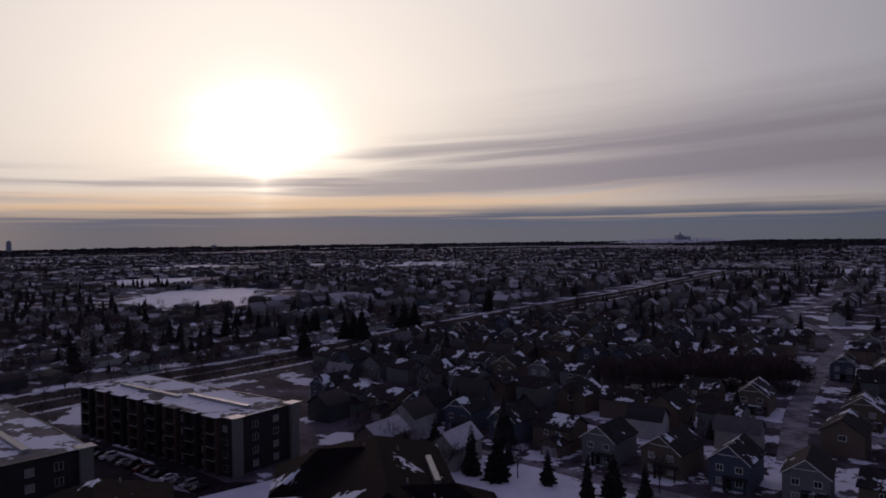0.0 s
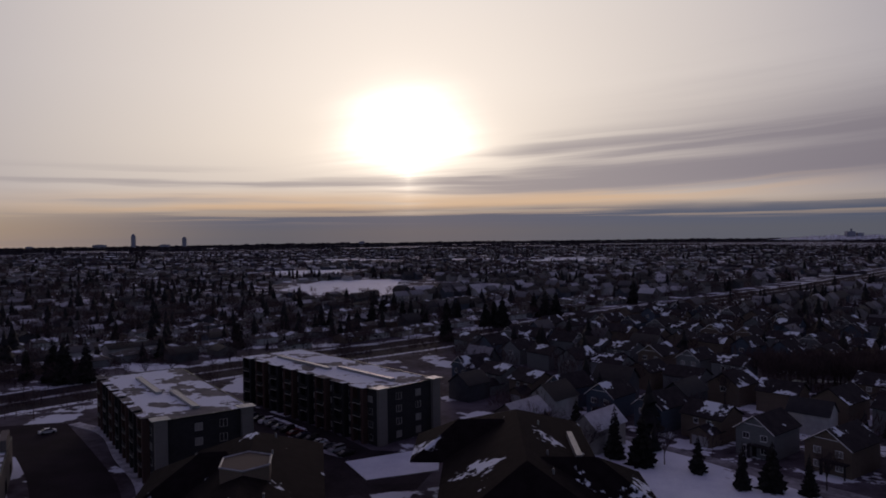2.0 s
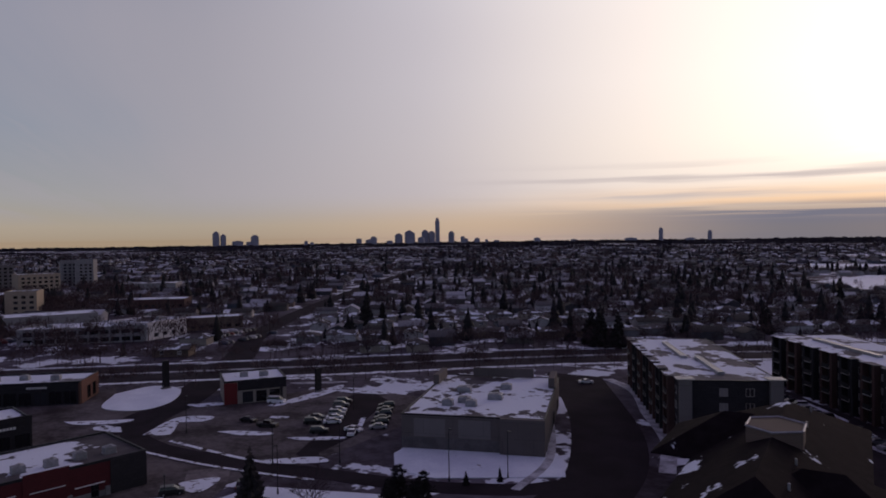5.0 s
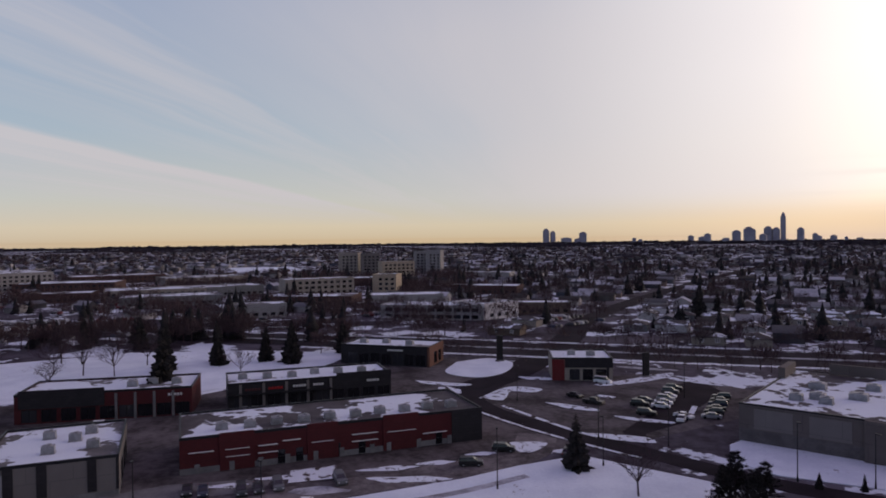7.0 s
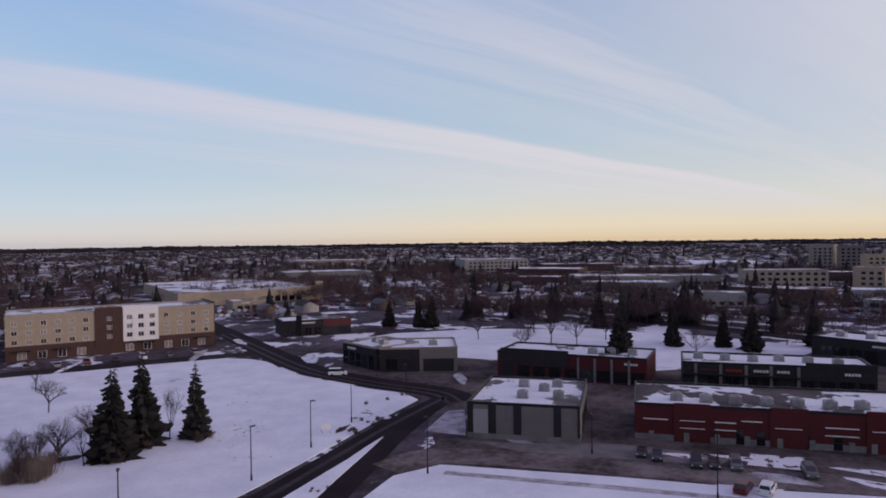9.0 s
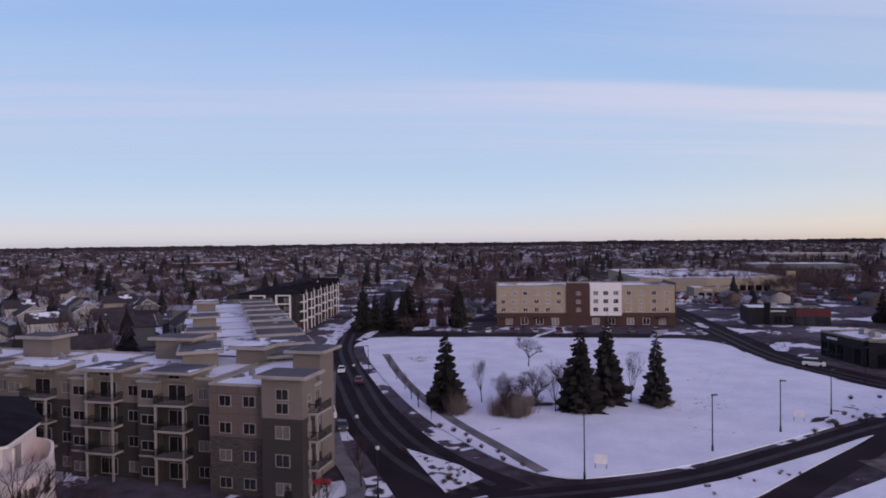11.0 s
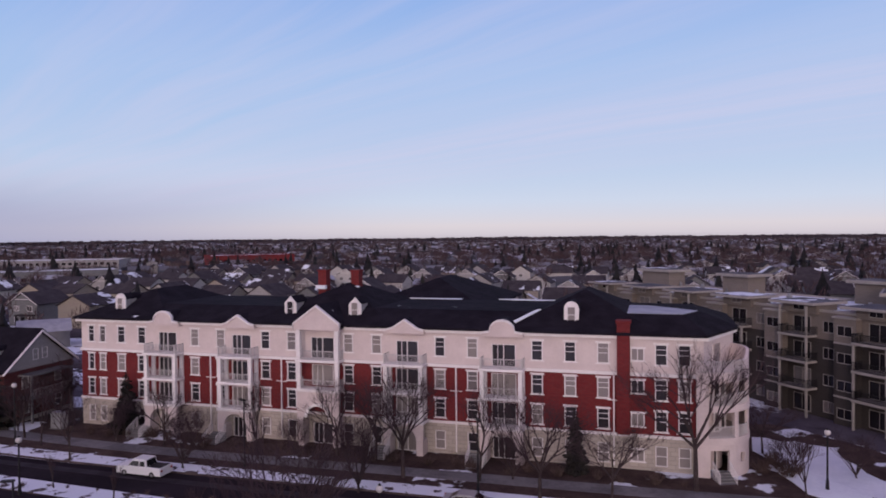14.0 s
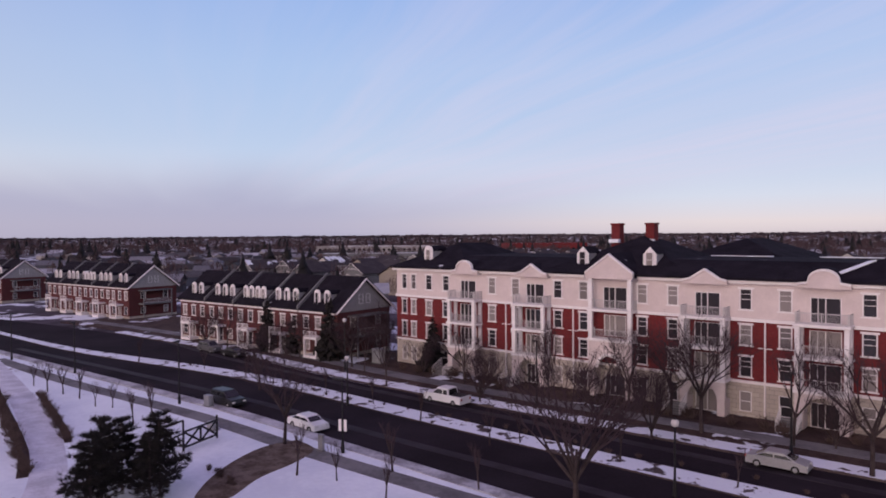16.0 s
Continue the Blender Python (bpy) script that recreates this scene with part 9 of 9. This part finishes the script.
LINES = [(ARTERY, 25), ([(-140, 34), (-190, 61), (-242, 91), (-308, 129), (-460, 255), (-765, 538)], 13), ([(-40, -64), (-36, -104), (-47, -140), (-60, -180), (-78, -205), (-106, -259), (-155, -356)], 26),
         ([(172, -13), (127, -24), (94, -32), (55, -38), (29, -41), (-30, -55)], 30), ([(82, 158), (96, 184), (112, 212), (158, 282), (200, 345), (222, 436), (306, 542), (380, 640)], 11), ([(-137, -84), (-166, -141), (-190, -178), (-230, -240)], 18)]
DISCS = [(0, 0, 125), (-70, 170, 48), (-105, 140, 48), (-118, 100, 40), (-150, 20, 82), (-150, -40, 82), (-110, -120, 78), (-140, -172, 50), (-15, 118, 40), (40, -85, 55), (-10, -110, 50), (-35, -150, 44), (96, -52, 30), (165, -45, 30), (222, -30, 32), (-72, -240, 42), (-318, 62, 46), (-212, 640, 105), (-365, 880, 80), (-300, -262, 62), (-350, -320, 70), (-258, -226, 20),
         (72, 238, 22), (90, 238, 22), (108, 238, 22), (-208, -55, 50), (-225, -20, 34), (-196, -110, 30), (-60, 1330, 110), (-500, 1380, 110), (-280, -880, 90), (-900, -60, 110)] + [(x, y, 0.6 * max(w, d)) for x, y, w, d, h, m in FAR]


def open_ground(x, y, gap=0.0):
    # nothing grows or stands between the shops and the avenue
    if 10 < math.degrees(math.atan2(-x, y)) < 128 and (x + 198) * -0.83 + (y - 118) * 0.56 < 26 and x * x + y * y < 330 ** 2:
        return False
    return not any((x - a) ** 2 + (y - b) ** 2 < (r + gap) ** 2 for a, b, r in DISCS) and not any(near_line(x, y, pts, g + gap) for pts, g in LINES)


def settle_house(protos, x, y, turn):
    PLACED.append((x, y))
    copy_thing(rng.choice(protos), pose(x, y, 0, 0, 0, turn + rng.uniform(-6, 6) + (90 if rng.random() < 0.15 else 0)))


# two-storey streets east of the avenue, with packed snow on the carriageways and in the gardens
across, along = Vector((0.78, -0.625)), Vector((0.625, 0.78))
for k in range(7):
    for i in range(-10, 16):
        q = Vector((31, 172)) + across * (i * 14.2 + rng.uniform(-0.8, 0.8)) + along * (k * 33 + (5 if k % 2 else 0) + rng.uniform(-1, 1))
        if (q.y > 120 and -60 < math.degrees(math.atan2(-q.x, q.y)) < 12 and open_ground(q.x, q.y, -4) and not (q.x < 12 and q.y < 190)) and (q.x, q.y) not in PLACED:
            settle_house([TWO[i2] for i2 in (0, 2, 3, 4, 5)], q.x, q.y, 141.3 if k % 2 == 0 else -38.7)
for k, name, wide, mat, label in ((-0.5, "road", 6.5, PACKED, "residential street under packed snow"), (1.58, "road", 6.5, PACKED, "residential street under packed snow"), (3.58, "road", 6.5, PACKED, "residential street under packed snow"), (5.58, "road", 6.5, PACKED, "residential street under packed snow"),
                                  (0.56, "lawn", 9.0, SNOW_PATCHY, "back gardens under patchy snow"), (2.56, "lawn", 9.0, SNOW_PATCHY, "back gardens under patchy snow"), (4.56, "lawn", 9.0, SNOW_PATCHY, "back gardens under patchy snow")):
    a, b = (-2.0 if k < 1 else -4.0 if k < 2 else 4.0 if k < 5 else -7.0), 14.5
    strip(name, [Vector((31, 172)) + across * (14.2 * (a + (b - a) * i / 4)) + along * (k * 33) for i in range(5)], wide, 0.045 if name == "road" else 0.035, mat, label, name)
strip("road", [(82, 158), (96, 184), (112, 212), (158, 282), (200, 345), (222, 436), (306, 542), (380, 640)], 6.5, 0.055, PACKED, "residential street under packed snow", "road")
# bungalows west of the avenue
run, out = Vector((0.56, 0.83)), Vector((-0.83, 0.56))
for k, off in enumerate((34, 62, 98, 126)):
    for i in range(-2, 36):
        q = Vector((-232, 55)) + run * (i * 14.6 + rng.uniform(-1, 1)) + out * (off + rng.uniform(-1.5, 1.5))
        if open_ground(q.x, q.y, -3):
            settle_house(LOW, q.x, q.y, math.degrees(math.atan2(0.83, 0.56)) + (180 if k % 2 == 0 else 0))
# streets behind the brick building
ux, uy = Vector((0.985, 0.17)), Vector((0.17, -0.985))
for k in range(6):
    for i in range(-3, 14):
        q = Vector((10, -142)) + ux * (i * 16.4 + rng.uniform(-1.5, 1.5)) + uy * (k * 31 + rng.uniform(-3, 3))
        if open_ground(q.x, q.y, -5) and rng.random() < 0.9:
            settle_house(BEHIND, q.x, q.y, 10 + (0 if k % 2 == 0 else 180))

# ---- the suburbs that run on to the horizon ----
HOUSE_WALLS = islands("suburb_walls", [(0.12, 0.108, 0.105), (0.26, 0.24, 0.23), (0.06, 0.058, 0.066), (0.40, 0.38, 0.375), (0.15, 0.11, 0.098), (0.08, 0.088, 0.11), (0.33, 0.31, 0.30)])
HOUSE_ROOFS = islands("suburb_roofs", [(0.33, 0.335, 0.37), (0.025, 0.025, 0.03), (0.20, 0.20, 0.22), (0.42, 0.43, 0.47), (0.035, 0.032, 0.032), (0.13, 0.13, 0.145), (0.03, 0.027, 0.027), (0.08, 0.078, 0.085)])
gen = np.random.default_rng(7)


def scatter(template, faces, x, y, turn, sx, sy, sz, z=None):
    """Copies of a small mesh as one array of points and faces."""
    v = np.asarray(template, float)
    c, s = np.cos(turn)[:, None], np.sin(turn)[:, None]
    px, py, pz = v[None, :, 0] * sx[:, None], v[None, :, 1] * sy[:, None], v[None, :, 2] * sz[:, None]
    pts = np.stack([px * c - py * s + x[:, None], px * s + py * c + y[:, None], pz + (0 if z is None else z[:, None])], -1)
    n = len(x)
    out = []
    for f in faces:
        out.append(np.asarray(f)[None, :] + (np.arange(n) * len(v))[:, None])
    return pts.reshape(-1, 3), out


def stuff_mesh(name, sets, materials):
    """Joins scattered copies: sets of (points, list of face arrays, material index of each face)."""
    me = bpy.data.meshes.new(name)
    verts, loops, starts, totals, mats, base = [], [], [], [], [], 0
    at = 0
    for pts, faces, which in sets:
        for f, m in zip(faces, which):
            n, k = f.shape
            loops.append((f + base).ravel())
            starts.append(at + np.arange(n) * k)
            totals.append(np.full(n, k))
            mats.append(np.full(n, m))
            at += n * k
        verts.append(pts)
        base += len(pts)
    verts, loops, starts, totals, mats = (np.concatenate(a) for a in (verts, loops, starts, totals, mats))
    me.vertices.add(len(verts))
    me.vertices.foreach_set("co", verts.ravel())
    me.loops.add(len(loops))
    me.loops.foreach_set("vertex_index", loops.astype(np.int32))
    me.polygons.add(len(starts))
    me.polygons.foreach_set("loop_start", starts.astype(np.int32))
    me.polygons.foreach_set("material_index", mats.astype(np.int32))
    for m in materials:
        me.materials.append(m)
    me.update(calc_edges=True)
    me.validate()
    return me


GABLE_V = [(-1, -1, 0), (1, -1, 0), (1, 1, 0), (-1, 1, 0), (-1, -1, 1), (1, -1, 1), (1, 1, 1), (-1, 1, 1), (-1, 0, 1.55), (1, 0, 1.55), (-1.08, -1.12, 0.98), (1.08, -1.12, 0.98), (1.08, 1.12, 0.98), (-1.08, 1.12, 0.98), (-1.08, 0, 1.62), (1.08, 0, 1.62)]
GABLE_F = [(0, 1, 5, 4), (2, 3, 7, 6), (1, 2, 6, 5), (3, 0, 4, 7), (5, 6, 9), (7, 4, 8), (10, 11, 15, 14), (12, 13, 14, 15)]
GABLE_M = [0, 0, 0, 0, 0, 0, 1, 1]
hx, hy, ht = [], [], []
for i in range(-190, 190):
    for k in range(-110, 110):
        q = run * (i * 15.0) + out * (k * 27.0 + (6 if k % 2 else 0))
        d = q.length
        if not 150 < d < 2400:
            continue
        b = math.degrees(math.atan2(-q.x, q.y))
        if -100 < b < -48:
            continue
        if 84 < b < 122 and d < 700 and (i + k) % 3:
            continue
        keep = 0.88 if d < 600 else 0.52 if d < 1200 else 0.22
        if rng.random() > keep:
            continue
        x, y = q.x + rng.uniform(-2, 2), q.y + rng.uniform(-2, 2)
        if not open_ground(x, y) or (d < 520 and any((x - a) ** 2 + (y - c) ** 2 < 210 for a, c in PLACED)):
            continue
        hx.append(x), hy.append(y), ht.append(math.atan2(run.y, run.x) + (math.pi / 2 if rng.random() < 0.3 else 0))
hx, hy, ht = np.array(hx), np.array(hy), np.array(ht)
n = len(hx)
tall = np.where((np.degrees(np.arctan2(-hx, hy)) < 15) & (np.degrees(np.arctan2(-hx, hy)) > -60) & (np.hypot(hx, hy) < 800), 4.8, 2.5) + gen.uniform(0, 1.2, n)
sets = [(*scatter(GABLE_V, GABLE_F, hx, hy, ht, gen.uniform(4.4, 6.2, n), gen.uniform(3.2, 4.3, n), tall), GABLE_M)]
tagged(new("far_houses", stuff_mesh("far_houses", sets, [HOUSE_WALLS, HOUSE_ROOFS])), "countless suburban houses with snowy roofs reaching the horizon", "houses", kind="stuff")

# conifers and bare trees among them
FAR_NEEDLE = islands("far_conifers", [(0.011, 0.011, 0.012), (0.019, 0.018, 0.017), (0.015, 0.014, 0.016)])
FAR_TWIG = islands("far_bare_trees", [(0.066, 0.040, 0.043), (0.094, 0.060, 0.060), (0.076, 0.048, 0.050), (0.048, 0.032, 0.035)])
# mauve-grey paler than bare wood: the haze of distance is in the base colour
FAR_WOOD_HAZED = islands("far_woods", [(0.150, 0.125, 0.150), (0.185, 0.155, 0.175), (0.125, 0.108, 0.135)])


def ragged_cone(r):
    v, f = [], []
    for lo, hi, rad in ((0.05, 0.38, 0.27), (0.20, 0.55, 0.24), (0.38, 0.74, 0.185), (0.56, 0.89, 0.125), (0.76, 1.0, 0.065)):
        b = len(v)
        v.append((0, 0, hi))
        for i in range(7):
            a, rr = 6.283 * i / 7, rad * r.uniform(0.55, 1.3)
            v.append((rr * math.cos(a), rr * math.sin(a), lo + r.uniform(-0.05, 0.05)))
        f += [(b, b + 1 + i, b + 1 + (i + 1) % 7) for i in range(7)]
    return v, f


def puff(r, blades, reach, width):
    """A leafless crown: many thin upswept twigs round short limbs."""
    v, f = [(-0.015, 0, 0), (0.015, 0, 0), (0, 0, 0.7)], [(0, 1, 2)]
    for _ in range(blades):
        a, u, s = r.uniform(0, 6.283), r.uniform(-0.45, 1), r.uniform(0.25, 1) ** 0.6
        flat = math.sqrt(max(0.05, 1 - u * u * 0.85))
        p = Vector((math.cos(a) * 0.36 * s * flat, math.sin(a) * 0.36 * s * flat, 0.60 + 0.36 * u * s))
        d = ((p - Vector((0, 0, 0.2))).normalized() + Vector((r.uniform(-0.5, 0.5), r.uniform(-0.5, 0.5), r.uniform(0.0, 0.6)))).normalized() * reach
        e = Vector((r.uniform(-1, 1), r.uniform(-1, 1), r.uniform(-0.4, 0.4))).normalized() * width
        b = len(v)
        v += [tuple(p - d + e), tuple(p - d - e), tuple(p + d)]
        f.append((b, b + 1, b + 2))
    return v, f


def tree_field(count, near, far, power, test=None):
    xs, ys = [], []
    while len(xs) < count:
        d = near + (far - near) * rng.random() ** power
        b = radians(rng.uniform(-46, 268))
        x, y = -math.sin(b) * d, math.cos(b) * d
        if noise.noise(Vector((x * 0.004, y * 0.004, 2.0))) + rng.uniform(-0.5, 0.5) < -0.18:
            continue
        if open_ground(x, y, 1.0) and not (d < 520 and any((x - a) ** 2 + (y - c) ** 2 < 60 for a, c in PLACED)):
            xs.append(x), ys.append(y)
    return np.array(xs), np.array(ys)


sets = []
r = random.Random(9)
for v, f in [ragged_cone(r) for _ in range(5)]:
    x, y = (np.concatenate(a) for a in zip(tree_field(620, 150, 2500, 0.85), tree_field(380, 150, 900, 0.75)))
    # many stand in twos and threes
    beside = gen.uniform(0, 1, len(x)) < 0.45
    x, y = np.concatenate((x, x[beside] + gen.normal(0, 3.5, beside.sum()))), np.concatenate((y, y[beside] + gen.normal(0, 3.5, beside.sum())))
    # fewer of them on the southern side
    keep = (y > -40) | (gen.uniform(0, 1, len(x)) < 0.5)
    x, y = x[keep], y[keep]
    m = len(x)
    h = 4.5 + 10.5 * gen.uniform(0, 1, m) ** 1.3
    sets.append((*scatter(v, f, x, y, gen.uniform(0, 6.28, m), h, h, h), [0] * len(f)))
tagged(new("far_conifers", stuff_mesh("far_conifers", sets, [FAR_NEEDLE])), "countless dark conifers among the houses", "trees", kind="stuff")
sets = []
for kind in range(6):
    v, f = puff(r, 70, 0.09, 0.013) if kind < 3 else puff(r, 22, 0.15, 0.034)
    x, y = tree_field(2300, 140, 850, 0.72) if kind < 3 else tree_field(4000, 700, 2500, 0.9)
    m = len(x)
    h = gen.uniform(5.5, 11, m)
    sets.append((*scatter(v, f, x, y, gen.uniform(0, 6.28, m), h * gen.uniform(0.9, 1.35, m), h * gen.uniform(0.9, 1.35, m), h), [0] * len(f)))
for v, f in [puff(r, 110, 0.08, 0.011) for _ in range(3)]:
    # rows and clumps between the far shops
    x, y = gen.uniform(-640, -285, 900), gen.uniform(-330, 130, 900)
    keep = np.array([not near_line(a, b, ARTERY, 17) and not any(abs(a - p) < w * 0.62 and abs(b - q) < w * 0.62 for p, q, w, d, h, m2 in FAR) and noise.noise(Vector((a * 0.012, b * 0.012, 4.0))) > -0.12 for a, b in zip(x, y)])
    x, y = x[keep], y[keep]
    m = len(x)
    h = gen.uniform(6, 12, m)
    sets.append((*scatter(v, f, x, y, gen.uniform(0, 6.28, m), h * 1.2, h * 1.2, h), [0] * len(f)))
for v, f in [puff(r, 130, 0.08, 0.011) for _ in range(3)]:
    # beside the avenue, and round the hotel and the bend of the street
    s = gen.uniform(3.2, 10.0, 110)
    i = s.astype(int)
    pa, pb = np.array(ARTERY)[i], np.array(ARTERY)[i + 1]
    d = (pb - pa) / np.linalg.norm(pb - pa, axis=1)[:, None]
    off = gen.choice((-1.0, 1.0), 110) * gen.uniform(17, 27, 110)
    x = pa[:, 0] + (pb - pa)[:, 0] * (s - i) - d[:, 1] * off
    y = pa[:, 1] + (pb - pa)[:, 1] * (s - i) + d[:, 0] * off
    x2, y2 = gen.uniform(-230, -75, 130), gen.uniform(-345, -185, 130)
    keep = np.array([not near_line(a, b, LINES[2][0], 10) and not near_line(a, b, LINES[5][0], 8) and not near_line(a, b, [(-120, -176), (-166, -160)], 26) and not near_line(a, b, [(-80, -268), (-56, -215)], 16) and not near_line(a, b, [(-245, -215), (-200, -180)], 46) for a, b in zip(x2, y2)])
    x, y = np.concatenate((x, x2[keep])), np.concatenate((y, y2[keep]))
    m = len(x)
    h = gen.uniform(4.5, 9.5, m)
    sets.append((*scatter(v, f, x, y, gen.uniform(0, 6.28, m), h * 1.2, h * 1.2, h), [0] * len(f)))
for v, f in [puff(r, 150, 0.08, 0.010) for _ in range(3)]:
    # gardens among the nearer streets
    x, y = tree_field(260, 135, 480, 0.8)
    x, y = x[(y > 0)], y[(y > 0)]
    m = len(x)
    h = gen.uniform(6, 11, m)
    sets.append((*scatter(v, f, x, y, gen.uniform(0, 6.28, m), h * 1.15, h * 1.15, h), [0] * len(f)))
for v, f in [puff(r, 240, 0.07, 0.009) for _ in range(3)]:
    x, y = gen.uniform(56, 124, 110), gen.uniform(226, 248, 110)
    m = len(x)
    h = gen.uniform(7.5, 11.5, m)
    sets.append((*scatter(v, f, x, y, gen.uniform(0, 6.28, m), h, h, h), [0] * len(f)))
tagged(new("far_bare_trees", stuff_mesh("far_bare_trees", sets, [FAR_TWIG])), "countless leafless trees in brown-grey haze", "trees", kind="stuff")

# a dense edge of trees behind the park, and the cars of the far shopping centre
sets = []
for v, f in [puff(r, 200, 0.075, 0.010) for _ in range(3)]:
    m = 46
    s = gen.uniform(0, 1, m)
    x, y = -250 - 20 * np.sin(s * 3.1) + gen.uniform(-16, 6, m), 16 - 150 * s + gen.uniform(-5, 5, m)
    h = gen.uniform(6, 11, m)
    sets.append((*scatter(v, f, x, y, gen.uniform(0, 6.28, m), h * 1.2, h * 1.2, h), [0] * len(f)))
for v, f in [ragged_cone(r) for _ in range(3)]:
    m = 9
    s = gen.uniform(0, 1, m)
    x, y = -254 - 20 * np.sin(s * 3.1) + gen.uniform(-14, 6, m), 16 - 150 * s
    h = gen.uniform(9, 14, m)
    sets.append((*scatter(v, f, x, y, gen.uniform(0, 6.28, m), h, h, h), [1] * len(f)))
tagged(new("park_trees", stuff_mesh("park_trees", sets, [FAR_TWIG, FAR_NEEDLE])), "dense leafless and evergreen trees along the park", "trees", kind="stuff")
FAR_PAINT = islands("far_car_paint", [(0.02, 0.02, 0.022), (0.35, 0.35, 0.36), (0.05, 0.05, 0.055), (0.60, 0.60, 0.62), (0.12, 0.01, 0.01), (0.03, 0.04, 0.07)], 0.4, 0.4)
CAR_V = [(-2.2, -0.9, 0.3), (2.2, -0.9, 0.3), (2.2, 0.9, 0.3), (-2.2, 0.9, 0.3), (-2.2, -0.9, 0.95), (2.2, -0.9, 0.85), (2.2, 0.9, 0.85), (-2.2, 0.9, 0.95), (-1.5, -0.75, 1.5), (0.8, -0.75, 1.5), (0.8, 0.75, 1.5), (-1.5, 0.75, 1.5), (1.4, -0.8, 0.9), (1.4, 0.8, 0.9)]
CAR_F = [(0, 1, 5, 4), (1, 2, 6, 5), (2, 3, 7, 6), (3, 0, 4, 7), (4, 12, 9, 8), (12, 13, 10, 9), (13, 7, 11, 10), (7, 4, 8, 11), (8, 9, 10, 11), (12, 5, 6, 13)]
cx, cy, ct = [], [], []
for bx0, by0, turn, rows_, cols in ((-330, -110, 0.5, 7, 24), (-370, -190, 0.6, 6, 26), (-300, -200, 0.6, 4, 18), (-430, -110, 0.4, 6, 20), (-520, -90, 0.3, 6, 22), (-350, 40, 0.9, 3, 14), (-300, 104, 0.9, 3, 14), (-470, -210, 0.5, 6, 24), (-600, -110, 0.3, 6, 24), (-250, -235, 0.9, 4, 16)):
    for i in range(cols):
        for k in range(rows_):
            if rng.random() < 0.62:
                a, b = (i - cols / 2) * 2.9, (k - rows_ / 2) * 11 + (2.8 if k % 2 else -2.8)
                cx.append(bx0 + a * math.cos(turn + 1.2) - b * math.sin(turn + 1.2)), cy.append(by0 + a * math.sin(turn + 1.2) + b * math.cos(turn + 1.2)), ct.append(turn + 1.2 + math.pi / 2)
one = np.ones(len(cx))
tagged(new("far_cars", stuff_mesh("far_cars", [(*scatter(CAR_V, CAR_F, np.array(cx), np.array(cy), np.array(ct), one, one, one), [0] * len(CAR_F))], [FAR_PAINT])), "rows of parked cars at a distant shopping centre", "cars", kind="stuff")

# belts of wood one behind another out to the horizon, aerial haze put into their colour
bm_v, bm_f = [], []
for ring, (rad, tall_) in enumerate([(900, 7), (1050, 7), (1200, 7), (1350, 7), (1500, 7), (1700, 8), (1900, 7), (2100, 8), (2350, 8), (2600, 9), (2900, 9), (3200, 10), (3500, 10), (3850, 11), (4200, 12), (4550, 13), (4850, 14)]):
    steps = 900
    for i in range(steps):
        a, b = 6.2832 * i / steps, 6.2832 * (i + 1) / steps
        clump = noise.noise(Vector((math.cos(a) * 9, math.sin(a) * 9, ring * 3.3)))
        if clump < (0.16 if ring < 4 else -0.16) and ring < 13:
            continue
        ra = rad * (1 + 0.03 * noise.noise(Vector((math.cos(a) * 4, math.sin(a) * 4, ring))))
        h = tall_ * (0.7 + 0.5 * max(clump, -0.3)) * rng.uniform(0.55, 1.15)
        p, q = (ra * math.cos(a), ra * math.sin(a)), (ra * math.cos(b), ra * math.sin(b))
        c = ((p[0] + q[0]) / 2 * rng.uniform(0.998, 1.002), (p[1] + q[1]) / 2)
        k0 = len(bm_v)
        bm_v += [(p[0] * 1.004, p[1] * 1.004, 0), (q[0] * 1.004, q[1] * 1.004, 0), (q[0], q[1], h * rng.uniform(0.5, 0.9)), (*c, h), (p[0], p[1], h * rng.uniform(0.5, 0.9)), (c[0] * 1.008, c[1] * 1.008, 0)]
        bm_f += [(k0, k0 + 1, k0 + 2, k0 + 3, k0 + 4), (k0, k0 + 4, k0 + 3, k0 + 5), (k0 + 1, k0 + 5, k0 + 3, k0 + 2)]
tagged(new("far_woods", pydata("far_woods", bm_v, bm_f, [FAR_WOOD_HAZED])), "belts of dark leafless woods along the horizon", "woods", kind="stuff")
# the first of each kind has served its turn
for proto in SPRUCES + PINES + BARES + [SAPLING, CLUMP] + SHRUBS + TWO + LOW + list(CARS.values()):
    for ob in (*proto.children_recursive, proto):
        bpy.data.objects.remove(ob)
